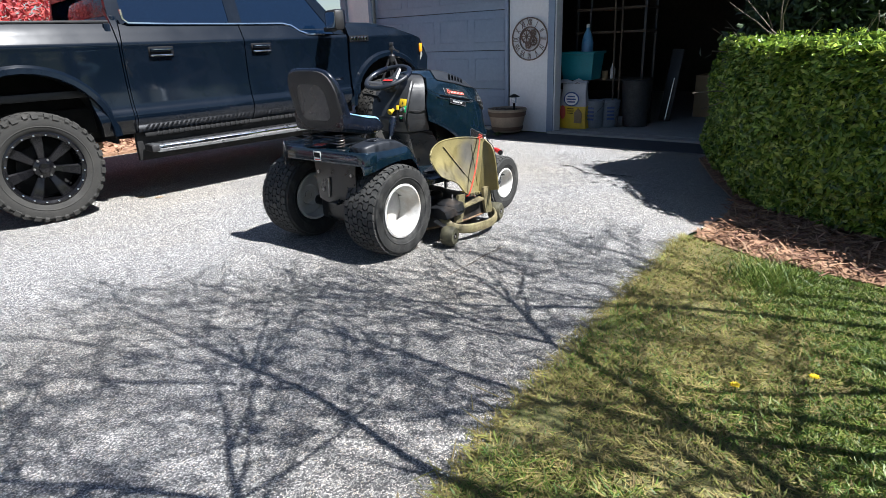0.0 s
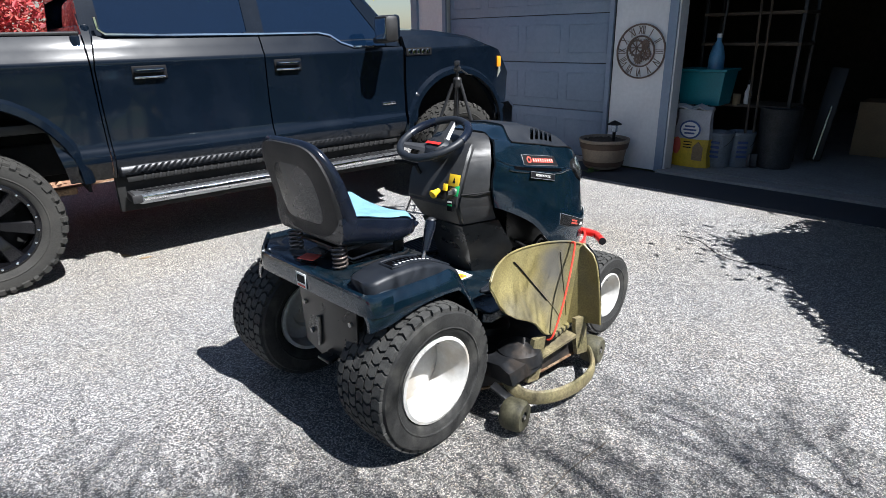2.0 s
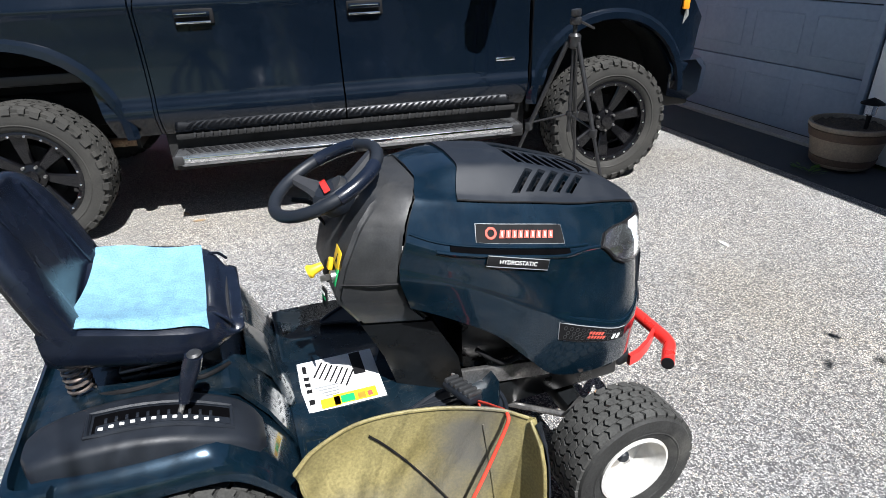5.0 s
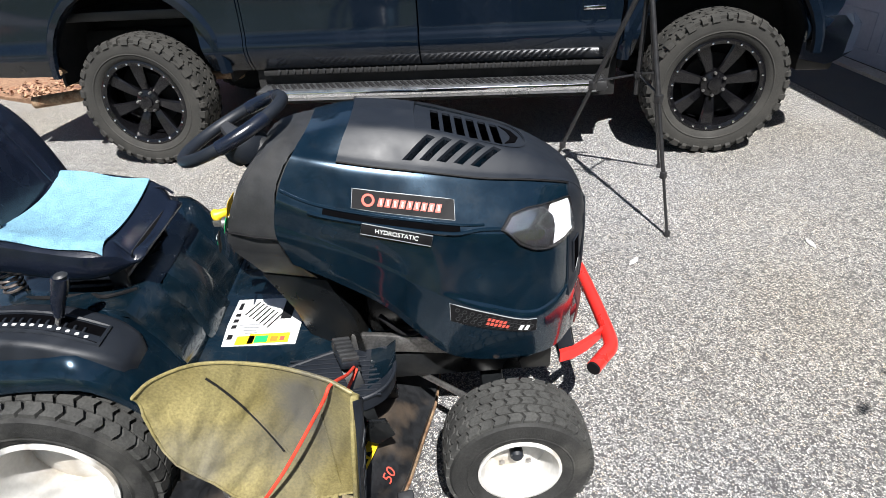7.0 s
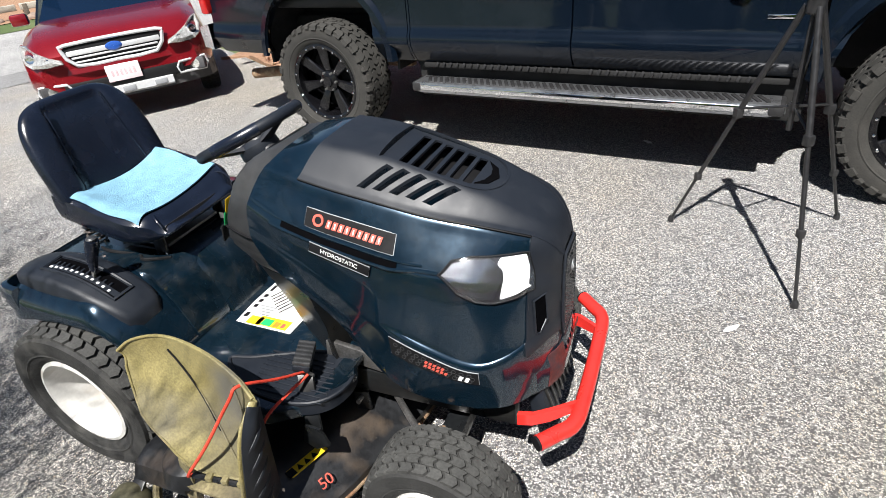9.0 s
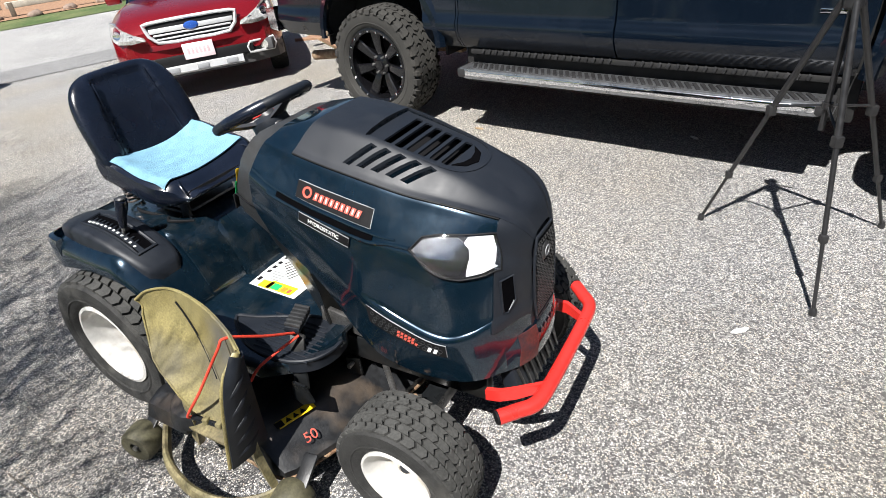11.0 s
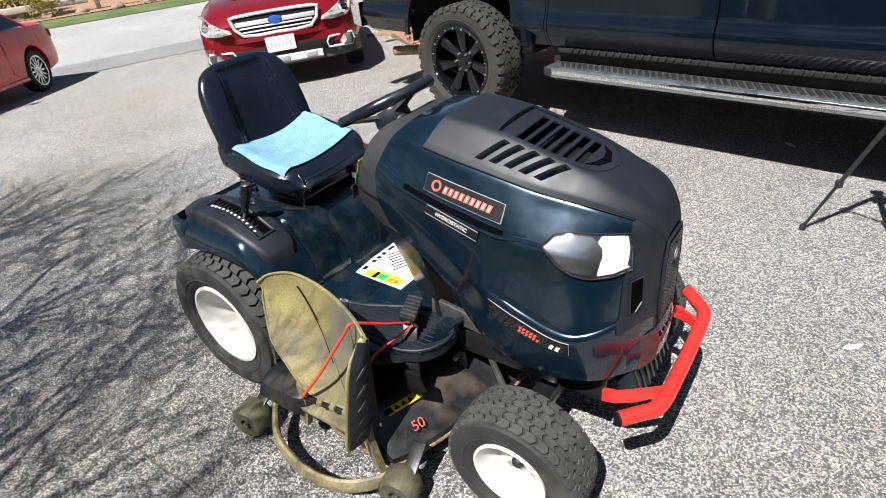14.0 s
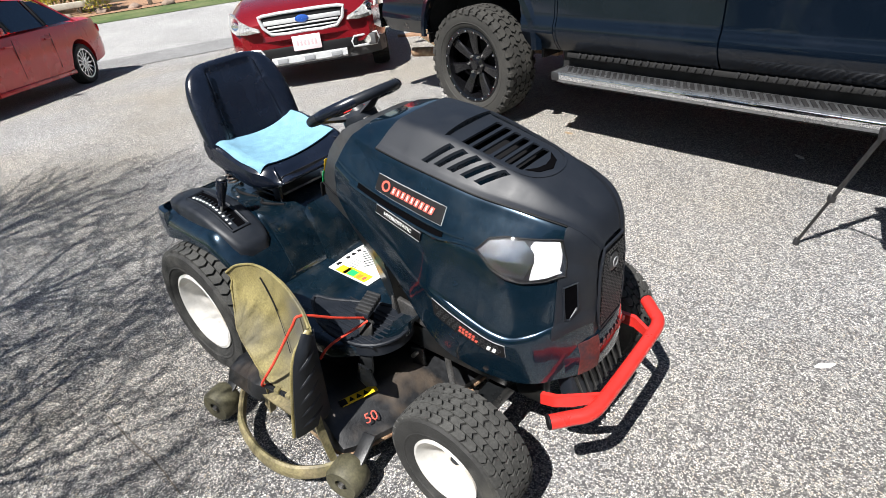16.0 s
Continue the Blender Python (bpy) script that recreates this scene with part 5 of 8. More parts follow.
# cutting deck
sec = []
DK = [(-.50, .36), (-.44, .24), (-.30, .18), (0, .17), (.30, .18), (.44, .24), (.50, .36), (.53, .55), (.50, .74), (.42, .90), (.25, .965), (0, .975), (-.12, .955), (-.25, .915), (-.40, .872), (-.535, .822), (-.565, .80), (-.57, .76), (-.555, .55)]
for f, z, back in ((1.0, .085, 0), (1.0, .112, 0), (.995, .135, .030), (.985, .195, .086), (.97, .208, .100), (.93, .213, .106), (.70, .222, .10), (.3, .226, .05)):
    sec.append([(.57 + (x - .57) * f - back * min(1, max(0, (x - .70) / .09)), y * f, z) for y, x in DK])
dk = part("mower_deck", loft(sec), M_DECK, mower, "scuffed black fifty inch cutting deck with rusty edges", 30)
rim = [(x, y, .082) for y, x in DK]
part("deck_rim", tube([p for a, b in zip(rim, rim[1:] + rim[:1]) for p in (a, ((a[0] + b[0]) / 2, (a[1] + b[1]) / 2, .082))], .007, 8, True), M_RUST, dk, "rust-worn deck rim")
for y in (-.27, 0, .27):
    part("pulley_cover", lathe([(.001, .045), (.08, .042), (.105, .03), (.11, 0)], 28, m=pose(.50, y, .222, 90, 0, 0)), M_BLACK, dk)
ex, ey = Vector((.345, .939, 0)), Vector((-.66, .242, .71)).normalized()
ez = ex.cross(ey)
front = Matrix((ex, (ez.cross(ex)).normalized(), ez)).transposed().to_4x4()
words("50", .046, M_REDP, dk, Matrix.Translation((.822, -.448, .1675)) @ front, "deck_size")
yl = part("danger_label", box((.757, -.430, .2135), (.128, .034, .002), .0006, (0, 0, 70.5)), M_YELLOW, dk, "yellow danger label")
part("danger_print", box((.7375, -.484, .2148), (.026, .028, .001), 0, (0, 0, 70.5)), M_BLACKP, yl)
for k in range(3):
    part("danger_print", prism([(-.010, -.010), (.010, -.010), (0, .011)], 0, .001, "z"), M_BLACKP, yl).matrix_basis = pose(.747 + k * .0085, -.456 + k * .024, .2146, 0, 0, 70.5)
part("deck_bracket", box((.822, -.195, .245), (.05, .012, .075), .004, (0, 0, 15)), M_BLACK, dk)
part("bracket_pin", rod((.822, -.225, .262), (.822, -.165, .262), .008, n=8), M_STEEL, dk)

# discharge: tan frame, spout and hoop
part("discharge_floor", loft([[(x, y, z) for y, z in ((-.50, .20), (-.56, .215), (-.61, .205), (-.61, .195), (-.50, .19))] for x in (.40, .50, .62, .72)]), M_OLIVE, mower, "tan dirt-caked discharge frame")
hoop = smooth_path([(.31, -.50, .20), (.295, -.57, .15), (.32, -.625, .100), (.41, -.690, .080), (.56, -.722, .074), (.69, -.708, .077), (.78, -.655, .085), (.83, -.600, .10)], 5)
part("discharge_hoop", tube(hoop, [.022 + .010 * math.sin(math.pi * k / (len(hoop) - 1)) for k in range(len(hoop))], 10, flat=.45), M_OLIVE, mower, "curved tan discharge lip")
part("discharge_throat", loft([[(x, y, z) for y, z in ((-.46, .225), (-.55, .235), (-.60, .215), (-.62, .17), (-.60, .165), (-.46, .165))] for x in (.255, .33, .40, .45)]), M_DECK, mower, "dusty deck shoulder beside the opening")
part("throat_dome", lathe([(.001, .075), (.05, .07), (.09, .045), (.105, 0)], 28, m=pose(.42, -.520, .19, 90, 0, 0)), M_DECK, mower)
part("throat_bolt", rod((.42, -.545, .25), (.42, -.545, .29), .006, n=6), M_STEEL, mower)
part("discharge_post", loft([[(x, y, z) for x, y in ((.42 + dx, -.585), (.475 + dx, -.600), (.475 + dx, -.575), (.42 + dx, -.565))] for z, dx in ((.10, -.02), (.17, 0), (.24, .01), (.285, .02))]), M_OLIVE, mower)
part("discharge_post", loft([[(x, y, z) for x, y in ((.72 + dx, -.60), (.775 + dx, -.62), (.775 + dx, -.595), (.72 + dx, -.58))] for z, dx in ((.09, .03), (.17, .01), (.24, 0), (.28, 0))]), M_OLIVE, mower)


def roller(x, y, r=.062, w=.085):
    """A smooth anti-scalp wheel on a short arm."""
    a = part("deck_wheel", lathe([(r * .35, -w * .35), (r * .35, -w * .48), (r * .86, -w * .5), (r, -w * .36), (r * 1.03, 0), (r, w * .36), (r * .86, w * .5), (r * .35, w * .48), (r * .35, w * .35)], 28, closed=True), M_ROLLER, mower, "grass-stained deck wheel")
    a.matrix_basis = pose(x, y, r + .014, 0, 0, 12)
    part("deck_wheel_hub", lathe([(.001, -w * .40), (r * .36, -w * .38), (r * .36, w * .38), (.001, w * .40)], 16), M_BLACK, a)
    part("deck_wheel_bolt", rod((0, -w * .40, 0), (0, -w * .52, 0), .010, n=6), M_STEEL, a)
    part("deck_wheel_arm", box((x + .01, y + .07, r + .075), (.045, .10, .012), .004, (25, 0, 10)), M_DECK, mower)


roller(.225, -.655)
roller(.862, -.610)

# deflector flap, tied up: a ribbed tan sheet and its dark ribbed front cheek
def flap_at(u, v):
    """u from its rear tip to the fold at the front, v from the hinge to the top."""
    bot = lerp_table([(0, .275, -.505, .525), (.10, .300, -.532, .450), (.20, .350, -.568, .408), (.29, .415, -.588, .380), (.45, .50, -.597, .292), (.75, .630, -.575, .262), (1, .738, -.545, .236)], u)
    top = lerp_table([(0, .262, -.500, .575), (.12, .310, -.483, .610), (.32, .42, -.468, .638), (.6, .58, -.490, .640), (.85, .72, -.532, .624), (1, .785, -.562, .602)], u)
    p = bot + (top - bot) * v
    bow = .035 * math.sin(math.pi * v) * math.sin(math.pi * min(1, u * .9 + .1))
    return (p[0], p[1] + bow, p[2])


def cheek_at(u, v):
    """The front cheek: u from the fold to its free edge, v from the bottom to the top."""
    a = np.array(flap_at(1, v))
    b = lerp_table([(0, .763, -.693, .267), (.5, .775, -.672, .400), (.85, .784, -.643, .528), (.95, .786, -.612, .578), (1, .786, -.572, .602)], v)
    p = a + (b - a) * u
    return (p[0] + .012 * math.sin(math.pi * u), p[1], p[2])


flap = part("discharge_flap", shell(flap_at, 30, 16, .007), M_FLAP, mower, "raised olive-tan grass deflector, dusty and stained", 60)
part("flap_lip", tube([flap_at(k / 24, 1) for k in range(25)], .0045, 8), M_FLAP, flap)
part("flap_lip", tube([flap_at(0, 1 - k / 8) for k in range(9)] + [flap_at(k / 16, 0) for k in range(17)], .0035, 8), M_FLAP, flap)
for us in ((.48, .62, .80, .10), (.80, .88, .93, .12)):
    part("flap_rib", tube([Vector(flap_at(us[0] + (us[2] - us[0]) * k / 8, us[1] + (us[3] - us[1]) * k / 8)) + Vector((0, -.003, 0)) for k in range(9)], .0022, 6), M_FLAP, flap)
# raised dark line drawn as a thin shadow across the sheet
part("flap_slit", tube([Vector(flap_at(.34 + .30 * k / 8, .86 - .52 * k / 8)) + Vector((0, -.0035, 0)) for k in range(9)], .0030, 6), M_BLACKP, flap, "dark line drawn as a thin shadow on the deflector")
ck = part("flap_cheek", shell(cheek_at, 8, 14, .005), M_FLAP, flap, "olive-tan front cheek of the deflector", 50)
part("cheek_face", shell(cheek_at, 8, 14, .004, u=(.01, .99), v=(.01, .985), off=-.0095), M_MPLAST, ck, "black ribbed outer face", 50)
part("cheek_edge", tube([cheek_at(1, k / 14) for k in range(15)], .0045, 8), M_FLAP, ck)
for k in range(5):
    v = .10 + k * .165
    part("cheek_rib", tube([Vector(cheek_at(q, v + .11 * (1 - q))) + Vector((.010, 0, 0)) for q in (.12, .3, .5, .7, .9)], [.003, .007, .008, .007, .003], 6), M_MPLAST, ck)
part("flap_hinge", rod((.51, -.606, .270), (.735, -.558, .232), .010, n=10), M_BLACK, flap, "black hinge rod")
for k in range(4):
    part("hinge_knuckle", box((.56 + k * .045, -.598 + k * .0095, .268 - k * .0075), (.020, .022, .022), .004, (0, 0, 12)), M_FLAP, flap)
# red cord from the pedal over the flap down to the hinge
part("tie_cord", tube(smooth_path([(.755, -.335, .475), (.755, -.44, .545), (.738, -.548, .618), (.716, -.572, .585), (.61, -.606, .42), (.515, -.622, .292), (.505, -.60, .265)], 6), .0044, 8), M_STRAP, mower, "red stretch cord holding the deflector up")
part("tie_cord_return", tube(smooth_path([(.76, -.335, .465), (.72, -.46, .44), (.70, -.50, .40)], 5), .0045, 8), M_STRAP, mower)
part("cord_hook", tube(smooth_path([(.755, -.335, .475), (.765, -.32, .45), (.75, -.315, .435), (.74, -.33, .445)], 4), .005, 8), M_STEEL, mower)

# towel lying on the seat: its own thing
def towel_at(u, v):
    x, y = -.160 + .300 * u + (.040 - .046 * u) * v, -.206 + .378 * v + .004 * math.sin(7 * u)
    h_ = seat_half((x + .19) / .375)
    z = seat_top(x, max(-h_, min(h_, y))) - 1.6 * max(0, abs(y) - h_ + .004)
    return (x, y, z + .010 + .0015 * math.sin(9 * u + 5 * v))


tw = part("towel", shell(towel_at, 34, 34, .004), M_TOWEL, None, "", 60)
tw.matrix_world = pose(-.400, 4.067, 0, 0, 0, 58)
tagged(tw, "pale blue waffle towel spread on the mower seat", "towel")

# ---------------------------------------------------------------- pickup truck: x ahead from the rear axle, y to its left from the right wheel face, z up
truck = thing("pickup_truck", pose(-2.917, 4.6, 0, 0, 0, 50.94), "dark slate pickup truck with big off-road tyres, parked facing the garage", "pickup truck")
TW = 2.04            # width over the wheel faces


def side_y(x, z):
    """How far the body side lies in from the wheel faces at a height."""
    y = .075
    k = min(1, max(0, (.83 - z) / .07))
    y += -.022 * k * k * (3 - 2 * k) + .11 * max(0, (.72 - z) / .16) ** 1.5
    y += .012 * math.sin(math.pi * min(1, max(0, (z - .82) / .44)))
    y += .10 * max(0, (z - 1.30) / .22) ** 1.6 if z > 1.30 else 0
    y -= .010 * math.exp(-((z - 1.335) / .028) ** 2)
    y += .10 * max(0, (x - 3.95) / .55) ** 2 + .05 * max(0, (-.75 - x) / .45) ** 2
    return y


def arc(cx, cz, r, a0, a1, n, sx=1.0):
    return [(cx + sx * r * math.cos(radians(a0 + (a1 - a0) * k / n)), cz + r * math.sin(radians(a0 + (a1 - a0) * k / n))) for k in range(n + 1)]


def side_panel(name, poly, s, label="", parent=None, material=None, off=0.0, zs=(.66, .72, .755, .78, .80, .815, .83, .85, .88, .94, 1.0, 1.08, 1.16, 1.24, 1.28, 1.305, 1.32, 1.335, 1.35, 1.37, 1.41, 1.46)):
    """A body panel in outline (x, z), bent to the truck's side; s -1 is the right side."""
    bm = bmesh.new()
    bm.faces.new([bm.verts.new((x, 0, z)) for x, z in poly])
    for z in zs:
        bmesh.ops.bisect_plane(bm, geom=bm.verts[:] + bm.edges[:] + bm.faces[:], plane_co=(0, 0, z), plane_no=(0, 0, 1))
    x0, x1 = min(p[0] for p in poly), max(p[0] for p in poly)
    for k in range(1, int((x1 - x0) / .25) + 1):
        bmesh.ops.bisect_plane(bm, geom=bm.verts[:] + bm.edges[:] + bm.faces[:], plane_co=(x0 + k * .25, 0, 0), plane_no=(1, 0, 0))
    for v in bm.verts:
        y = side_y(v.co.x, v.co.z) - off
        v.co.y = y if s < 0 else TW - y
    r = bmesh.ops.extrude_face_region(bm, geom=bm.faces[:])
    inn = [v for v in r["geom"] if isinstance(v, bmesh.types.BMVert)]
    bmesh.ops.translate(bm, verts=inn, vec=(0, .05 if s < 0 else -.05, 0))
    bmesh.ops.recalc_face_normals(bm, faces=bm.faces[:])
    return part(name, bm, material or M_TPAINT, parent or truck, label, 24)


BELT = 1.47
for s in (-1, 1):
    bed = [(-1.14, .60), (-.60, .60)] + arc(0, .60, .535, 178, 40, 12, 1.06) + [(.50, .60), (.745, .60), (.735, 1.50), (-1.12, 1.50), (-1.16, 1.30)]
    side_panel("bed_side", bed, s, "dark slate bed side")
    rd = [(.772, .60), (1.866, .60), (1.861, BELT), (.80, BELT + .02), (.765, 1.30)]
    doors = [side_panel("rear_door", rd, s, "dark slate rear door")]
    fd = [(1.876, .60), (3.07, .60), (3.095, .9), (3.09, 1.36), (2.62, 1.355), (2.50, 1.40), (2.42, 1.45), (2.34, BELT), (1.871, BELT)]
    doors.append(side_panel("front_door", fd, s, "dark slate front door"))
    ff = [(3.10, .60), (3.17, .60)] + arc(3.683, .60, .505, 178, 6, 14, 1.0) + [(4.22, .66), (4.36, .84), (4.40, 1.08), (4.22, 1.30), (3.85, 1.41), (3.4, 1.445), (3.12, 1.44), (3.12, .9)]
    side_panel("front_fender", ff, s, "dark slate front fender")
    side_panel("cab_pillar", [(.75, .60), (.766, .60), (.757, 1.3), (.79, BELT + .02), (.80, 1.62), (.745, 1.62)], s)
    yq = lambda x, z, d=0: (side_y(x, z) - d) if s < 0 else TW - side_y(x, z) + d
    # flares
    for cx, r_, nm in ((0, .555, "wheel_flare"), (3.683, .525, "wheel_flare")):
        pts = [(cx + r_ * 1.04 * math.cos(radians(a)), yq(cx, .9, .028), .60 + r_ * math.sin(radians(a))) for a in range(0, 181, 9)]
        fl = bmesh.new()
        rr_ = []
        for p in pts:
            d = Vector((p[0] - cx, 0, p[2] - .60)).normalized()
            P = Vector(p)
            t = 1 if s < 0 else -1
            rr_.append([P + d * .055 + Vector((0, .03 * t, 0)), P + d * .03 + Vector((0, .0, 0)), P - d * .01 + Vector((0, -.004 * t, 0)), P - d * .02 + Vector((0, .02 * t, 0)), P + d * .02 + Vector((0, .05 * t, 0))])
        loft(rr_, fl)
        part(nm, fl, M_TPAINT, truck, "dark wheel arch flare", 40)
        liner = []
        lr = .61 if cx == 0 else .575
        for a in range(-5, 186, 10):
            c, q = math.cos(radians(a)), math.sin(radians(a))
            liner.append([(cx + lr * c, yq(cx, .9) + (.056 if s < 0 else -.056), .58 + (lr - .01) * q), (cx + lr * c, yq(cx, .9) + (.45 if s < 0 else -.45), .58 + (lr - .01) * q), (cx + (lr - .02) * c, yq(cx, .9) + (.45 if s < 0 else -.45), .58 + (lr - .03) * q), (cx + (lr - .02) * c, yq(cx, .9) + (.056 if s < 0 else -.056), .58 + (lr - .03) * q)])
        part("wheel_well", loft(liner), M_UNDER, truck)
        part("inner_fender", box((cx, yq(cx, .9) + (.462 if s < 0 else -.462), .87), (1.24, .018, .64), .004), M_UNDER, truck)
    # handles in chromed black recesses
    for dx, dr in ((1.075, doors[0]), (2.04, doors[1])):
        part("handle_cup", box((dx, yq(dx, 1.26, -.002), 1.262), (.215, .02, .085), .008), M_BLACKP, dr, "black handle recess")
        hd = part("door_handle", box((dx - .005, yq(dx, 1.26, .030), 1.275), (.19, .022, .030), .009), M_TPAINT, dr, "dark glossy door handle")
        part("handle_strip", box((dx - .005, yq(dx, 1.26, .043), 1.279), (.16, .003, .006), .001), M_CHROME, hd)
        part("handle_base", box((dx - .005, yq(dx, 1.26, .012), 1.232), (.19, .02, .014), .005), M_CHROME, dr)
    # crease highlights along the doors
    # chrome belt strip
    belt = [(.83, 1.60), (.835, 1.53), (.87, 1.497), (1.2, 1.488), (1.87, 1.482), (2.34, 1.482), (2.44, 1.462), (2.52, 1.405), (2.62, 1.372), (2.80, 1.368)]
    part("belt_trim", tube([(x, yq(x, min(z, 1.47), .004) , z) for x, z in belt], .011, 6), M_CHROME, truck, "bright chrome window trim")
    # side glass, leaning in
    def glass(name, poly):
        bm = bmesh.new()
        vs = [bm.verts.new((x, yq(x, 1.47, -.010 - (z - 1.36) * .32), z)) for x, z in poly]
        bm.faces.new(vs)
        r = bmesh.ops.extrude_face_region(bm, geom=bm.faces[:])
        bmesh.ops.translate(bm, verts=[v for v in r["geom"] if isinstance(v, bmesh.types.BMVert)], vec=(0, .006 if s < 0 else -.006, 0))
        bmesh.ops.recalc_face_normals(bm, faces=bm.faces[:])
        part(name, bm, M_TGLASS, truck, "dark tinted side window")
    glass("window", [(.86, 1.50), (1.80, 1.488), (1.80, 1.90), (1.0, 1.90), (.86, 1.70)])
    glass("window", [(1.93, 1.488), (2.34, 1.485), (2.44, 1.465), (2.52, 1.41), (2.62, 1.376), (2.98, 1.372), (2.62, 1.90), (1.93, 1.90)])
    for poly in ([(1.80, 1.48), (1.93, 1.48), (1.93, 1.92), (1.80, 1.92)], [(.745, 1.47), (.86, 1.49), (.86, 1.72), (1.0, 1.92), (.90, 1.96), (.76, 1.80)], [(2.98, 1.37), (3.12, 1.36), (2.70, 1.93), (2.60, 1.90)]):
        bm = bmesh.new()
        vs = [bm.verts.new((x, yq(x, 1.47, -.004 - (z - 1.36) * .32), z)) for x, z in poly]
        bm.faces.new(vs)
        r = bmesh.ops.extrude_face_region(bm, geom=bm.faces[:])
        bmesh.ops.translate(bm, verts=[v for v in r["geom"] if isinstance(v, bmesh.types.BMVert)], vec=(0, .05 if s < 0 else -.05, 0))
        bmesh.ops.recalc_face_normals(bm, faces=bm.faces[:])
        part("pillar", bm, M_TPAINT, truck)
    # mirror
    t = 1 if s < 0 else -1
    my = yq(2.85, 1.4)
    mi = part("mirror", box((2.82, my - .20 * t, 1.50), (.12, .24, .20), .035, (0, 0, -8 * t)), M_TPLAST, truck, "black door mirror with a bright cap")
    part("mirror_cap", box((2.87, my - .20 * t, 1.515), (.055, .235, .175), .025, (0, 0, -8 * t)), M_TPAINT, mi)
    part("mirror_glass", box((2.757, my - .21 * t, 1.50), (.004, .19, .15), .002, (0, 0, -8 * t)), M_CHROME, mi)
    part("mirror_arm", box((2.86, my - .06 * t, 1.415), (.07, .16, .05), .015), M_TPLAST, mi)
    # running board with ribbed tread and bright edge
    ry = -.035 if s < 0 else TW + .035
    rb = part("running_board", prism([(.80, .452), (.86, .430), (2.95, .430), (3.03, .455), (3.00, .500), (.82, .500)], min(ry, ry + .17 * t), max(ry, ry + .17 * t), "y", .010), M_BOARD, truck, "ribbed aluminium running board with a bright edge")
    part("board_edge", box((1.91, ry - .002 * t, .470), (2.08, .010, .034), .004), M_CHROME, rb, "polished edge strip")
    part("board_end", box((.835, ry + .085 * t, .468), (.07, .175, .062), .012), M_TPLAST, rb, "black end cap")
    part("board_end", box((2.985, ry + .085 * t, .468), (.08, .175, .062), .012), M_TPLAST, rb, "black end cap")
    for k in range(48):
        part("tread_rib", box((.90 + k * .043, ry + .08 * t, .5035), (.022, .115, .007), .002, (0, 0, 28 * t)), M_TPLAST, rb)
    for x in (1.1, 1.9, 2.7):
        part("board_bracket", box((x, ry + .20 * t, .47), (.06, .22, .03), .006), M_UNDER, rb)
    # rocker guard with slanted cuts
    rk = part("rocker_guard", box((1.92, .135 if s < 0 else TW - .135, .575), (2.2, .04, .034), .008), M_UNDER, truck, "black rocker guard")
    for k in range(40):
        if k not in (19, 20):
            part("guard_rib", box((.93 + k * .05, .108 if s < 0 else TW - .108, .582), (.018, .012, .034), .003, (0, 28, 0)), M_TPLAST, rk)
    # front badge as plain bright blocks, door badge bar
    for k in range(5):
        part("fender_badge", box((3.16 + k * .048, yq(3.3, 1.31, .004), 1.315), (.036, .006, .038), .002), M_CHROME, truck, "bright badge block")
    part("badge_plate", box((3.256, yq(3.3, 1.31, .001), 1.315), (.27, .006, .062), .004), M_BLACKP, truck)
    part("door_badge", box((2.93, yq(2.93, .90, .003), .905), (.13, .006, .022), .002), M_CHROME, truck, "small bright door badge")
    # lamps
    part("headlamp", loft([[(4.24 + d, yq(4.24, 1.2, .006) + e * t, z) for d, z, e in ((-.03, .99, .03 + f * .10), (.02, 1.10, f * .10), (.0, 1.27, .02 + f * .10), (-.05, 1.29, .05 + f * .10), (-.05, 1.0, .06 + f * .10))] for f in (0, .6, 1.6, 3.2)]), M_LAMP, truck, "clear headlamp", 40)
    part("marker_lamp", box((4.225, yq(4.24, 1.2, .012), 1.19), (.05, .02, .10), .008), M_AMBER, truck, "amber marker lamp")
    part("tail_lamp", box((-1.165, (.13 if s < 0 else TW - .13), 1.16), (.08, .12, .52), .02), M_TAIL, truck, "red tail lamp")
    part("mud_bolt", rod((-.56, yq(-.5, .65, .01), .64), (-.56, yq(-.5, .65, .02), .64), .02, n=8), M_RUST, truck)

# solid inner body, bed, cab, hood
part("cab_core", box((1.95, TW / 2, 1.02), (2.4, TW - .34, .86), .03), M_UNDER, truck)
part("bed_floor", box((-.20, TW / 2, .96), (1.86, TW - .36, .06), .01), M_TPLAST, truck)
part("bed_front", box((.70, TW / 2, 1.22), (.05, TW - .24, .55), .01), M_TPAINT, truck)
part("tailgate", box((-1.145, TW / 2, 1.16), (.07, TW - .36, .66), .02), M_TPAINT, truck, "dark slate tailgate")
for s in (-1, 1):
    part("bed_rail_cap", box((-.2, .20 if s < 0 else TW - .20, 1.508), (1.86, .10, .022), .008), M_TPLAST, truck, "black bed rail cap")
part("bed_underside", box((-.30, TW / 2, .72), (1.7, TW - .9, .22), .02), M_UNDER, truck)
hoodr = []
for x, z, w in ((3.10, 1.49, .16), (3.5, 1.485, .17), (3.95, 1.43, .20), (4.22, 1.36, .27), (4.38, 1.27, .36)):
    hoodr.append([(x, w, z - .07), (x, w + .05, z), (x, TW / 2 - .3, z + .025), (x, TW / 2 + .3, z + .025), (x, TW - w - .05, z), (x, TW - w, z - .07), (x, TW / 2, z - .09)])
part("hood", loft(hoodr), M_TPAINT, truck, "dark slate hood", 30)
# added boxes that keep sun from leaking in over the running boards
for s in (-1, 1):
    part("frame_skirt", box((1.93, .190 if s < 0 else TW - .190, .475), (2.35, .05, .25), .01), M_UNDER, truck)
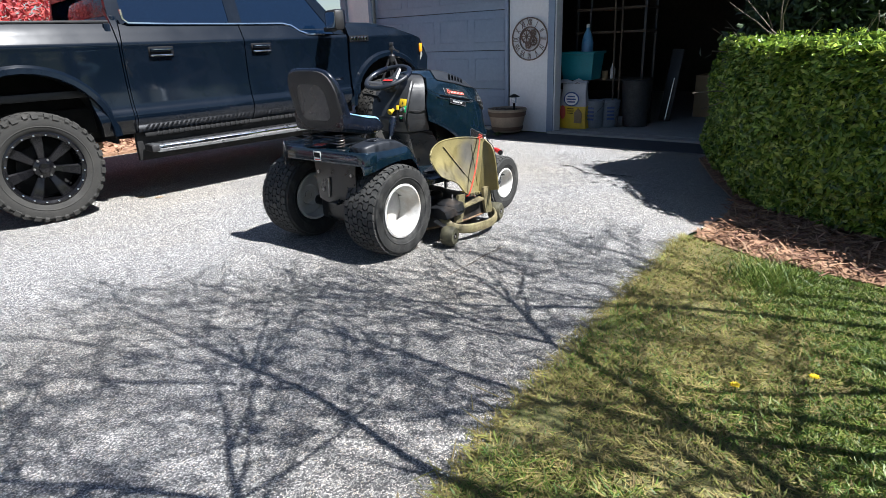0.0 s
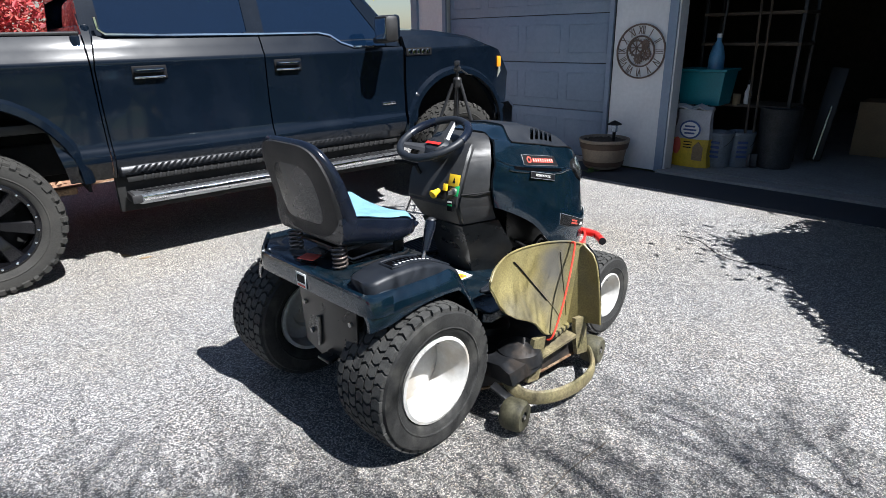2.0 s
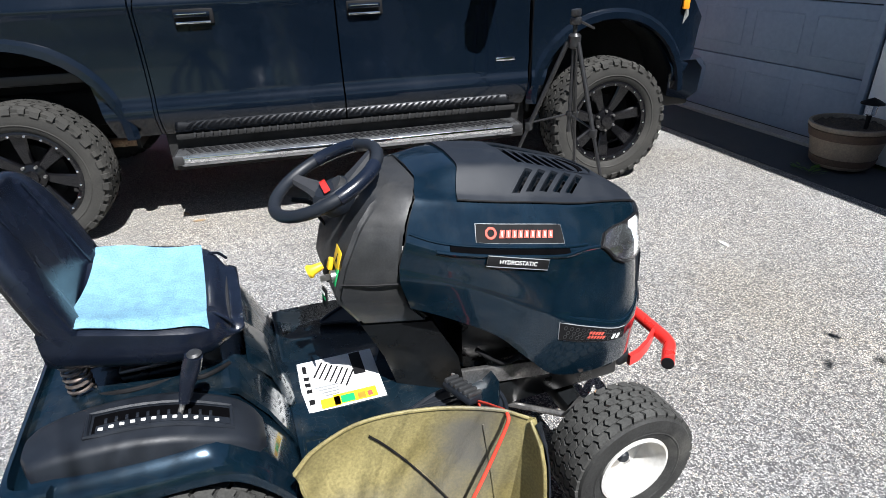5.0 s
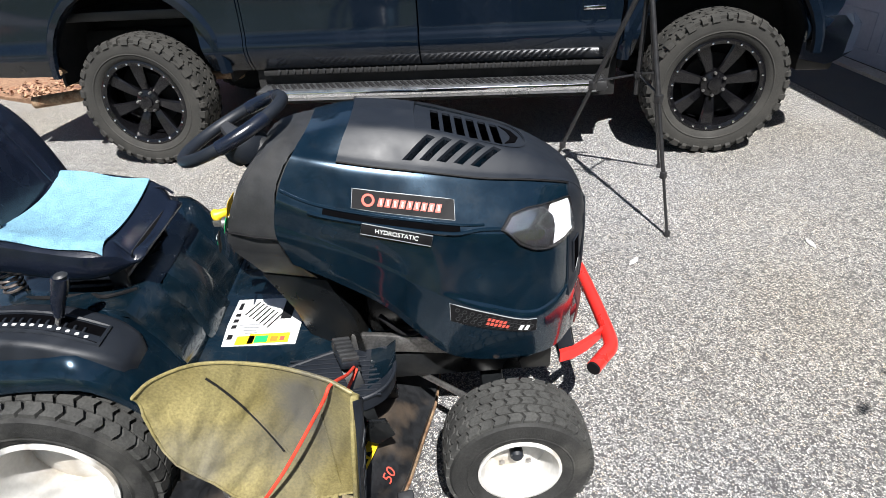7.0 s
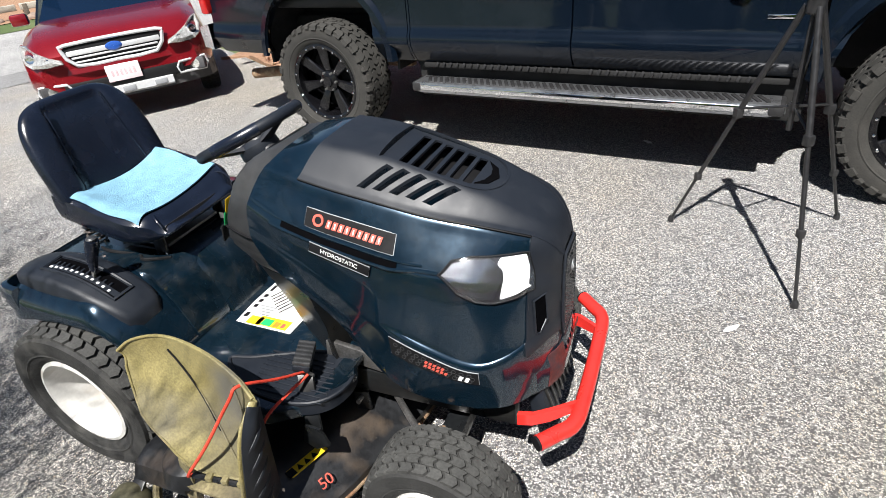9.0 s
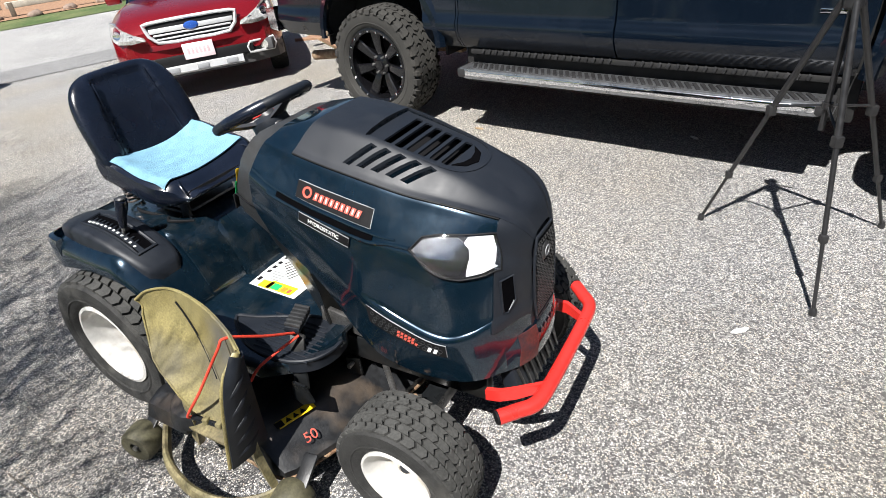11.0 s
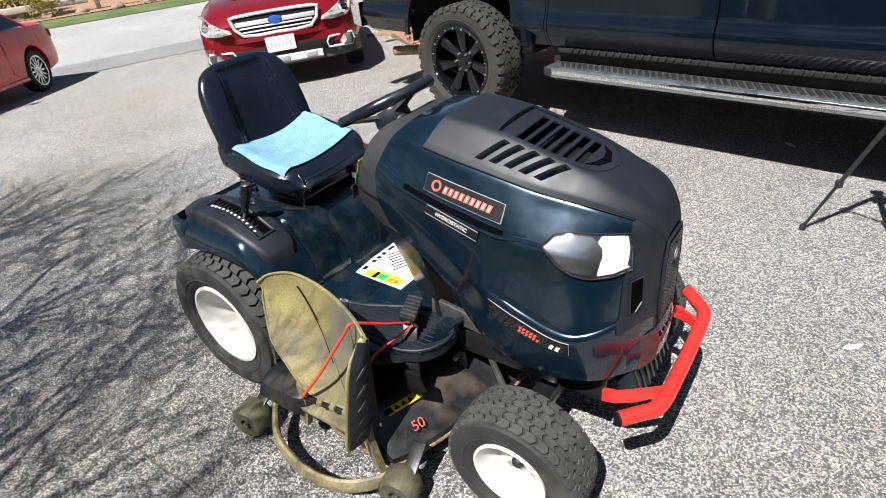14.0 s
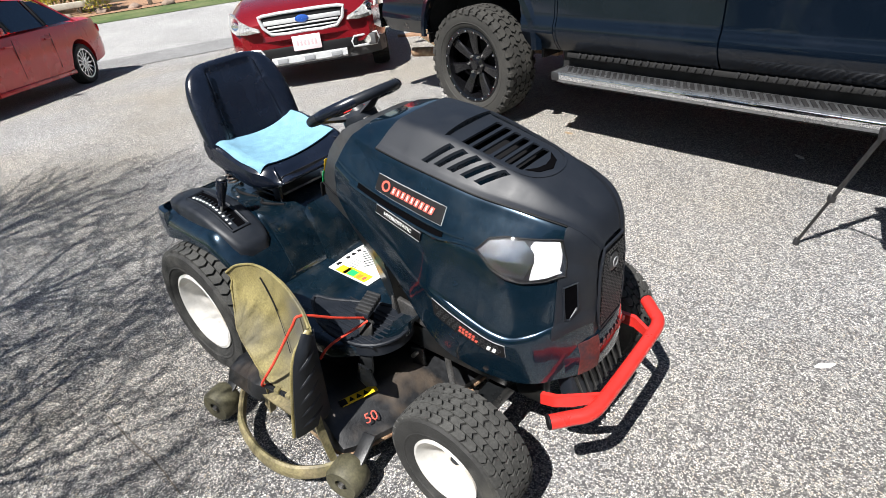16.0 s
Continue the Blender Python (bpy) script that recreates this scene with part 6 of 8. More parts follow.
part("engine_bay", box((3.75, TW / 2, 1.05), (1.15, .95, .62), .03), M_UNDER, truck)
part("front_grille", box((4.42, TW / 2, 1.12), (.08, 1.30, .40), .03), M_CHROME, truck, "bright front grille")
part("front_bumper", loft([[(x + f, y, z) for x, z in ((4.30, .56), (4.46, .52), (4.55, .58), (4.56, .74), (4.50, .80), (4.30, .80))] for y, f in ((.10, -.13), (.16, -.05), (.34, .02), (TW / 2, .06), (TW - .34, .02), (TW - .16, -.05), (TW - .10, -.13))]), M_CHROME, truck, "chrome front bumper", 30)
part("bumper_valance", box((4.33, TW / 2, .50), (.22, 1.6, .10), .02), M_TPLAST, truck)
part("rear_bumper", loft([[(x, y, z) for x, z in ((-1.20, .62), (-1.30, .64), (-1.31, .80), (-1.20, .82))] for y in (.10, .2, TW / 2, TW - .2, TW - .10)]), M_CHROME, truck, "chrome rear bumper", 30)
roofr = []
for x, z, w in ((.76, 1.80, .27), (.90, 1.96, .28), (1.2, 2.0, .28), (1.9, 2.02, .28), (2.45, 1.99, .28), (2.66, 1.93, .28)):
    roofr.append([(x, w, z - .06), (x, w + .06, z), (x, TW / 2, z + .03), (x, TW - w - .06, z), (x, TW - w, z - .06), (x, TW / 2, z - .05)])
part("roof", loft(roofr), M_TPAINT, truck, "dark slate cab roof", 40)
part("windshield", loft([[(3.14, .20, 1.42), (3.14, TW - .20, 1.42), (3.13, TW - .20, 1.40), (3.13, .20, 1.40)], [(2.66, .29, 1.93), (2.66, TW - .29, 1.93), (2.65, TW - .29, 1.91), (2.65, .29, 1.91)]]), M_TGLASS, truck, "dark windshield")
part("rear_glass", box((.80, TW / 2, 1.68), (.012, TW - .60, .32), .004, (0, 8, 0)), M_TGLASS, truck)
part("cab_back", box((.775, TW / 2, 1.36), (.05, TW - .36, .40), .02), M_TPAINT, truck)
for y in (.60, TW - .60):
    part("front_seat", box((1.95, y, 1.50), (.16, .46, .62), .05, (0, -8, 0)), M_VINYLB, truck)
part("exhaust_tip", rod((-.62, .36, .41), (-1.02, .30, .375), .042, n=20), M_RUST, truck, "heat-stained exhaust tip")
part("exhaust_bore", rod((-1.0, .303, .377), (-1.024, .2995, .3745), .036, n=20), M_BLACKP, truck)
part("rear_differential", rod((0, .30, .42), (0, TW - .30, .42), .07, n=16), M_UNDER, truck)
part("leaf_spring", box((-.1, .42, .50), (1.3, .07, .05), .01), M_RUST, truck)
part("hitch_bar", box((-1.22, TW / 2, .48), (.2, .08, .08), .01), M_UNDER, truck)


def truck_wheel(x, y, s, turn):
    """An off-road tyre on a black alloy with spokes and a ring of bright bolts."""
    w = part("wheel", lathe([(.270, .10 * s), (.285, .118 * s), (.285, .128 * s), (.272, .131 * s), (.252, .122 * s), (.248, .09 * s), (.246, -.10 * s), (.255, -.12 * s), (.240, -.12 * s), (.235, .02 * s)], 56), M_RIMB, truck, "black alloy wheel")
    w.matrix_basis = pose(x, y, .432, 0, turn, 0)
    part("tyre", tyre_mesh(.428, .30, .272, 68), M_TYRE, w, "chunky all-terrain tyre, dusty")
    tagged(part("tread", tread_mesh(.428, .30, .272, 36, 5, .018, .22, .26), M_TYRE, w, "blocky off-road tread"), kind="stuff")
    part("brake_disc", lathe([(.001, -.02 * s), (.17, -.02 * s), (.17, .0), (.001, .0)], 32), M_UNDER, w)
    part("wheel_back", lathe([(.245, -.05 * s), (.12, -.06 * s), (.001, -.06 * s)], 32), M_UNDER, w)
    for k in range(7):
        a = 2 * math.pi * k / 7
        rr_ = []
        for r, wd, y0, d in ((.060, .024, .060, .05), (.12, .030, .080, .05), (.19, .040, .090, .045), (.262, .050, .094, .05)):
            rr_.append([(r * math.cos(a) + q * math.sin(a), (y0 + e) * s, r * math.sin(a) - q * math.cos(a)) for q, e in ((-wd, -.010), (-wd * .75, 0), (wd * .75, 0), (wd, -.010), (wd * .8, -d), (-wd * .8, -d))])
        part("spoke", loft(rr_), M_RIMB, w, "", 30)
    part("centre_cap", lathe([(.001, .098 * s), (.036, .096 * s), (.042, .085 * s), (.075, .075 * s), (.085, .02 * s)], 32), M_RIMB, w)
    for k in range(6):
        a = 2 * math.pi * k / 6 + .2
        part("lug_nut", rod((.068 * math.cos(a), .07 * s, .068 * math.sin(a)), (.068 * math.cos(a), .094 * s, .068 * math.sin(a)), .010, .008, 6), M_STEEL, w)
    bolt = None
    for k in range(20):
        a = 2 * math.pi * k / 20
        m = pose(.265 * math.cos(a), .130 * s, .263 * math.sin(a))
        if bolt is None:
            bolt = part("rim_bolt", lathe([(.001, .010 * s), (.007, .008 * s), (.0085, -.004 * s)], 8), M_CHROME, w)
            bolt.matrix_basis = m
        else:
            twin(bolt, m)


truck_wheel(0, .135, -1, 12)
truck_wheel(3.683, .135, -1, 40)
truck_wheel(0, TW - .135, 1, 5)
truck_wheel(3.683, TW - .135, 1, 70)

# ---------------------------------------------------------------- cars
def car_shell(name, rows, parent, material, label, n=20):
    """Lower body from rows of x, half width, sill z, waist z, shoulder z, deck z."""
    rings = []
    for k in range(n * 2 + 1):
        x = rows[0][0] + (rows[-1][0] - rows[0][0]) * k / (n * 2)
        w, z0, z1, z2, z3 = lerp_table(rows, x)
        half = [(w * .86, z0), (w * .97, z0 + .05), (w, z0 + (z1 - z0) * .55), (w, z1), (w * .985, (z1 + z2) / 2 + .02), (w * .94, z2), (w * .80, z3 - .012), (w * .45, z3)]
        rings.append([(x, y, z) for y, z in half] + [(x, -y, z) for y, z in half[::-1]])
    return part(name, loft(rings), material, parent, label, 28)


def car_wheel(parent, x, y, s, R, W, rim, spokes, tint):
    w = part("wheel", lathe([(rim, W * .42 * s), (rim * 1.03, W * .46 * s), (rim * .93, W * .44 * s), (rim * .90, W * .2 * s), (rim * .9, -W * .3 * s)], 40), tint, parent, "alloy wheel")
    w.matrix_basis = pose(x, y, R)
    part("tyre", tyre_mesh(R, W, rim, 48), M_TYRE, w)
    tagged(part("tread", tread_mesh(R, W, rim, 40, 4, .006, .1), M_TYRE, w), kind="stuff")
    part("wheel_back", lathe([(rim * .92, W * .02 * s), (.001, 0)], 32), M_UNDER, w)
    for k in range(spokes):
        a = 2 * math.pi * k / spokes
        part("spoke", loft([[(r * math.cos(a) + q * math.sin(a), (W * .36 + e) * s, r * math.sin(a) - q * math.cos(a)) for q, e in ((-wd, 0), (wd, 0), (wd, -.03), (-wd, -.03))] for r, wd in ((rim * .12, rim * .07), (rim * .92, rim * .05))]), tint, w)
    part("wheel_cap", lathe([(.001, W * .40 * s), (rim * .16, W * .38 * s), (rim * .18, W * .25 * s)], 20), tint, w)
    return w


def arches(ob, xs, R, half):
    bm = bmesh.new()
    for x in xs:
        for s in (-1, 1):
            rod((x, s * (half - .27), R), (x, s * (half + .2), R), R + .055, n=40, bm=bm)
    carve(ob, bm)


# wagon with its nose towards the mower
suv = thing("station_wagon", on_ground(-4.725, 2.65, 14), "dark red station wagon with a chrome grille, parked behind the truck", "car")
sb = car_shell("body", [(-4.55, .74, .38, .62, .92, .98), (-4.2, .86, .30, .62, .98, 1.02), (-3.0, .89, .27, .62, .98, 1.02), (-1.5, .89, .27, .60, .96, 1.02), (-1.15, .89, .27, .60, .94, 1.01), (-.7, .885, .27, .58, .88, .975), (-.32, .865, .34, .56, .80, .90),
                        (-.12, .80, .38, .54, .72, .82), (-.02, .70, .40, .52, .63, .72)], suv, M_SUVRED, "glossy dark red body")
arches(sb, (-.93, -3.68), .33, .88)
part("roof", loft([[(x, -w, z - .05), (x, -w + .08, z), (x, 0, z + .03), (x, w - .08, z), (x, w, z - .05), (x, 0, z - .06)] for x, z, w in ((-2.1, 1.50, .58), (-2.8, 1.56, .60), (-3.8, 1.54, .60), (-4.3, 1.47, .58))]), M_SUVRED, suv, "", 40)
part("windshield", loft([[(-1.30, -.74, 1.00), (-1.24, 0, 1.005), (-1.30, .74, 1.00), (-1.36, .74, .98), (-1.36, -.74, .98)], [(-2.12, -.56, 1.50), (-2.05, 0, 1.52), (-2.12, .56, 1.50), (-2.16, .56, 1.48), (-2.16, -.56, 1.48)]]), M_TGLASS, suv, "dark windshield", 40)
for s in (-1, 1):
    part("side_glass", loft([[(x, s * .84, .97), (x, s * .60, 1.49), (x, s * .58, 1.48), (x, s * .82, .96)] for x in (-1.6, -4.1)]), M_TGLASS, suv)
    part("mirror", box((-1.75, s * .99, 1.05), (.12, .18, .13), .03), M_SUVRED, suv)
    car_wheel(suv, -.93, s * .775, s, .33, .21, .22, 10, M_DULLCH)
    car_wheel(suv, -3.68, s * .775, s, .33, .21, .22, 10, M_DULLCH)
    # swept headlamp wedge following the corner of the nose
    def corner_x(y):
        return -.045 - .75 * max(0, y - .42) ** 2 - 1.9 * max(0, y - .66) ** 2
    lo_ = [(.475, .640), (.60, .628), (.74, .640), (.805, .68), (.825, .76), (.815, .855), (.76, .835), (.68, .77), (.57, .710), (.485, .675)]
    cy_, cz_ = .70, .73
    hl = loft([[(corner_x(y) - .80 * (z - .64) + o, s * (cy_ + (y - cy_) * f), cz_ + (z - cz_) * f) for y, z in lo_] for o, f in ((-.02, 1.0), (.092, 1.0), (.106, .93), (.110, .6))])
    hlp = part("headlamp", hl, M_LAMP, suv, "clear swept-back headlamp with bright reflectors", 40)
    for py, pz, pr in ((.60, .675, .036), (.74, .73, .045)):
        part("reflector_bowl", lathe([(.001, .010), (pr * .4, .006), (pr * .9, .014), (pr, .0)], 20, m=pose(corner_x(py) - .80 * (pz - .64) + .112, s * py, pz, 0, 0, -90 + 20 * s)), M_CHROME, hlp)
    fog = part("fog_lamp_bezel", box((-.075, s * .635, .405), (.06, .29, .12), .02, (0, 0, -28 * s)), M_SUVGREY, suv, "grey fog lamp bezel")
    part("fog_lamp", lathe([(.001, .012), (.045, .010), (.052, 0)], 24, m=pose(-.035, s * .665, .405, 0, 0, -90 - 28 * s)), M_LAMP, fog)
    part("fog_lamp_trim", tube([(.004 - .55 * max(0, yy - .56) ** 1.3, s * yy, zz) for yy, zz, q in ((.50, .352, 0), (.76, .345, 0), (.79, .40, 0), (.775, .465, 0), (.52, .455, 0), (.49, .41, 0))], .013, 6, True), M_SILVER, fog, "silver fog lamp trim")
    part("bumper_corner", loft([[(-.06, s * .45, .26), (-.14, s * .68, .26), (-.34, s * .84, .27), (-.36, s * .80, .27), (-.2, s * .5, .26)], [(-.02, s * .45, .34), (-.11, s * .70, .34), (-.32, s * .865, .36), (-.36, s * .80, .36), (-.2, s * .5, .34)]]), M_SUVGREY, suv, "grey lower bumper corner")
gr = part("grille", prism([(-.36, .60), (.36, .60), (.45, .755), (.41, .795), (-.41, .795), (-.45, .755)], -.075, .0, "x", .012), M_BLACKP, suv, "chrome-barred front grille")
part("grille_frame", tube(smooth_path([(.004, y, z) for y, z in ((-.36, .602), (0, .594), (.36, .602), (.455, .755), (.41, .797), (0, .805), (-.41, .797), (-.455, .755))], 2, True), .018, 8, True), M_SILVER, gr)
for z, w_, h_ in ((.632, .74, .016), (.672, .78, .018), (.716, .84, .046)):
    part("grille_bar", box((.008, 0, z), (.024, w_, h_), .006), M_SILVER, gr, "chrome grille bar")
part("oval_badge", lathe([(.001, .014), (.035, .012), (.045, .0)], 24, m=pose(.02, 0, .72, 0, 0, -90) @ Matrix.Diagonal((1.7, 1, .9, 1))), mat("blue enamel", (.02, .08, .35), .2, coat=.5), gr, "plain blue oval badge")
pl = part("number_plate", box((.026, 0, .475), (.012, .31, .155), .006), M_PLATE, suv, "pale pink number plate with blurred bars")
for k in range(6):
    part("plate_bar", box((.0325, -.10 + k * .04, .475), (.002, .022, .06), .0), mat("plate ink", (.62, .45, .47), .5), pl)
part("upper_bumper", loft([[(x + dx, y, z) for dx, z in ((-.06, .52), (.02, .53), (.015, .58), (-.06, .60))] for y, x in ((-.80, -.26), (-.62, -.07), (-.3, .0), (.3, .0), (.62, -.07), (.80, -.26))]), M_SUVRED, suv, "", 30)
part("lower_intake", box((-.025, 0, .40), (.06, 1.10, .105), .015), M_BLACKP, suv)
part("lower_cladding", loft([[(x + dx, y, z) for dx, z in ((-.10, .235), (.0, .245), (.012, .40), (-.10, .41))] for y, x in ((-.865, -.40), (-.80, -.20), (-.62, -.075), (-.3, -.015), (.3, -.015), (.62, -.075), (.80, -.20), (.865, -.40))]), M_SUVGREY, suv, "grey lower bumper cladding", 30)
sk = part("skid_plate", loft([[(x, y, z) for x, z in ((.0, .265), (.045, .285), (.045, .345), (-.01, .355))] for y in (-.42, -.40, -.2, -.18, .18, .2, .40, .42)]), M_SILVER, suv, "silver skid plate bar", 30)
for y in (-.3, 0, .3):
    part("skid_cap", box((.05, y, .315), (.012, .12, .05), .006), M_GREYPL, sk)

# saloon, seen from its left rear quarter
sed = thing("saloon_car", on_ground(-7.22, -3.06, 9), "bright red saloon car with thin-spoked alloy wheels", "car")
sd = car_shell("body", [(-.98, .66, .42, .60, .90, .96), (-.90, .78, .34, .62, .95, 1.00), (-.6, .86, .27, .62, .96, 1.02), (0, .885, .24, .60, .95, 1.02), (1.4, .885, .22, .58, .92, .99), (2.4, .885, .22, .56, .88, .97), (3.0, .87, .24, .54, .80, .88), (3.4, .80, .26, .52, .70, .78), (3.6, .60, .28, .48, .6, .66)], sed, M_CARRED, "glossy bright red body")
arches(sd, (0, 2.65), .32, .885)
part("roof", loft([[(x, -w, z - .06), (x, -w + .09, z), (x, 0, z + .03), (x, w - .09, z), (x, w, z - .06), (x, 0, z - .08)] for x, z, w in ((-.35, 1.06, .66), (.1, 1.28, .60), (.6, 1.42, .58), (1.2, 1.45, .58), (1.7, 1.38, .60), (2.2, 1.10, .68))]), M_CARRED, sed, "", 40)
for s in (-1, 1):
    for poly in ([(-.12, .985), (.60, .97), (.66, 1.33), (.45, 1.33), (.12, 1.16)], [(.68, .97), (1.50, .96), (1.50, 1.36), (.74, 1.36)], [(1.56, .96), (2.25, .94), (1.78, 1.30), (1.56, 1.34)]):
        bm = bmesh.new()
        bm.faces.new([bm.verts.new((x, s * (.862 - (z - .95) * .55), z)) for x, z in poly])
        r = bmesh.ops.extrude_face_region(bm, geom=bm.faces[:])
        bmesh.ops.translate(bm, verts=[v for v in r["geom"] if isinstance(v, bmesh.types.BMVert)], vec=(0, -.01 * s, 0))
        bmesh.ops.recalc_face_normals(bm, faces=bm.faces[:])
        part("side_window", bm, M_TGLASS, sed, "dark side window")
    for x in (-.15, .67, 1.53):
        part("window_pillar", loft([[(x - .03 + d, s * .858, .96), (x + .03 + d, s * .858, .96), (x + .03 + d, s * .83, .96)], [(x - .02 + d * 2 + (.5 if x < 0 else 0), s * .64, 1.36), (x + .04 + d * 2 + (.5 if x < 0 else 0), s * .64, 1.36), (x + .04 + d + (.5 if x < 0 else 0), s * .61, 1.36)]]) if x < 0 else box((x, s * .76, 1.16), (.05, .03, .42), .008, (29 * s, 0, 0)), M_CARRED if x < 0 else M_BLACKP, sed) if (d := 0) == 0 else None
    for dx in (.78, 1.72):
        part("door_handle", box((dx, s * .892, .80), (.18, .02, .028), .008), M_CARRED, sed)
    for dx in (.70, 1.60):
        part("door_gap", box((dx, s * .8845, .62), (.008, .006, .50)), M_BLACKP, sed)
    part("sill", box((1.32, s * .865, .245), (1.9, .05, .06), .015), M_CARRED, sed)
    part("tail_lamp", box((-.86, s * .70, .80), (.14, .20, .14), .03, (0, 0, 38 * s)), M_TAIL, sed, "red tail lamp")
    part("reflector", box((-.80, s * .80, .47), (.10, .02, .04), .005, (0, 0, 30 * s)), M_TAIL, sed)
    part("mirror", box((1.95, s * .97, 1.0), (.12, .16, .11), .03), M_CARRED, sed)
    car_wheel(sed, 0, s * .775, s, .315, .21, .225, 14, M_DULLCH)
    car_wheel(sed, 2.65, s * .775, s, .315, .21, .225, 14, M_DULLCH)
part("seat_row", box((.5, 0, .95), (.2, 1.1, .5), .05, (0, -10, 0)), M_VINYLB, sed)
part("seat_row", box((1.4, 0, .95), (.2, 1.1, .5), .05, (0, -10, 0)), M_VINYLB, sed)

# ---------------------------------------------------------------- tripod
tri = thing("tripod", pose(-.455, 6.52, 0), "black photo tripod standing beside the truck's front wheel", "tripod")
APEX, hub_z = (0, 0, 1.09), 1.09
for k, (fx, fy) in enumerate(((.368, -.10), (-.437, -.205), (-.19, .55))):
    foot = Vector((fx, fy, .012))
    top = Vector((fx * .07, fy * .07, 1.10))
    d = foot - top
    lg = part("leg", rod(top, top + d * .42, .0125, n=12), M_TRIPOD, tri, "upper leg tube")
    part("leg_clamp", box(top + d * .42, (.034, .034, .045), .006), M_TPLAST, lg, "black leg clamp")
    part("leg_middle", rod(top + d * .42, top + d * .74, .0100, n=12), M_TRIPOD, lg)
    part("leg_clamp", box(top + d * .74, (.028, .028, .036), .005), M_TPLAST, lg, "black leg clamp")
    part("leg_lower", rod(top + d * .74, foot, .0078, n=12), M_TRIPOD, lg)
    part("foot", lathe([(.001, -.012), (.016, -.012), (.014, .012), (.009, .02)], 14, m=Matrix.Translation(foot) @ pose(0, 0, 0, 90)), M_TRIPOD, lg, "rubber foot")
    part("brace", rod(top + d * .40, Vector((0, 0, .72)), .0055, n=8), M_TRIPOD, tri)
part("centre_column", rod((0, 0, .62), (0, 0, 1.19), .0115, n=14), M_TRIPOD, tri)
part("collar", lathe([(.026, -.03), (.034, -.02), (.034, .03), (.022, .045)], 20, m=pose(0, 0, 1.10, 90)), M_TRIPOD, tri)
part("brace_ring", lathe([(.012, -.012), (.02, -.012), (.02, .012), (.012, .012)], 16, m=pose(0, 0, .72, 90)), M_TRIPOD, tri)
part("head", box((0, 0, 1.205), (.05, .045, .04), .008), M_TRIPOD, tri)
part("phone_clamp", box((0, 0, 1.245), (.035, .06, .035), .006), M_TRIPOD, tri)
part("pan_handle", rod((.02, .02, 1.20), (.06, .10, 1.16), .007, n=8), M_TRIPOD, tri)

# ---------------------------------------------------------------- by the garage
def at_garage(x, y, z, turn=0):
    return GA @ pose(x, y, z, 0, 0, turn)


M_POT = mat("tan planter", (.27, .22, .17), .6, var=.2, scale=14, fine=80, bump=.2)
M_POTB = mat("brown planter band", (.10, .065, .045), .6, var=.25, scale=14, fine=80)
M_EARTH = mat("dry potting soil", (.09, .065, .045), .95, var=.5, scale=30, fine=120, bump=1, bscale=90)
pot = thing("planter", at_garage(-.52, -.30, .03), "tan and brown barrel planter full of dry soil", "planter")
AX = Matrix.Rotation(radians(90), 4, "X")
part("tub", lathe([(.001, 0), (.185, 0), (.20, .015), (.225, .12), (.25, .24), (.262, .29), (.270, .292), (.268, .312), (.250, .314), (.245, .27), (.001, .27)], 48, m=AX), M_POT, pot, "tan barrel tub")
part("band", lathe([(.205, .028), (.213, .03), (.222, .075), (.215, .078)], 48, m=AX), M_POTB, pot, "brown band")
part("band", lathe([(.246, .215), (.253, .216), (.266, .275), (.258, .278)], 48, m=AX), M_POTB, pot, "brown band")
soil = bmesh.new()
bmesh.ops.create_grid(soil, x_segments=24, y_segments=24, size=.245)
bmesh.ops.delete(soil, geom=[v for v in soil.verts if v.co.length > .247], context="VERTS")
for v in soil.verts:
    v.co.z = .285 + .018 * noise.noise(v.co * 22) + .012 * noise.noise(v.co * 60)
part("soil", soil, M_EARTH, pot, "dry brown soil")
sl = thing("solar_light", at_garage(-.42, -.28, .29), "black solar stake light stuck in the planter", "solar light")
part("stake", rod((0, 0, 0), (0, 0, .13), .012, .018, 12), M_BLACKP, sl)
part("globe", rod((0, 0, .13), (0, 0, .205), .034, .040, 20), M_LENS, sl, "clear lamp globe")
part("cap", lathe([(.001, .045), (.035, .03), (.074, .008), (.076, 0), (.03, -.004)], 24, m=pose(0, 0, .205, 90, 0, 0)), M_BLACKP, sl, "black solar cap")
weed = thing("weed", at_garage(-.50, -.62, .005), "small green weed growing at the foot of the planter", "plant")
wv, wf = [], []
for k in range(40):
    a, r, h = random.random() * 6.28, random.uniform(.02, .10), random.uniform(.01, .05)
    c = Vector((r * math.cos(a) * 1.5, r * math.sin(a) * .7, h))
    b = len(wv)
    d, e = Vector((math.cos(a), math.sin(a), .3)) * .028, Vector((-math.sin(a), math.cos(a), 0)) * .012
    wv += [c - d, c + e, c + d, c - e]
    wf.append((b, b + 1, b + 2, b + 3))
M_WEED = leafy("weed leaves", [(.05, .12, .02), (.09, .17, .03)])
mesh_of("leaves", wv, wf, M_WEED, weed)

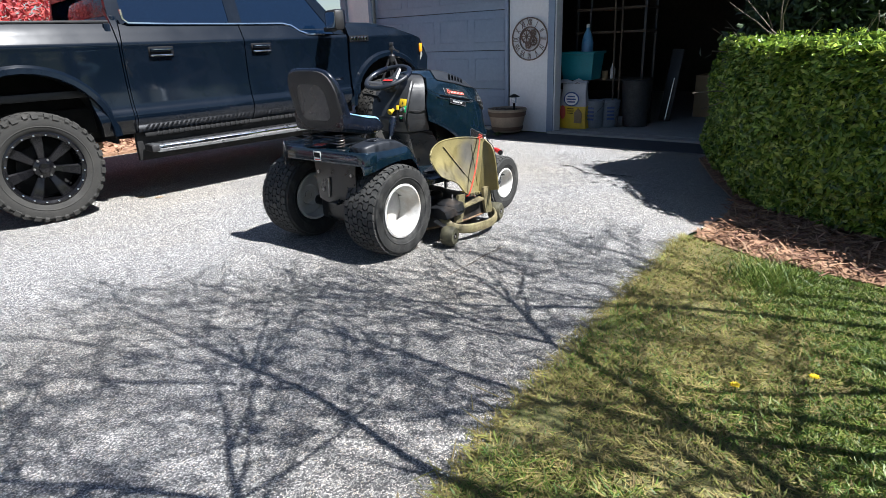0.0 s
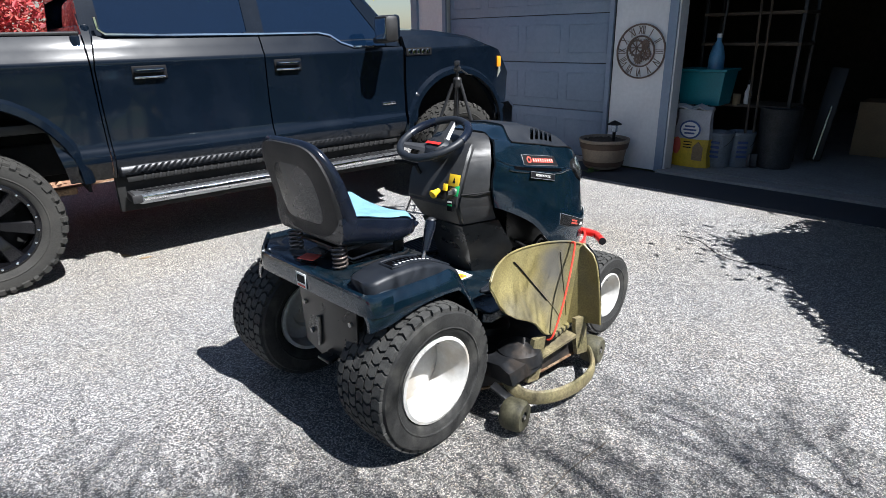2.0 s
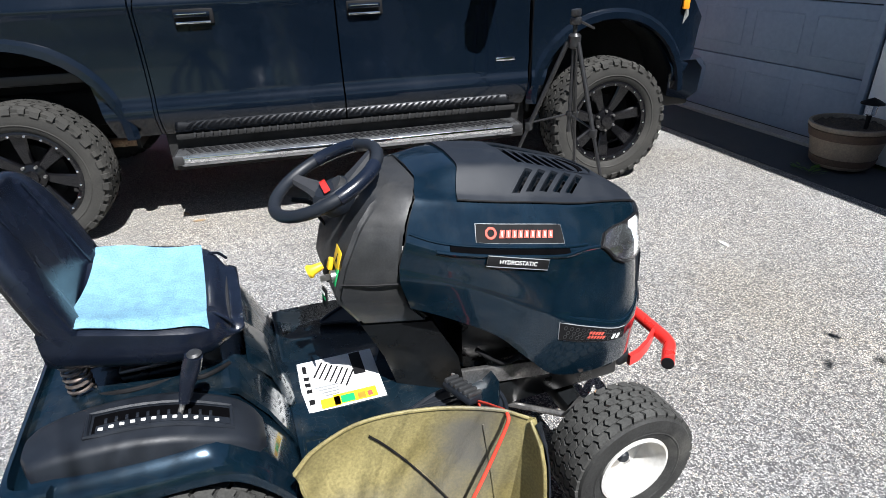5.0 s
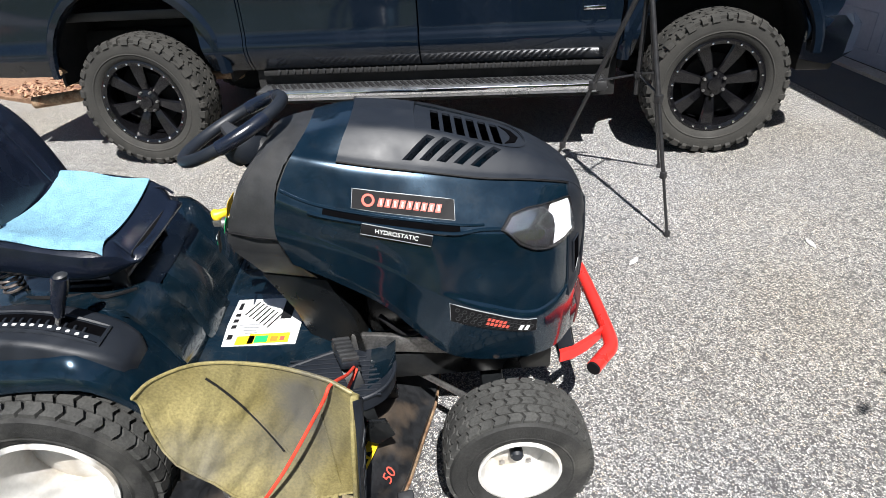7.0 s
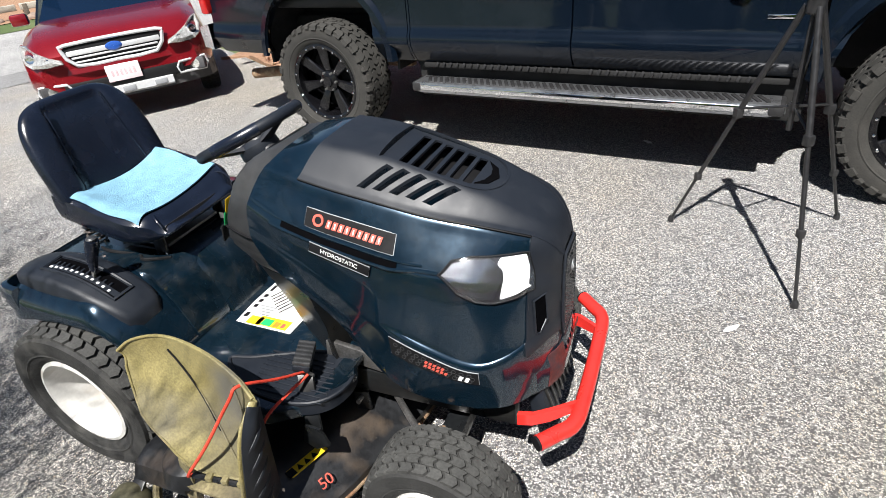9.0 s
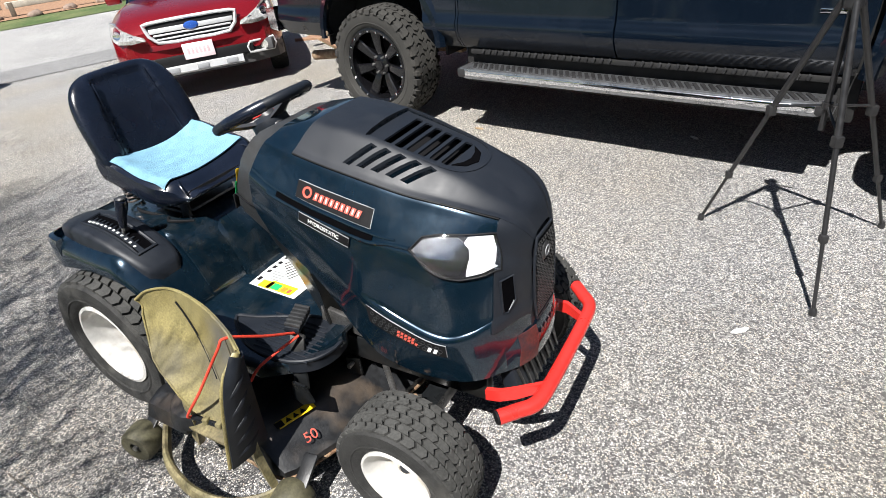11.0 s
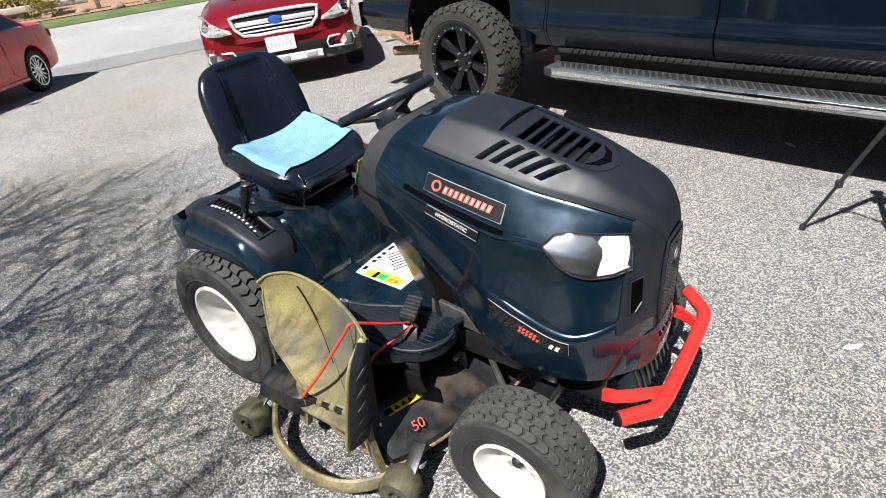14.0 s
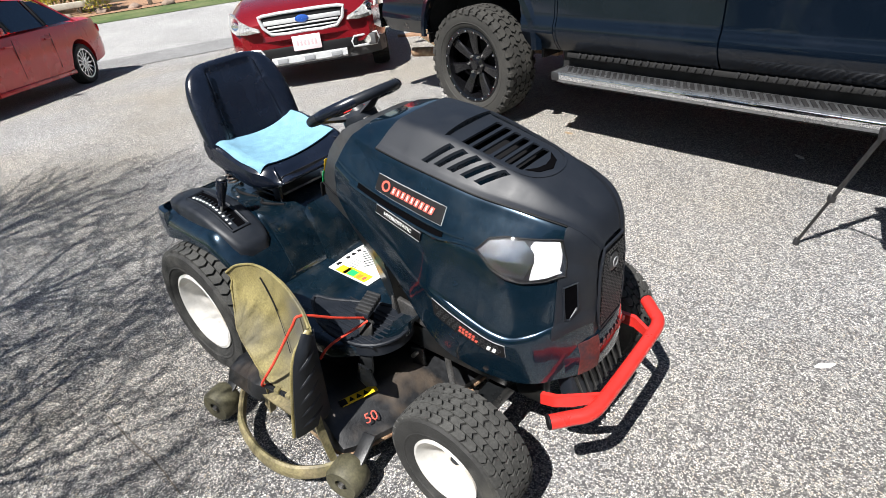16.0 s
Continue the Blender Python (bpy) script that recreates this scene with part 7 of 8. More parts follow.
# openwork clock on the pier
M_CLOCK = mat("weathered brown metal", (.16, .11, .085), .6, metal=.2, var=.35, scale=18, fine=90, stain=.3, stain_col=(.3, .24, .2), stain_scale=8)
ck_ = thing("wall_clock", at_garage(-.335, -.022, 1.232), "openwork brown metal wall clock with roman numerals and gears", "wall clock")
for r in (.272, .155):
    part("ring", lathe([(r - .011, -.006), (r + .005, -.006), (r + .005, .006), (r - .011, .006)], 72, closed=True), M_CLOCK, ck_, "brown metal ring")
for h, num in enumerate(("XII", "I", "II", "III", "IV", "V", "VI", "VII", "VIII", "IX", "X", "XI")):
    a = radians(90 - 30 * h)
    m = Matrix.Rotation(-a + radians(90), 4, "Y") @ Matrix.Translation((0, -.004, .207)) @ Matrix.Rotation(radians(90), 4, "X")
    words(num, .104, M_CLOCK, ck_, m @ Matrix.Diagonal((.62, 1.15, 1, 1)), "numeral", .003)
for (cx, cz, r, nt) in ((-.05, .035, .085, 18), (.055, -.025, .060, 14), (-.02, -.075, .045, 12), (.05, .075, .04, 12)):
    g = bmesh.new()
    lathe([(r - .018, -.004), (r, -.004), (r, .004), (r - .018, .004)], 40, bm=g, m=pose(cx, 0, cz), closed=True)
    for k in range(nt):
        a = 2 * math.pi * k / nt
        box((cx + (r + .004) * math.cos(a), 0, cz + (r + .004) * math.sin(a)), (.012, .007, .010), 0, (0, -math.degrees(a), 0), bm=g)
    for k in range(4):
        a = math.pi * k / 4
        box((cx, 0, cz), ((r - .01) * 2, .005, .011), 0, (0, -math.degrees(a), 0), bm=g)
    part("gear", g, M_CLOCK, ck_, "brown metal gear")

# inside the garage
M_TEAL = mat("teal plastic", (.01, .22, .27), .45, var=.12, scale=8)
M_JUG = mat("blue jug plastic", (.10, .28, .48), .3, var=.1, scale=8)
M_BAGW = mat("printed white sack", (.48, .49, .51), .45, var=.12, scale=12, bump=.3, bscale=30)
M_BAGY = mat("printed yellow sack", (.72, .48, .03), .45, var=.15, scale=12, bump=.3, bscale=30)
M_WOODS = mat("rough shelf timber", (.09, .065, .045), .8, var=.3, scale=9, fine=60)
M_GALV = mat("galvanised steel", (.09, .092, .095), .55, metal=.5, var=.3, scale=12)
M_BLUEP = mat("blue print", (.05, .09, .25), .5, var=.1)
M_BUCKET = mat("pale bucket plastic", (.19, .225, .26), .5, var=.2, scale=9, stain=.3, stain_col=(.12, .12, .11))
M_CARD = mat("cardboard", (.33, .23, .13), .85, var=.15, scale=8)
shelf = thing("storage_shelf", at_garage(.45, 1.02, .03), "dark metal storage shelf loaded with tubs and bottles", "shelf")
for z in (.62, 1.25, 1.55, 1.95):
    part("board", box((0, 0, z), (1.0, .46, .03), .004), M_WOODS, shelf)
for x in (-.48, .48):
    for y in (-.21, .21):
        part("upright", box((x, y, 1.02), (.035, .035, 2.04), .004), M_TPLAST, shelf)
tub = thing("storage_tub", at_garage(.14, .62, .67), "teal plastic storage tub", "tub")
part("tub_body", loft([[(sx * w, sy * d, z) for sx, sy in ((-1, -1), (1, -1), (1, 1), (-1, 1))] for w, d, z in ((.21, .15, 0), (.245, .18, .34), (.265, .20, .345), (.265, .20, .37), (.235, .17, .37), (.20, .14, .02))]), M_TEAL, tub, "teal tub", 30)
jug = thing("water_jug", at_garage(.20, .64, .86), "translucent blue plastic jug with a white cap", "jug")
part("jug_body", lathe([(.001, 0), (.075, 0), (.08, .02), (.08, .30), (.055, .40), (.022, .46), (.022, .49), (.001, .49)], 24, m=AX), M_JUG, jug)
part("jug_cap", lathe([(.001, .53), (.024, .53), (.026, .49), (.001, .489)], 16, m=AX), M_WHITEP, jug, "white cap")
sp = thing("spray_bottle", at_garage(.50, .85, .65), "white spray bottle on the shelf", "bottle")
part("bottle_body", lathe([(.001, 0), (.035, 0), (.036, .14), (.016, .19), (.016, .23)], 18, m=AX), M_WHITEP, sp)
part("bottle_cap", lathe([(.018, .22), (.018, .26), (.001, .27)], 14, m=AX), M_BLACKP, sp)
pc = thing("paint_can", at_garage(.40, .82, .65), "small tan tin on the shelf", "tin")
part("tin_body", lathe([(.001, 0), (.04, 0), (.04, .12), (.001, .12)], 20, m=AX), M_CARD, pc)
bag = thing("seed_bag", at_garage(.17, .36, .03), "yellow and white printed sack of bird seed standing on the floor", "sack")
rows_ = []
for k in range(9):
    t = k / 8
    w, d = .20 - .02 * t - .012 * math.sin(9 * t), .085 * (1 - .6 * t ** 2) + .01
    rows_.append([(sx * w * (1 + .04 * math.sin(7 * t + sx)), sy * d, .60 * t) for sx, sy in ((-1, -.6), (-.6, -1), (0, -1.08), (.6, -1), (1, -.6), (1, .6), (.6, 1), (-.6, 1), (-1, .6))])
part("sack_lower", loft(rows_[:5]), M_BAGY, bag, "yellow lower half", 60)
part("sack_upper", loft(rows_[4:]), M_BAGW, bag, "white upper half", 60)
part("sack_folded_top", loft([[(x, y, .60 + z + .02 * math.sin(x * 30)) for y, z in ((-.04, 0), (-.05, .02), (.0, .05), (.04, .02))] for x in (-.20, -.12, -.04, .05, .12, .19)]), M_BAGW, bag)
part("roundel", lathe([(.001, .004), (.105, .004), (.115, 0)], 32, m=pose(0, -.098, .40) @ Matrix.Rotation(radians(180), 4, "Z") @ Matrix.Diagonal((1, 1, .85, 1))), M_BLUEP, bag, "blue and white round print")
part("roundel_field", lathe([(.001, .005), (.097, .0045)], 32, m=pose(0, -.0985, .40) @ Matrix.Rotation(radians(180), 4, "Z") @ Matrix.Diagonal((1, 1, .83, 1))), M_WHITEP, bag)
for k in range(3):
    part("print_bar", box((0, -.106, .435 - k * .036), (.14 - .03 * abs(k - 1), .003, .018)), M_BLUEP, bag)
part("print_bird", lathe([(.001, .004), (.06, .002), (.062, 0)], 20, m=pose(-.13, -.092, .22) @ Matrix.Rotation(radians(180), 4, "Z") @ Matrix.Diagonal((.7, 1, 1.5, 1))), M_REDP, bag, "red blot print")
part("print_house", prism([(.05, .08), (.16, .08), (.16, .22), (.105, .28), (.05, .22)], -.104, -.098, "y"), M_CARD, bag, "brown print")
for k in range(3):
    part("print_line", box((-.01, -.101, .27 - k * .03), (.09, .003, .010)), M_BLACKP, bag)
bk0 = thing("bucket", at_garage(.40, .52, .03), "pale plastic bucket with a printed side", "bucket", "buckets by the seed bag")
part("pail", lathe([(.001, 0), (.12, 0), (.14, .34), (.148, .345), (.148, .37), (.135, .37), (.13, .33)], 32, m=AX), M_BUCKET, bk0)
for k in range(4):
    part("print_bar", box((0, -.137 - k * .0, .12 + k * .05), (.10, .006, .025), .001, (3, 0, 0)), M_BLUEP, bk0)
part("bail", tube([(.14 * math.cos(a), -.02 - .10 * math.sin(a), .33 - .13 * math.sin(a)) for a in (math.pi * k / 14 for k in range(15))], .004, 6), M_GALV, bk0)
copy_thing(bk0, at_garage(.56, .66, .03, 30))
bin_ = thing("dust_bin", at_garage(.86, .85, .03), "dull grey metal bin in the dark of the garage", "bin")
part("bin_body", lathe([(.001, 0), (.17, 0), (.20, .60), (.21, .62), (.19, .63), (.001, .62)], 32, m=AX), M_GALV, bin_)
for k, (x, y, h, tilt) in enumerate(((.16, .62, 2.0, 2), (.62, .62, 1.9, -3), (.68, .66, 1.85, -2))):
    t_ = thing("long_handle_tool", at_garage(x, y, .03), "long-handled garden tool leaning on the shelf", "garden tool", "garden tools in the garage")
    part("shaft", rod((0, 0, 0), (.03 * tilt, .12, h), .012, n=10), M_WOODS if k else M_GALV, t_)
    part("tool_head", box((0, 0, .08), (.16, .03, .14), .01), M_GALV, t_)
bench = thing("work_bench", at_garage(2.15, 3.2, .03), "pale cabinet with clutter on top, deep in the dark garage", "cabinet")
part("cabinet_body", box((0, 0, .42), (1.2, .6, .84), .01), M_GREYPL, bench)
part("cabinet_top", box((0, 0, .86), (1.26, .64, .04), .006), M_WOODS, bench)
fan_ = thing("wheel_rim_stack", at_garage(2.25, 3.1, .92), "dark round machine part lying on the cabinet", "machine part")
part("ring", lathe([(.10, -.05), (.20, -.05), (.22, 0), (.20, .05), (.10, .05)], 28, closed=True), M_UNDER, fan_)
fan_.matrix_world = at_garage(2.25, 3.1, 1.13)
lad = thing("leaning_board", at_garage(1.12, 1.5, .03), "grey folded board leaning in the dark garage", "board")
part("board", box((0, 0, .5), (.17, .04, 1.0), .02, (-10, 4, 0)), M_TPLAST, lad)
part("board_rail", rod((-.02, -.10, .02), (.04, -.02, .6), .012, n=10), M_DULLCH, lad)
cart = thing("hand_cart", at_garage(3.0, 1.6, .03), "blue hand cart standing in the shadow", "cart")
part("tray", box((0, 0, .55), (.7, .5, .18), .03), mat("blue cart paint", (.02, .06, .35), .4, var=.1), cart)
for x in (-.25, .25):
    part("cart_leg", rod((x, -.2, 0), (x, -.2, .5), .016, n=10), M_DULLCH, cart)
    part("cart_leg", rod((x, .2, 0), (x, .2, .5), .016, n=10), M_DULLCH, cart)
crate = thing("cardboard_box", at_garage(1.55, 2.3, .03), "brown cardboard box on the garage floor", "box")
part("carton", box((0, 0, .3), (.5, .5, .6), .005), M_CARD, crate)
part("tape", box((0, 0, .602), (.06, .5, .003)), M_POT, crate)

# ---------------------------------------------------------------- planting
def scatter_mesh(name, quads, material, parent=None, label=""):
    v = np.concatenate(quads).reshape(-1, 3)
    f = np.arange(len(v)).reshape(-1, 4)
    me = bpy.data.meshes.new(name)
    me.from_pydata(v.tolist(), [], f.tolist())
    me.materials.append(material)
    ob = new(name, me)
    ob.parent = parent
    return tagged(ob, label)


rng = np.random.default_rng(5)


def leaf_quads(p, nrm, length, width, spread=.8):
    """One four-cornered leaf at each point, facing roughly along nrm, with a fold towards its tip."""
    k = len(p)
    d = rng.normal(size=(k, 3)) * spread + nrm
    d /= np.linalg.norm(d, axis=1)[:, None]
    up = rng.normal(size=(k, 3))
    a = np.cross(d, up); a /= np.linalg.norm(a, axis=1)[:, None]
    b = np.cross(d, a)
    L, W = length * rng.uniform(.6, 1.3, (k, 1)), width * rng.uniform(.6, 1.3, (k, 1))
    return np.stack([p - a * L, p + b * W - d * L * .15, p + a * L, p - b * W - d * L * .15], 1)


M_HEDGE = leafy("hedge leaves", [(.038, .078, .010), (.08, .145, .016), (.17, .27, .030), (.36, .46, .07), (.06, .115, .014)], .22, .14)
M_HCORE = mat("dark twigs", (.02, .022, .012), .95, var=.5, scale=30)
hedge = thing("hedge", pose(0, 0, 0), "dense clipped green hedge with small glossy leaves", "hedge")
HP = [(2.38, 5.05), (2.39, 4.62), (2.56, 4.17), (2.82, 3.68), (3.26, 2.95), (3.7, 2.3), (5.2, 2.6), (5.6, 4.4), (4.4, 5.9), (3.4, 6.6), (2.95, 6.7), (2.60, 6.2)]
HH = 1.17


def inset(poly, f, c=None):
    c = c or (sum(p[0] for p in poly) / len(poly), sum(p[1] for p in poly) / len(poly))
    return [(c[0] + (p[0] - c[0]) * f, c[1] + (p[1] - c[1]) * f) for p in poly]


# solid dark core: blocks light and stands for the shade between leaves
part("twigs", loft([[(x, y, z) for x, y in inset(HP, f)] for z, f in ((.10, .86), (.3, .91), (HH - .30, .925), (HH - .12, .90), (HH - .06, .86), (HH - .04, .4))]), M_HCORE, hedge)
pts, nrms = [], []
hp = np.array(HP)
seg = np.roll(hp, -1, 0) - hp
sl_ = np.linalg.norm(seg, axis=1)
for i in range(len(hp)):
    near = 1 if i in (0, 1, 2, 3, 4, 10, 11) else .12
    k = int(sl_[i] * 10000 * near)
    t, z = rng.uniform(0, 1, k), rng.uniform(.06, HH, k)
    nx = np.array([seg[i][1], -seg[i][0]]) / sl_[i]
    bulge = .03 * np.sin(6 * t * sl_[i] + 3 * z) + .025 * np.sin(11 * z + 5 * t * sl_[i] + i) - .11 * np.clip((z - HH + .22) / .22, 0, 1) ** 2 - .12 * np.clip((.25 - z) / .25, 0, 1)
    q = hp[i] + seg[i] * t[:, None] + nx * (bulge - np.abs(rng.normal(0, .035, k)))[:, None]
    pts.append(np.c_[q, z]); nrms.append(np.c_[np.tile(nx, (k, 1)), .45 + 1.9 * np.clip((z - HH + .40) / .40, 0, 1)])
k = 40000
xy = np.c_[rng.uniform(2.15, 5.7, k), rng.uniform(2.2, 6.8, k)]
inside = np.zeros(k, bool)
j = len(hp) - 1
for i in range(len(hp)):
    c = ((hp[i][1] > xy[:, 1]) != (hp[j][1] > xy[:, 1])) & (xy[:, 0] < (hp[j][0] - hp[i][0]) * (xy[:, 1] - hp[i][1]) / (hp[j][1] - hp[i][1]) + hp[i][0])
    inside ^= c
    j = i
xy = xy[inside]
z = HH + .015 * np.sin(xy[:, 0] * 7 + xy[:, 1] * 3) + .02 * np.sin(xy[:, 1] * 9) - np.abs(rng.normal(0, .03, len(xy)))
pts.append(np.c_[xy, z]); nrms.append(np.tile([0, 0, 1.0], (len(xy), 1)))
pts, nrms = np.concatenate(pts), np.concatenate(nrms)
scatter_mesh("foliage", [leaf_quads(pts, nrms, .030, .016, .75)], M_HEDGE, hedge, "small bright green leaves")
# stray sprigs above the clipped top
kk = rng.choice(len(xy), 260)
sp_ = np.repeat(np.c_[xy[kk], np.full(len(kk), HH)], 7, 0) + np.c_[rng.normal(0, .012, (1820, 2)), np.tile(np.linspace(0, .06, 7), len(kk))]
scatter_mesh("sprigs", [leaf_quads(sp_, np.tile([0, 0, .6], (len(sp_), 1)), .018, .009, 1)], M_HEDGE, hedge)

# lawn corner with tufts, dry thatch and dandelions
LP = [(1.795, 4.05), (1.60, 3.70), (1.33, 3.29), (1.09, 2.88), (.92, 2.58), (.74, 2.26), (.58, 2.01), (.43, 1.71), (.2, 1.2), (-.1, .4), (-.6, -1.2), (2, -3), (8, -2), (8, 2.6), (3.2, 2.7), (2.52, 3.14), (2.29, 3.36), (1.99, 3.72)]
sheet("lawn", LP, .012, M_SOIL, "thin patchy lawn with bare thatch beside the driveway", .22, .018, thick=.05)
BP = [(1.835, 4.04), (1.99, 3.73), (2.29, 3.37), (2.52, 3.15), (3.2, 2.71), (6.5, 2.0), (6.5, 5.5), (3.3, 7.0), (2.66, 6.5), (2.50, 5.6), (2.42, 4.9), (2.12, 4.36)]
sheet("mulch_bed", BP, .018, M_BARKBED, "shredded brown mulch bed under the hedge", .25, .03, thick=.06)


def in_poly(xy, poly):
    P = np.array(poly)
    res = np.zeros(len(xy), bool)
    j = len(P) - 1
    for i in range(len(P)):
        if P[i][1] != P[j][1]:
            res ^= ((P[i][1] > xy[:, 1]) != (P[j][1] > xy[:, 1])) & (xy[:, 0] < (P[j][0] - P[i][0]) * (xy[:, 1] - P[i][1]) / (P[j][1] - P[i][1]) + P[i][0])
        j = i
    return res


def blades(xy, h, w, lean, z0=.012):
    k = len(xy)
    a = rng.uniform(0, 2 * np.pi, k)
    side = np.c_[np.cos(a), np.sin(a), np.zeros(k)] * (w * rng.uniform(.6, 1.4, k))[:, None]
    hh = h * rng.uniform(.5, 1.3, k)
    b = np.c_[xy, np.full(k, z0)]
    ln = rng.normal(0, lean, (k, 2)) * hh[:, None]
    tip = b + np.c_[ln, hh * .8]
    return np.stack([b - side, b + side, tip + side * .3, tip - side * .3], 1)


def density(xy):
    """Patchy growth: 0 bare to 1 thick."""
    return np.clip(.5 + .5 * np.sin(xy[:, 0] * 4.1 + 1.3 * np.sin(xy[:, 1] * 3.3)) * np.sin(xy[:, 1] * 3.7 + xy[:, 0] * 1.1) + np.clip((xy[:, 0] - .55 * xy[:, 1] - .25) * .9, -.45, .6), .06, 1)


M_GRASS = leafy("grass blades", [(.035, .075, .010), (.08, .15, .018), (.15, .22, .030), (.22, .25, .055), (.055, .105, .014)], .5, .25)
M_THATCH = leafy("dry thatch", [(.22, .18, .06), (.33, .27, .10), (.15, .11, .045), (.26, .25, .06), (.14, .17, .035)], .8, .15)
M_CHIP = leafy("bark shreds", [(.20, .10, .06), (.33, .19, .11), (.42, .27, .17), (.26, .14, .09), (.12, .06, .04)], .85, .05)
g = np.c_[rng.uniform(.2, 3.2, 230000), rng.uniform(1.0, 4.1, 230000)]
g = g[in_poly(g, LP)]
g = g[rng.uniform(0, 1, len(g)) < density(g)]
tagged(scatter_mesh("grass", [blades(g, .024, .0036, .9)], M_GRASS), "short patchy green grass blades", "grass", kind="stuff")
g = np.c_[rng.uniform(.2, 3.2, 110000), rng.uniform(.9, 4.1, 110000)]
g = g[in_poly(g, LP)]
g = g[rng.uniform(0, 1, len(g)) < 1.1 - density(g)]
tagged(scatter_mesh("thatch", [blades(g, .022, .0034, 1.6)], M_THATCH), "dry yellow thatch and dead grass", "grass", kind="stuff")
g = np.c_[rng.uniform(-.4, 6, 60000), rng.uniform(-2, 2.6, 60000)]
g = g[in_poly(g, LP) & ~((g[:, 0] < 3.2) & (g[:, 1] > 1.0))]
tagged(scatter_mesh("grass", [blades(g, .035, .006, .9)], M_GRASS), "thin green grass over the rest of the lawn", "grass", kind="stuff")
# taller tuft
tc_ = np.array([1.98, 3.28])
g = tc_ + rng.normal(0, .09, (900, 2))
tagged(scatter_mesh("grass_tuft", [blades(g, .085, .0028, .6)], M_GRASS), "taller dark green tuft of grass", "grass", kind="stuff")
# edge crumbs where lawn and asphalt meet
eg = []
for a, b in zip(LP[:9], LP[1:9]):
    k = 500
    t = rng.uniform(0, 1, (k, 1))
    eg.append(np.array(a) * (1 - t) + np.array(b) * t + rng.normal(-.01, .035, (k, 2)))
tagged(scatter_mesh("edge_thatch", [blades(np.concatenate(eg), .022, .003, 1.8, .004)], M_THATCH), "dry grass creeping over the asphalt edge", "grass", kind="stuff")
M_DANDY = mat("dandelion yellow", (.85, .62, .02), .7, var=.15, scale=60)
for x, y in ((1.72, 2.30), (1.42, 2.24)):
    dn = thing("dandelion", pose(x, y, .02), "yellow dandelion flower in the grass", "flower", "dandelions in the lawn")
    part("stem", rod((0, 0, 0), (.004, 0, .035), .002, n=6), M_WEED, dn)
    bm = bmesh.new()
    for k in range(26):
        a = k * 2.4
        r = .003 + .012 * (k / 26) ** .6
        box((r * math.cos(a), r * math.sin(a), .038 - .15 * r), (.010, .004, .002), 0, (0, -20, math.degrees(a)), bm=bm)
    part("petals", bm, M_DANDY, dn, "yellow petals")
# mulch shreds
g = np.c_[rng.uniform(1.7, 4.2, 16000), rng.uniform(2.4, 6.4, 16000)]
g = g[in_poly(g, BP)]
k = len(g)
p = np.c_[g, .03 + np.abs(rng.normal(0, .018, k))]
a = rng.uniform(0, 6.28, k)
d = np.c_[np.cos(a), np.sin(a), rng.normal(0, .25, k)] * rng.uniform(.02, .07, (k, 1))
s_ = np.c_[-np.sin(a), np.cos(a), rng.normal(0, .4, k)] * rng.uniform(.003, .007, (k, 1))
tagged(scatter_mesh("mulch_shreds", [np.stack([p - d - s_, p - d + s_, p + d + s_ * .5, p + d - s_ * .5], 1)], M_CHIP), "loose shredded brown bark mulch", "mulch", kind="stuff")

# bed and red-leaved shrubs beyond the truck
sheet("shrub_bed", [(-8.2, 2.9), (-8.0, 3.35), (-6.18, 3.95), (-4.52, 7.45), (-3.08, 9.25), (-2.6, 11.2), (-6, 14), (-14, 9), (-11, 4)], .03, M_BARKBED, "brown leaf-littered bed beyond the truck", .5, .04, thick=.07)
g = np.c_[rng.uniform(-7.5, -2.6, 9000), rng.uniform(3.4, 11, 9000)]
g = g[in_poly(g, [(-7.3, 3.6), (-6.15, 3.95), (-4.5, 7.45), (-3.06, 9.25), (-2.8, 10.6), (-4.4, 11), (-7.5, 5.5)])]
k = len(g)
p = np.c_[g, .05 + np.abs(rng.normal(0, .02, k)) + np.array([fall(a, b) for a, b in g])]
tagged(scatter_mesh("leaf_litter", [leaf_quads(p, np.tile([0, 0, 1.2], (k, 1)), .04, .022, .6)], M_CHIP), "dry brown fallen leaves", "leaves", kind="stuff")
M_REDLEAF = leafy("red leaves", [(.30, .02, .03), (.45, .05, .05), (.55, .12, .10), (.22, .015, .03), (.40, .10, .06)], .5, .35)
M_YELLEAF = leafy("yellow-green leaves", [(.42, .34, .03), (.55, .45, .05), (.25, .28, .04), (.16, .22, .03)], .5, .35)
# leaf tones lowered so that the sunlit evergreens pass for shaded
M_DKLEAF = leafy("dark evergreen leaves", [(.012, .026, .009), (.020, .042, .012), (.032, .060, .015)], .55, .10)
M_BARK = mat("grey-brown bark", (.16, .13, .10), .9, var=.4, scale=10, fine=60, bump=.8, bscale=60)


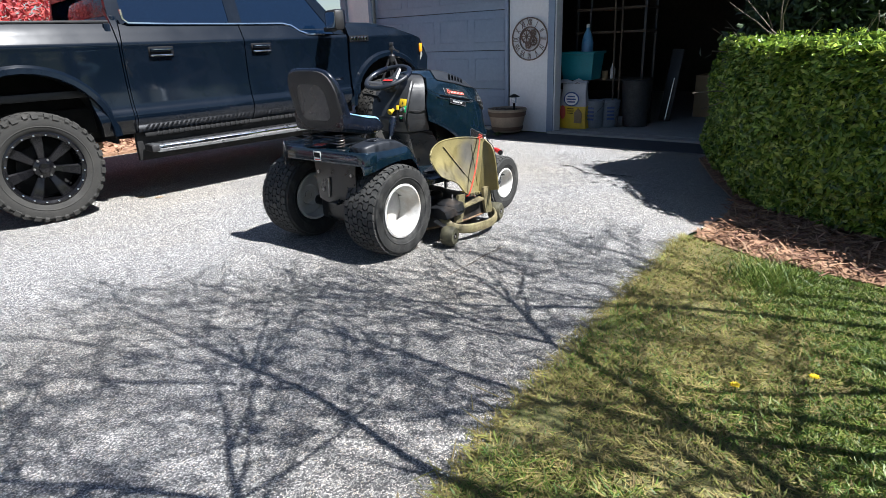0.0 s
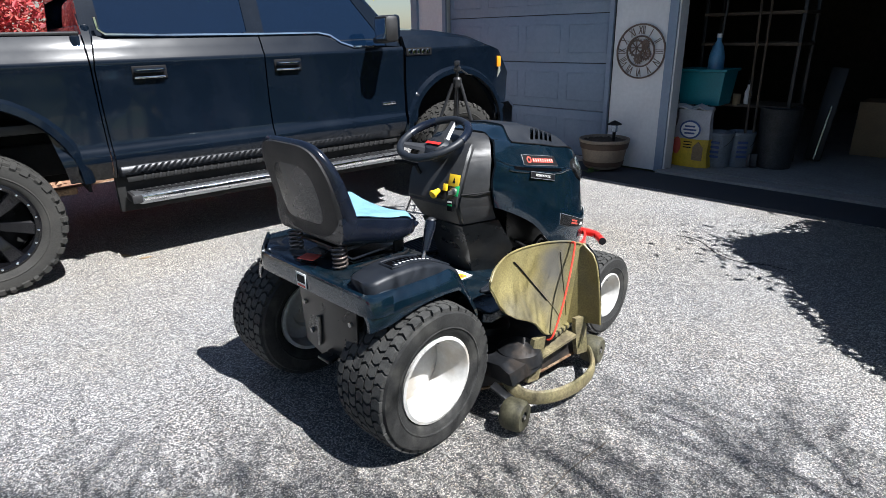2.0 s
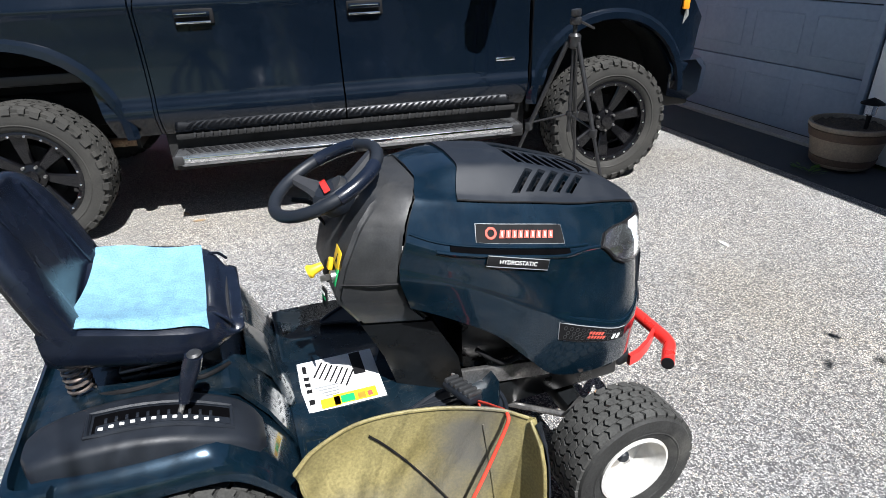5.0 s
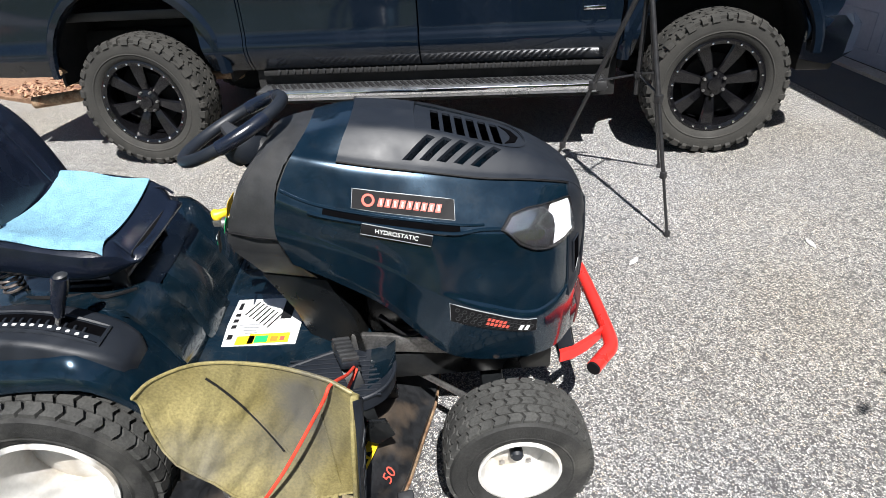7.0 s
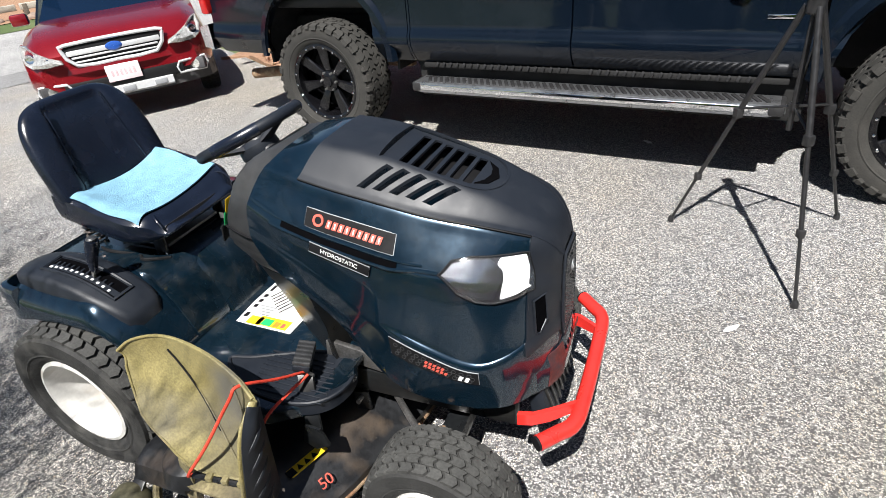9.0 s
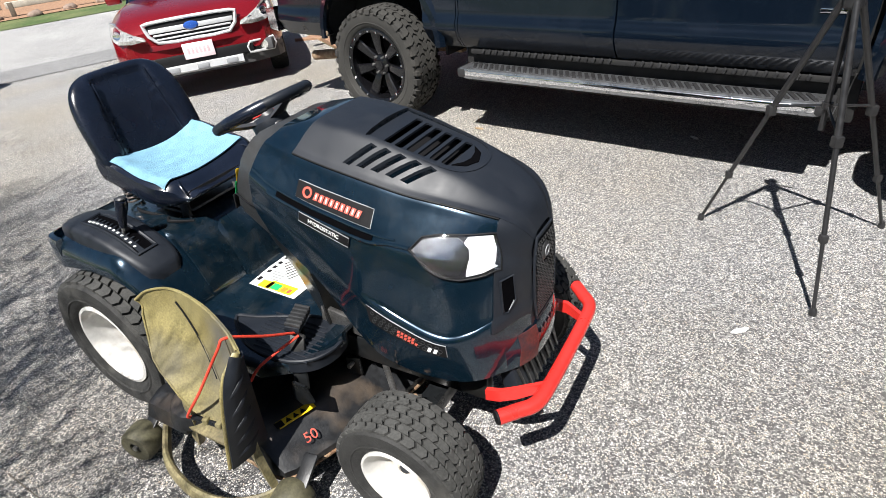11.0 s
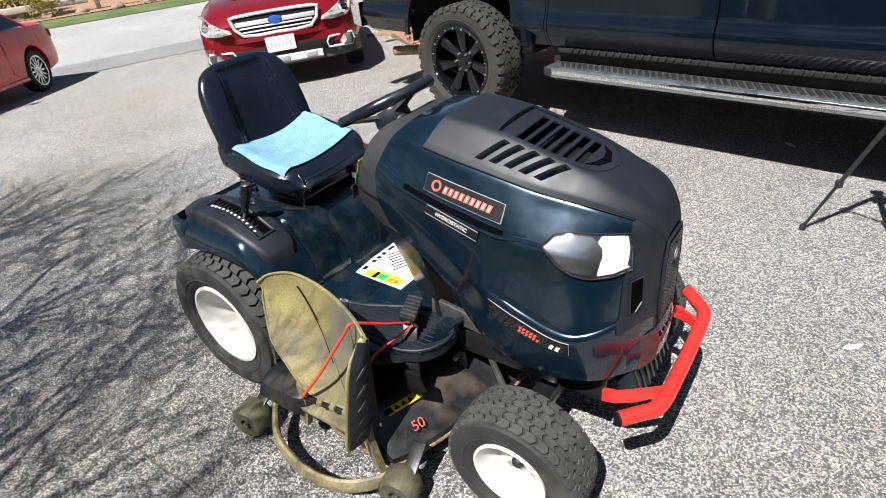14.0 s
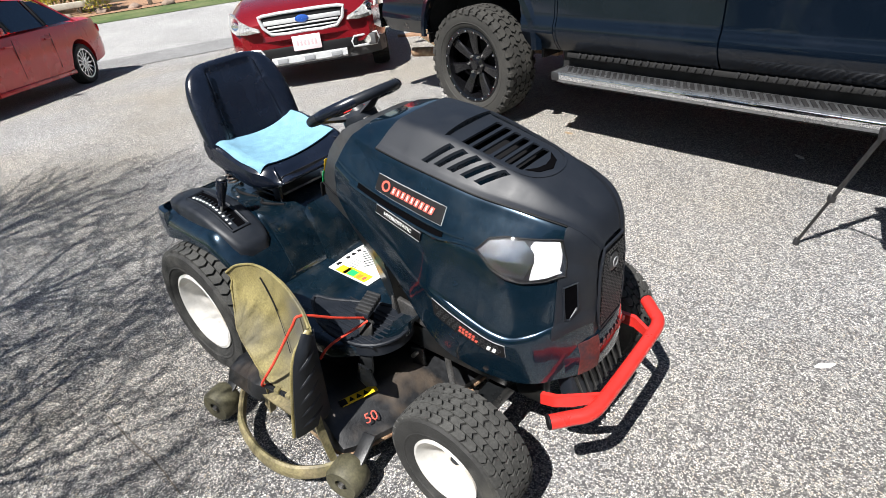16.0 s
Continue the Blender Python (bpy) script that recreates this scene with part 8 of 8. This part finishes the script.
def branching(base, height, spread, levels, seed, r0, stems=1, up=.35, kids=(3, 4), clear=0.0, keep=.70, lean=.32):
    """Limbs of a tree as tubes; gives the mesh and the twig ends."""
    rnd = random.Random(seed)
    bm, tips = bmesh.new(), []

    def grow(p, d, length, r, lev):
        pts_, rad = [p.copy()], [r]
        n = 5 if lev < 2 else 4
        for k in range(n):
            d = (d + Vector((rnd.gauss(0, .13), rnd.gauss(0, .13), rnd.gauss(0, .07) + (up * .12 if lev else 0)))).normalized()
            p = p + d * length / n
            pts_.append(p.copy()); rad.append(r * (1 - .5 * (k + 1) / n))
        tube(pts_, rad, 7 if lev < 2 else (5 if lev < 3 else 3), bm=bm)
        if lev >= levels:
            tips.append((p, d)); return
        for c in range(rnd.randint(*kids) + (1 if lev else 0)):
            i = rnd.randint(2, n)
            q = pts_[i]
            if q.z < clear:
                continue
            ax = Vector((rnd.gauss(0, 1), rnd.gauss(0, 1), rnd.gauss(0, 1))).cross(d).normalized()
            nd = (Matrix.Rotation(radians(rnd.uniform(18, 52) * spread), 3, ax) @ d).normalized()
            if clear and nd.z < .12:
                nd = (nd + Vector((0, 0, .35))).normalized()
            grow(q, nd, length * rnd.uniform(.55, .82), rad[i] * keep * rnd.uniform(.85, 1.1), lev + 1)
        grow(p, d, length * .7, rad[-1] * .9, lev + 1)

    for s_ in range(stems):
        a = 2 * math.pi * s_ / max(1, stems) + rnd.random()
        d0 = Vector((math.cos(a) * lean * (stems > 1), math.sin(a) * lean * (stems > 1), 1)).normalized()
        grow(Vector(base) + Vector((math.cos(a), math.sin(a), 0)) * .06 * (stems > 1), d0, height * .36, r0, 0)
    return bm, tips


def shrub(name, at, h, w, material, label, seed, leaf=.035, n=5000, fill=0):
    ob = thing(name, pose(*at), label, "shrub")
    bm, tips = branching((0, 0, 0), h, 1.2, 2, seed, .03, 5, .2)
    part("branchwork", bm, M_BARK, ob)
    k = len(tips)
    c = np.array([[t[0].x, t[0].y, max(.1, t[0].z)] for t in tips])
    c[:, :2] *= w / max(.3, np.abs(c[:, :2]).max())
    c[:, 2] *= h / c[:, 2].max()
    q = c[rng.integers(0, k, n)] + rng.normal(0, h * .075, (n, 3))
    q[:, 2] = np.abs(q[:, 2]) + .03
    if fill:
        # an egg-shaped crown filled right through
        e = rng.normal(0, 1, (fill, 3))
        e *= (rng.uniform(0, 1, fill) ** .4 / np.linalg.norm(e, axis=1))[:, None]
        q = np.r_[q, e * [w * .95, w * .95, h * .46] + [0, 0, h * .52]]
        n += fill
    scatter_mesh("foliage", [leaf_quads(q, np.tile([0, 0, .7], (n, 1)), leaf, leaf * .45, 1)], material, ob)
    return ob


for k, (x, y, h, w) in enumerate(((-6.4, 6.6, 2.2, 1.3), (-7.6, 5.2, 2.3, 1.4), (-5.4, 8.0, 2.1, 1.2), (-4.5, 9.6, 2.2, 1.1), (-8.6, 8.2, 2.8, 1.7))):
    shrub("red_shrub", (x, y, .02 + fall(x, y)), h, w, M_REDLEAF, "red-leaved shrub in full leaf beyond the truck", 20 + k, .045, 7000)
shrub("yellow_shrub", (-3.75, 11.4, .02), 2.4, .9, M_YELLEAF, "yellow-green shrub at the corner of the garage", 31, .04, 5000)
for x, y, h, w, sd_ in ((4.10, 6.10, 2.3, .80, 33), (3.24, 5.62, 2.40, .64, 34)):
    shrub("evergreen_shrub", (x, y, .02), h, w, M_DKLEAF, "evergreen shrub with leaf colours darkened to look shaded", sd_, .044, 1500, 42000)

# bare tree on the lawn that throws its shadow over the driveway
for x, y, h, seed, r, n_, low, ln in ((1.956, .754, 5.067, 167, .040, 9, 1.5, .4075), (2.900, 1.70, 4.873, 690, .032, 6, 2.2, .24), (3.02, 2.50, 4.70, 30, .030, 5, 2.3, .26)):
    tree = thing("bare_tree", pose(x, y, 0), "bare spring tree with many fine branches on the lawn", "tree", "bare trees on the lawn")
    bm, tips = branching((0, 0, 0), h, 1.05, 4, seed, r, n_, .30, (4, 5), low, .82, ln)
    part("limbs", bm, M_BARK, tree, "grey-brown trunk and limbs")
    twig_v, twig_f, rnd = [], [], random.Random(seed + 1)
    for p, d in tips:
        sx, sy = x + p.x - .61 * p.z, y + p.y + .26 * p.z
        if rnd.random() > (.10 if n_ > 7 else .45) or sy > (3.55 if sx < .45 else 4.2):
            continue
        e = (d + Vector((rnd.gauss(0, .45), rnd.gauss(0, .45), rnd.gauss(0, .35) + .12))).normalized()
        side, up = e.orthogonal().normalized(), e.cross(e.orthogonal()).normalized()
        q0, q1 = p - d * rnd.uniform(0, .30), p + e * rnd.uniform(.16, .46)
        b = len(twig_v)
        for q, r_ in ((q0, .0050), (q1, .0022)):
            twig_v += [q + side * r_, q - side * r_ * .5 + up * r_ * .87, q - side * r_ * .5 - up * r_ * .87]
        twig_f += [(b, b + 1, b + 4, b + 3), (b + 1, b + 2, b + 5, b + 4), (b + 2, b, b + 3, b + 5)]
    tagged(mesh_of("twigs", twig_v, twig_f, M_BARK, tree, "fine bare twigs"), kind="stuff")

# beyond the street: timber edging, stones, yellow shrub
for k in range(7):
    a = ST @ Vector((-12.5 + k * 3.37, 13.9, .02 - DROP))
    lg_ = thing("timber_rail", Matrix.Translation(a) @ Matrix.Rotation(radians(124.2), 4, "Z"), "weathered pale timber rail along the far verge", "timber rail", "rails along the far verge")
    part("rail", box((0, 0, .34), (3.25, .14, .18), .02), mat("bleached timber", (.42, .38, .32), .85, var=.25, scale=8, fine=60), lg_) if k == 0 else None
    if k == 0:
        RAIL = lg_.children[0]
        part("post", box((-1.5, 0, .2), (.14, .16, .44), .015), M_BARK, lg_)
    else:
        twin(RAIL, Matrix(), lg_)
        part("post", box((-1.5, 0, .2), (.14, .16, .44), .015), M_BARK, lg_)
stone = None
for k in range(46):
    a = ST @ Vector((-11.9 + k * .495, 13.55 + .25 * math.sin(k * 2.3), .05 - DROP))
    if k % 2 == 0:
        bm = bmesh.new()
        bmesh.ops.create_icosphere(bm, subdivisions=2, radius=.21)
        for v in bm.verts:
            v.co *= 1 + .35 * noise.noise(v.co * 6 + Vector((k, 0, 0)))
            v.co.z *= .65
        so = part("edging_stone", bm, mat("fieldstone", (.26, .19, .15), .9, var=.3, scale=9, bump=.5) if stone is None else stone.data.materials[0], None, "rough brown fieldstone edging the far bed", 60)
        stone = stone or so
        tagged(so, category="stone", group="stones along the far bed")
        so.matrix_world = Matrix.Translation(a)
for k, (x, y) in enumerate(((-2.6, 14.6), (-4.4, 15.0), (-3.4, 16.6), (-8.4, 15.2), (-10.6, 15.6))):
    a = ST @ Vector((x, y, .0))
    shrub("yellow_shrub", (a.x, a.y, .03 - DROP), 1.7, 1.3, M_YELLEAF, "yellow-flowering shrub beyond the street", 50 + k, .05, 6000)
# small debris on the driveway
cord = part("wire", tube(smooth_path([(1.22, 6.42, .004), (1.36, 6.32, .004), (1.44, 6.05, .004), (1.56, 5.92, .004), (1.70, 5.90, .004), (1.84, 5.80, .004)], 8), .0022, 6), M_BLACKP, None)
tagged(cord, "thin black wire lying on the asphalt", "wire")
crack = part("twig", tube(smooth_path([(.30, 3.42, .004), (.42, 3.60, .005), (.50, 3.74, .004), (.62, 3.90, .004)], 5), .002, 5), M_BARK, None)
tagged(crack, "thin dry twig lying beside the mower", "twig")
for k, (x, y) in enumerate(((-2.68, 5.35), (-2.50, 5.33), (-.03, 6.10), (.40, 6.86), (-1.9, 6.7))):
    lf = part("fallen_leaf", prism([(-.035, 0), (-.01, .012), (.03, .008), (.045, 0), (.02, -.012), (-.015, -.010)], .004, .009, "z"), M_WHITEP if k > 1 else M_CARD, None)
    lf.matrix_world = pose(x, y, 0, 0, 0, 50 * k)
    tagged(lf, "small pale scrap lying on the asphalt", "litter", "scraps on the driveway")
